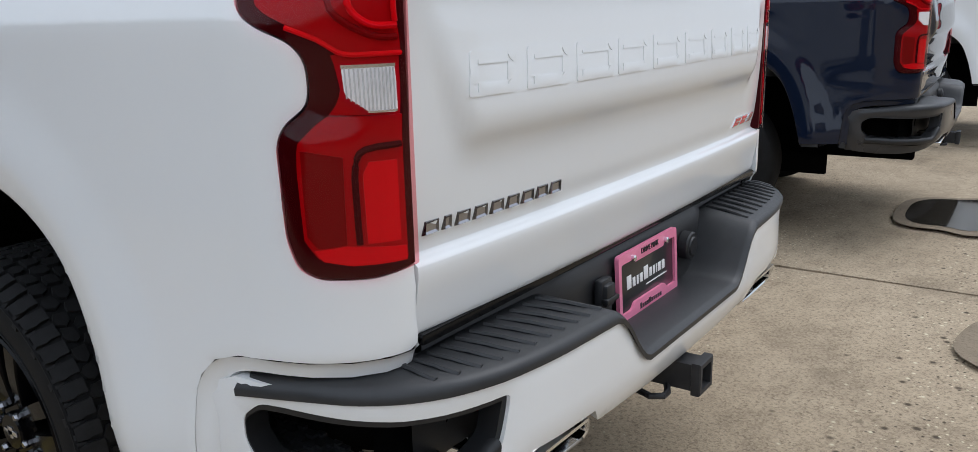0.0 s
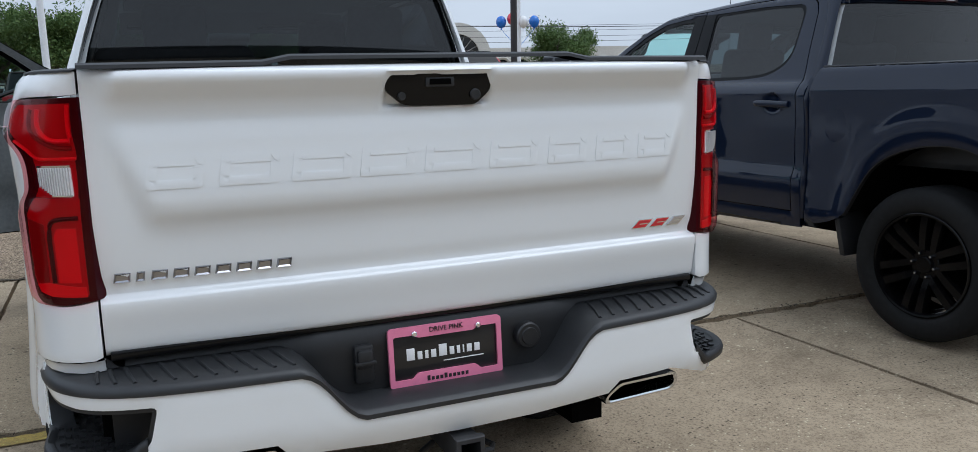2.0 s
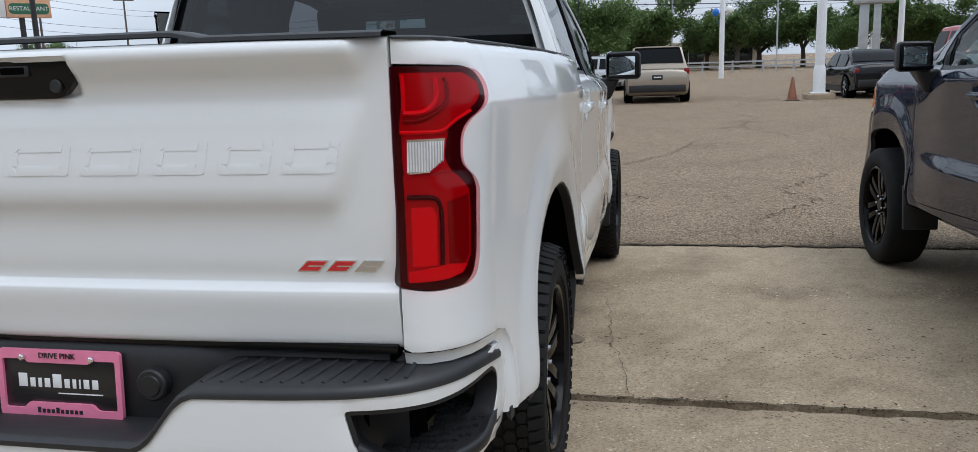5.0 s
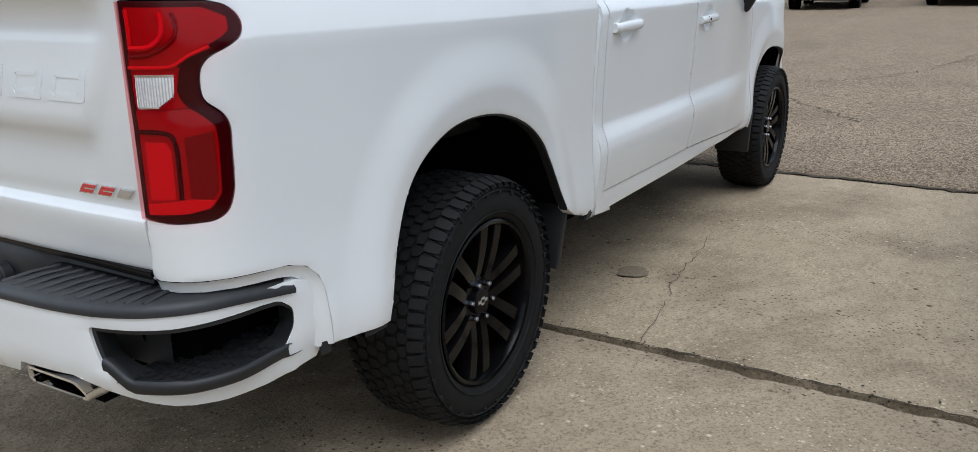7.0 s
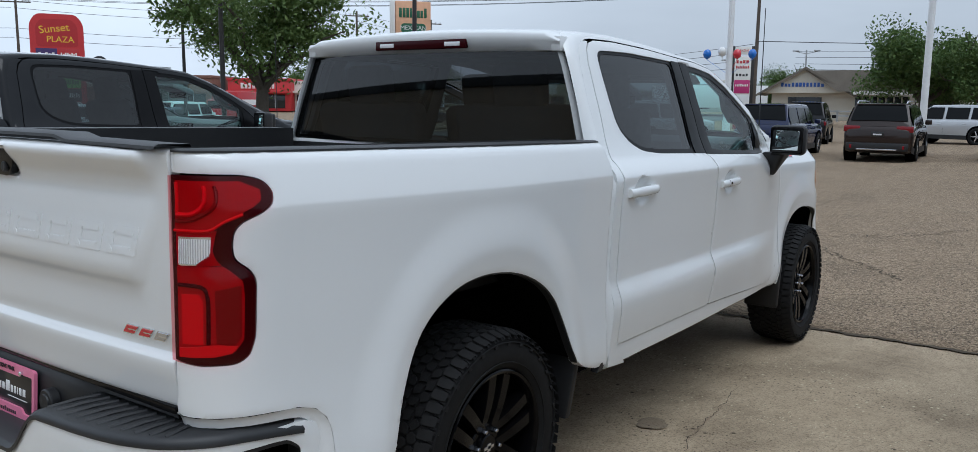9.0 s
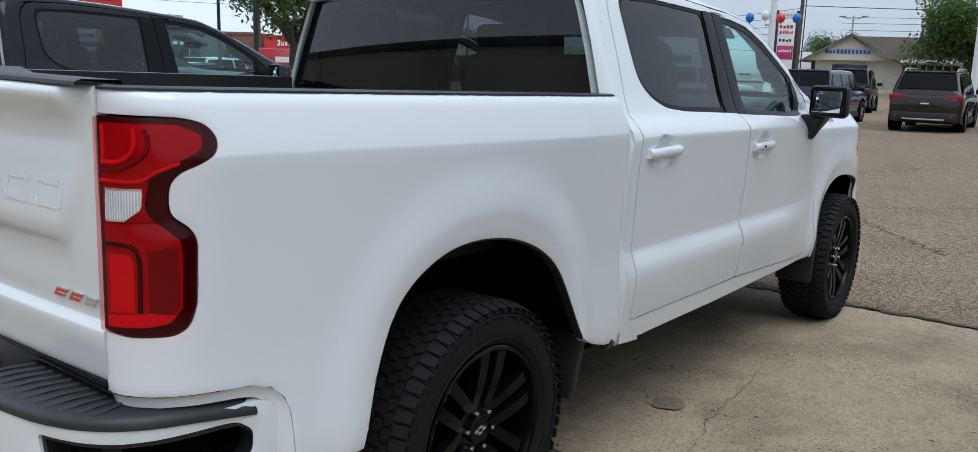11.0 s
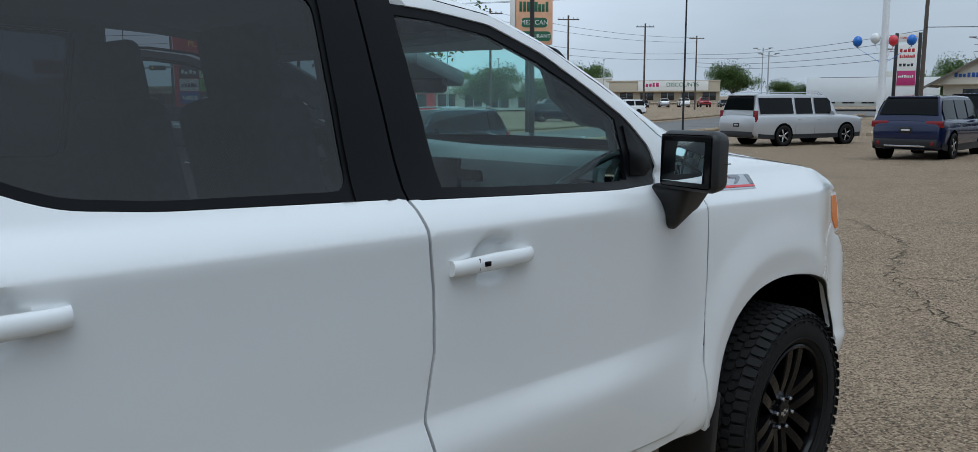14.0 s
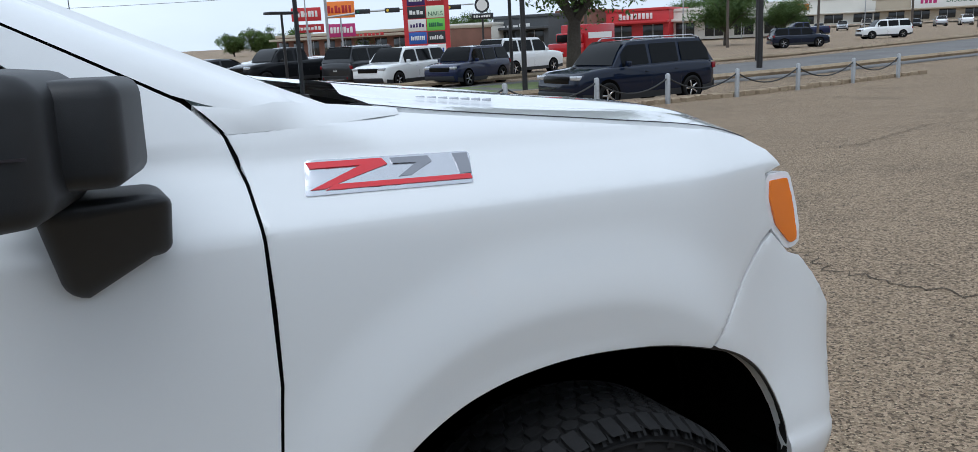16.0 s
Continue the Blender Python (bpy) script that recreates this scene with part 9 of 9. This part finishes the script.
bars(drug, -6, 1.5, 2.75, 3.35, SIGN_RED2, 11, x=1.5, seed=10)
part("tower", boxed(-3, 0.8, 0.5, 5.5, 0, 4.7, r=0.1), PALE_WALL, drug)

# office with a low brown gable roof
house = thing("office_building", "cream office with low brown gable roof", "building", "stores round the lot", m=pose(-77.2, -16.6, 0.0, 0, 0, 12))
part("wall", boxed(-9, 0, -5.0, 6.5, 0, 2.5, r=0.03), STUCCO, house)
bm = bmesh.new()
prof = [(-6.0, 2.35), (-2.2, 4.45), (1.6, 2.35)]
v0 = [bm.verts.new((0.7, y, z)) for y, z in prof]
v1 = [bm.verts.new((-9.7, y, z)) for y, z in prof]
bm.faces.new(v0), bm.faces.new(v1[::-1])
for i in range(3):
    bm.faces.new((v0[i], v0[(i + 1) % 3], v1[(i + 1) % 3], v1[i]))
part("gable_wall", bm, STUCCO, house, sharp=10)
bm = bmesh.new()
for a, b in (((-6.4, 2.15), (-2.2, 4.62)), ((-2.2, 4.62), (2.0, 2.15))):
    loft(bm, [[(1.1, a[0], a[1]), (1.1, b[0], b[1])], [(-10, a[0], a[1]), (-10, b[0], b[1])]])
    loft(bm, [[(1.1, a[0], a[1] - 0.22), (1.1, b[0], b[1] - 0.22)], [(1.1, a[0], a[1]), (1.1, b[0], b[1])]])
part("gable_roof", bm, ROOF_BROWN, house, sharp=10)
bm = bmesh.new()
loft(bm, [[(0.9, -2.2, 4.3), (0.9, 7.4, 4.3)], [(1.2, 0.5, 2.5), (1.2, 8.2, 2.5)]])
loft(bm, [[(0.9, -2.2, 4.3), (0.9, 7.4, 4.3)], [(-9, -2.2, 4.3), (-9, 7.4, 4.3)]])
part("side_roof", bm, ROOF_BROWN, house, sharp=10)
part("fascia", boxed(1.1, 1.3, 1.7, 8.2, 2.25, 2.52), SIGN_WHITE, house)
bars(house, -4.2, -0.6, 2.9, 3.25, SIGN_BLUE, 12, x=0.74, seed=12, name="name_bar")
for k in range(7):
    y = 1.9 + 0.62 * k
    part("window", boxed(-0.02, 0.05, y, y + 0.5, 0.4, 2.1, r=0.01), DARK_GLASS, house)
part("window", boxed(-0.02, 0.05, -3.6, -0.8, 0.4, 2.0, r=0.01), DARK_GLASS, house)

# arcaded white building with a barrel-vaulted entrance
arc = thing("arcade_building", "white arcaded building with great glazed arch", "building", "stores round the lot", m=pose(-100.5, 40.6, -0.6, 0, 0, -22))
ARC_WALL = grain(mat("old_white_stucco", (0.60, 0.58, 0.53), 0.9), 0.12, 6, 0.3)


def arch_hole(c, half_w, spring, foot=0.0, n=12):
    return [(c - half_w, foot)] + [(c - half_w * math.cos(a), spring + half_w * math.sin(a)) for a in np.linspace(0, math.pi, n)] + [(c + half_w, foot)]


for y0, y1, h in ((-17.0, -4.2, 4.3), (4.2, 24.0, 4.5)):
    holes = []
    y = y0 + 1.6
    while y < y1 - 1.2:
        holes.append(arch_hole(y, 0.85, 2.2, 0.3))
        y += 2.6
    part("arcade_wall", panel([(y0, 0), (y1, 0), (y1, h), (y0, h)], lambda q, z: Vector((0, q, z)), holes, out=(1, 0, 0), gap=0, cell=(2, 2), depth=0.5, edge=0.4), ARC_WALL, arc, sharp=30)
    for hole in holes:
        c = (hole[0][0] + hole[-1][0]) / 2
        part("arch_shade", boxed(-1.6, -1.5, c - 1.2, c + 1.2, 0, 3.4), DARK_GLASS, arc)
        rim_pts = [(0.05, q, z) for q, z in arch_hole(c, 1.12, 2.2, 2.2)]
        bm = bmesh.new()
        tube(bm, rim_pts, 0.16, 6)
        part("arch_hood", bm, ARC_WALL, arc)
    part("arcade_back", boxed(-8, -1.6, y0, y1, 0, h - 0.3), ARC_WALL, arc)
big = arch_hole(0, 4.3, 3.4, 0, 24)
inner = arch_hole(0, 2.9, 3.4, 0.2, 24)
part("great_arch", panel(big, lambda q, z: Vector((1.0, q, z)), [inner], out=(1, 0, 0), gap=0, cell=(1, 1), depth=2.2, edge=0.4), ARC_WALL, arc, "thick white arch round the entrance", sharp=30)
part("arch_glass", panel(inner, lambda q, z: Vector((-0.4, q, z)), out=(1, 0, 0), gap=0, cell=(1, 1), depth=0, edge=0.4), DARK_GLASS, arc)
for a in np.linspace(0.15, math.pi - 0.15, 9):
    bm = bmesh.new()
    tube(bm, [(-0.3, 0.5 * math.cos(a), 3.4 + 0.5 * math.sin(a)), (-0.3, 2.9 * math.cos(a), 3.4 + 2.9 * math.sin(a))], 0.07, 5)
    part("glazing_bar", bm, GALV, arc)
bm = bmesh.new()
loft(bm, [[(x, 3.9 * math.cos(a), 3.4 + 3.9 * math.sin(a)) for a in np.linspace(0, math.pi, 24)] for x in np.linspace(-1.2, -9, 9)])
part("barrel_vault", bm, grain(mat("grey_vault", (0.20, 0.19, 0.19), 0.5), 0.15, 4, 0.4), arc, "grey ribbed barrel vault")
for x in np.linspace(-1.6, -9, 8):
    bm = bmesh.new()
    tube(bm, [(x, 3.95 * math.cos(a), 3.4 + 3.95 * math.sin(a)) for a in np.linspace(0, math.pi, 20)], 0.07, 5)
    part("vault_rib", bm, GALV, arc)

# low guard fence behind the lot
fence = thing("guard_fence", "low grey rail fence along the back of the lot", "fence", m=pose(-72, 0, 0))
for y in np.arange(-22, 24, 2.4):
    part("fence_post", boxed(-0.07, 0.07, y - 0.07, y + 0.07, 0, 0.95), GALV, fence)
for z in (0.5, 0.85):
    part("fence_rail", boxed(0.07, 0.12, -22, 22, z - 0.06, z + 0.06), GALV, fence)
shop("house", "low tan house behind the trees", -100.0, 4.0, 0, 16, 8, 2.6, TAN_WALL, 3, base_z=0.0)
shop("house", "low pale house behind the trees", -104.0, -14.0, 0, 10, 8, 2.5, PALE_WALL, 2, base_z=0.0)


# ---- trees ----
def leaf_mat(name, a, b):
    m = mat(name, a, 0.6, spec=0.25)
    n, l = m.node_tree.nodes, m.node_tree.links
    g = n.new("ShaderNodeNewGeometry")
    mix = n.new("ShaderNodeMixRGB")
    mix.inputs["Color1"].default_value, mix.inputs["Color2"].default_value = (*a, 1), (*b, 1)
    l.new(g.outputs["Random Per Island"], mix.inputs["Fac"])
    bs = n["Principled BSDF"]
    l.new(mix.outputs["Color"], bs.inputs["Base Color"])
    tr = n.new("ShaderNodeBsdfTranslucent")
    l.new(mix.outputs["Color"], tr.inputs["Color"])
    ms = n.new("ShaderNodeMixShader")
    ms.inputs[0].default_value = 0.3
    l.new(bs.outputs[0], ms.inputs[1])
    l.new(tr.outputs[0], ms.inputs[2])
    l.new(ms.outputs[0], n["Material Output"].inputs["Surface"])
    return m


LEAF = leaf_mat("oak_leaves", (0.065, 0.115, 0.030), (0.15, 0.21, 0.065))
LEAF2 = leaf_mat("dark_leaves", (0.055, 0.105, 0.030), (0.13, 0.19, 0.06))
BARK = grain(mat("grey_bark", (0.075, 0.062, 0.05), 0.95), 0.3, 14, 2, bump=0.6, bump_scale=40, bump_dist=0.02)


def tree_meshes(seed, h, spread_, trunk, leaves, leaf, fork=0.3, trunk_r=0.28, clumps=46, leaf_material=None):
    rnd = random.Random(seed)
    bm = bmesh.new()
    f = h * fork
    tube(bm, [(0, 0, -0.3), (0.05, 0.02, f * 0.5), (0.0, 0.06, f)], [trunk_r * 1.25, trunk_r, trunk_r * 0.85], 12)
    tips = []
    limbs = 7
    for k in range(limbs):
        a = k * math.tau / limbs + rnd.uniform(-0.4, 0.4)
        out, up = spread_ * rnd.uniform(0.45, 0.8), (h - f) * rnd.uniform(0.35, 0.8)
        p0, p3 = Vector((0, 0.06, f * rnd.uniform(0.85, 1.0))), Vector((math.cos(a) * out, math.sin(a) * out, f + up))
        p1 = p0 + Vector((math.cos(a) * out * 0.25, math.sin(a) * out * 0.25, up * 0.45))
        pts = [p0 * (1 - t) ** 2 + p1 * 2 * t * (1 - t) + p3 * t * t + Vector((rnd.uniform(-1, 1), rnd.uniform(-1, 1), rnd.uniform(-1, 1))) * 0.08 * spread_ * t * 0.5 for t in np.linspace(0, 1, 7)]
        tube(bm, pts, [trunk_r * 0.55 * (1 - 0.85 * t) for t in np.linspace(0, 1, 7)], 8)
        tips += pts[3:]
        for _ in range(3):
            b0 = pts[rnd.randint(2, 5)]
            b1 = b0 + Vector((rnd.uniform(-1, 1) * spread_ * 0.4, rnd.uniform(-1, 1) * spread_ * 0.4, rnd.uniform(0.0, 0.25) * h))
            tube(bm, [b0, b0.lerp(b1, 0.5) + Vector((0, 0, 0.1)), b1], [trunk_r * 0.18, trunk_r * 0.11, trunk_r * 0.04], 6)
            tips += [b1, b0.lerp(b1, 0.6)]
    wood = finish("trunk", bm, BARK)
    centres = [rnd.choice(tips) + Vector((rnd.gauss(0, 0.10) * spread_, rnd.gauss(0, 0.10) * spread_, rnd.gauss(0.03, 0.05) * h)) for _ in range(clumps)]
    verts, faces = [], []
    per = leaves // clumps
    for c in centres:
        rr = spread_ * rnd.uniform(0.16, 0.34)
        for _ in range(per):
            d = Vector((rnd.gauss(0, 1), rnd.gauss(0, 1), rnd.gauss(0, 0.6)))
            d = d.normalized() * rr * rnd.random() ** 0.45
            p = c + d
            if p.z < f * 0.75:
                continue
            q = Euler((rnd.uniform(-1.1, 1.1), rnd.uniform(-1.1, 1.1), rnd.uniform(0, 6.28))).to_matrix()
            s = leaf * rnd.uniform(0.6, 1.3)
            i = len(verts)
            for lx, ly, lz in ((-1, 0, 0), (0, -0.45, 0.1), (1, 0, 0), (0, 0.45, 0.1)):
                verts.append(p + q @ Vector((lx * s, ly * s, lz * s)))
            faces.append((i, i + 1, i + 2, i + 3))
    me = bpy.data.meshes.new("crown")
    me.from_pydata([tuple(v) for v in verts], [], faces)
    me.materials.append(leaf_material or LEAF)
    return wood, me


def plant(meshes, x, y, label, rot=0.0, scale=1.0, group="trees round the lot", dz=0.0):
    t = thing("tree", label, "tree", group, m=pose(x, y, ground_z(x, y) + dz, 0, 0, rot) @ Matrix.Scale(scale, 4))
    for nm, me in zip(("trunk", "crown"), meshes):
        ob = new(nm, me)
        ob.parent = t


OAK = tree_meshes(1, 8.8, 5.2, 0.3, 19000, 0.12, 0.30, 0.30, 60)
plant(OAK, -23.8, -27.6, "broad leafy oak with forked grey trunk", 40)
ROUND = tree_meshes(2, 6.5, 4.2, 0.3, 22000, 0.115, 0.22, 0.24, 56, LEAF2)
TALL = tree_meshes(3, 10.0, 5.2, 0.3, 9000, 0.28, 0.25, 0.32, 56, LEAF2)
BUSHY = tree_meshes(4, 5.0, 4.0, 0.2, 7000, 0.20, 0.12, 0.2, 50, LEAF)
plant(ROUND, -68.7, 38.2, "round dark green tree behind the lot", 10, 1.0)
plant(ROUND, -67.9, -8.0, "full round green tree beside the office", 70, 1.35)
plant(ROUND, -66.5, -4.0, "full round green tree beside the office", 170, 1.15)
rnd = random.Random(21)
for k in range(13):
    y = -12.2 + 3.4 * k + rnd.uniform(-1, 1)
    plant((TALL, ROUND)[k % 2], -84 - rnd.uniform(0, 10), y, "dark green street tree in the row behind the lot", rnd.uniform(0, 360), rnd.uniform(0.62, 0.84) * (1.0 if k % 2 == 0 else 1.4))
for x, y, s, lb in ((-65.8, -63.3, 1.0, "leafy tree before the stores"), (-91.5, -80.0, 0.9, "small leafy tree before the stores"), (-135, -60, 0.75, "dark tree beyond the road"), (-150, -72, 0.9, "dark tree beyond the road"), (-142, -50, 0.8, "dark tree beyond the road"), (-95, -28, 0.8, "shrubby tree by the drug store"), (-110, -30, 1.2, "shrubby tree by the drug store"), (-215, -120, 2.0, "dark tree beyond the stores"), (-205, -165, 2.2, "dark tree beyond the stores"), (-170, -185, 1.8, "dark tree beyond the stores"), (-62, -112, 1.0, "leafy tree behind the shops"), (-100, -110, 1.1, "leafy tree behind the shops")):
    plant(ROUND, x, y, lb, rnd.uniform(0, 360), s)
for x, y, s in ((-50, -222, 1.1), (-56, -220, 1.3), (-61, -226, 1.0), (-65, -218, 1.2), (-70, -220, 0.9), (-47, -112, 0.6), (-56, -116, 0.7)):
    plant(BUSHY, x, y, "spreading green tree along the far street", rnd.uniform(0, 360), s)
for k in range(10):
    plant(BUSHY, -58 + 2.0 * k, 62 + rnd.uniform(-2, 6), "spreading green tree behind the lot", rnd.uniform(0, 360), 1.3)
# pale show room behind the camera closes the lot
shop("showroom", "long tan showroom with wide windows behind the apron", 26.0, -25.0, 180, 110, 18, 8.0, TAN_WALL, 22, base_z=0.2, band=GREY_WALL)
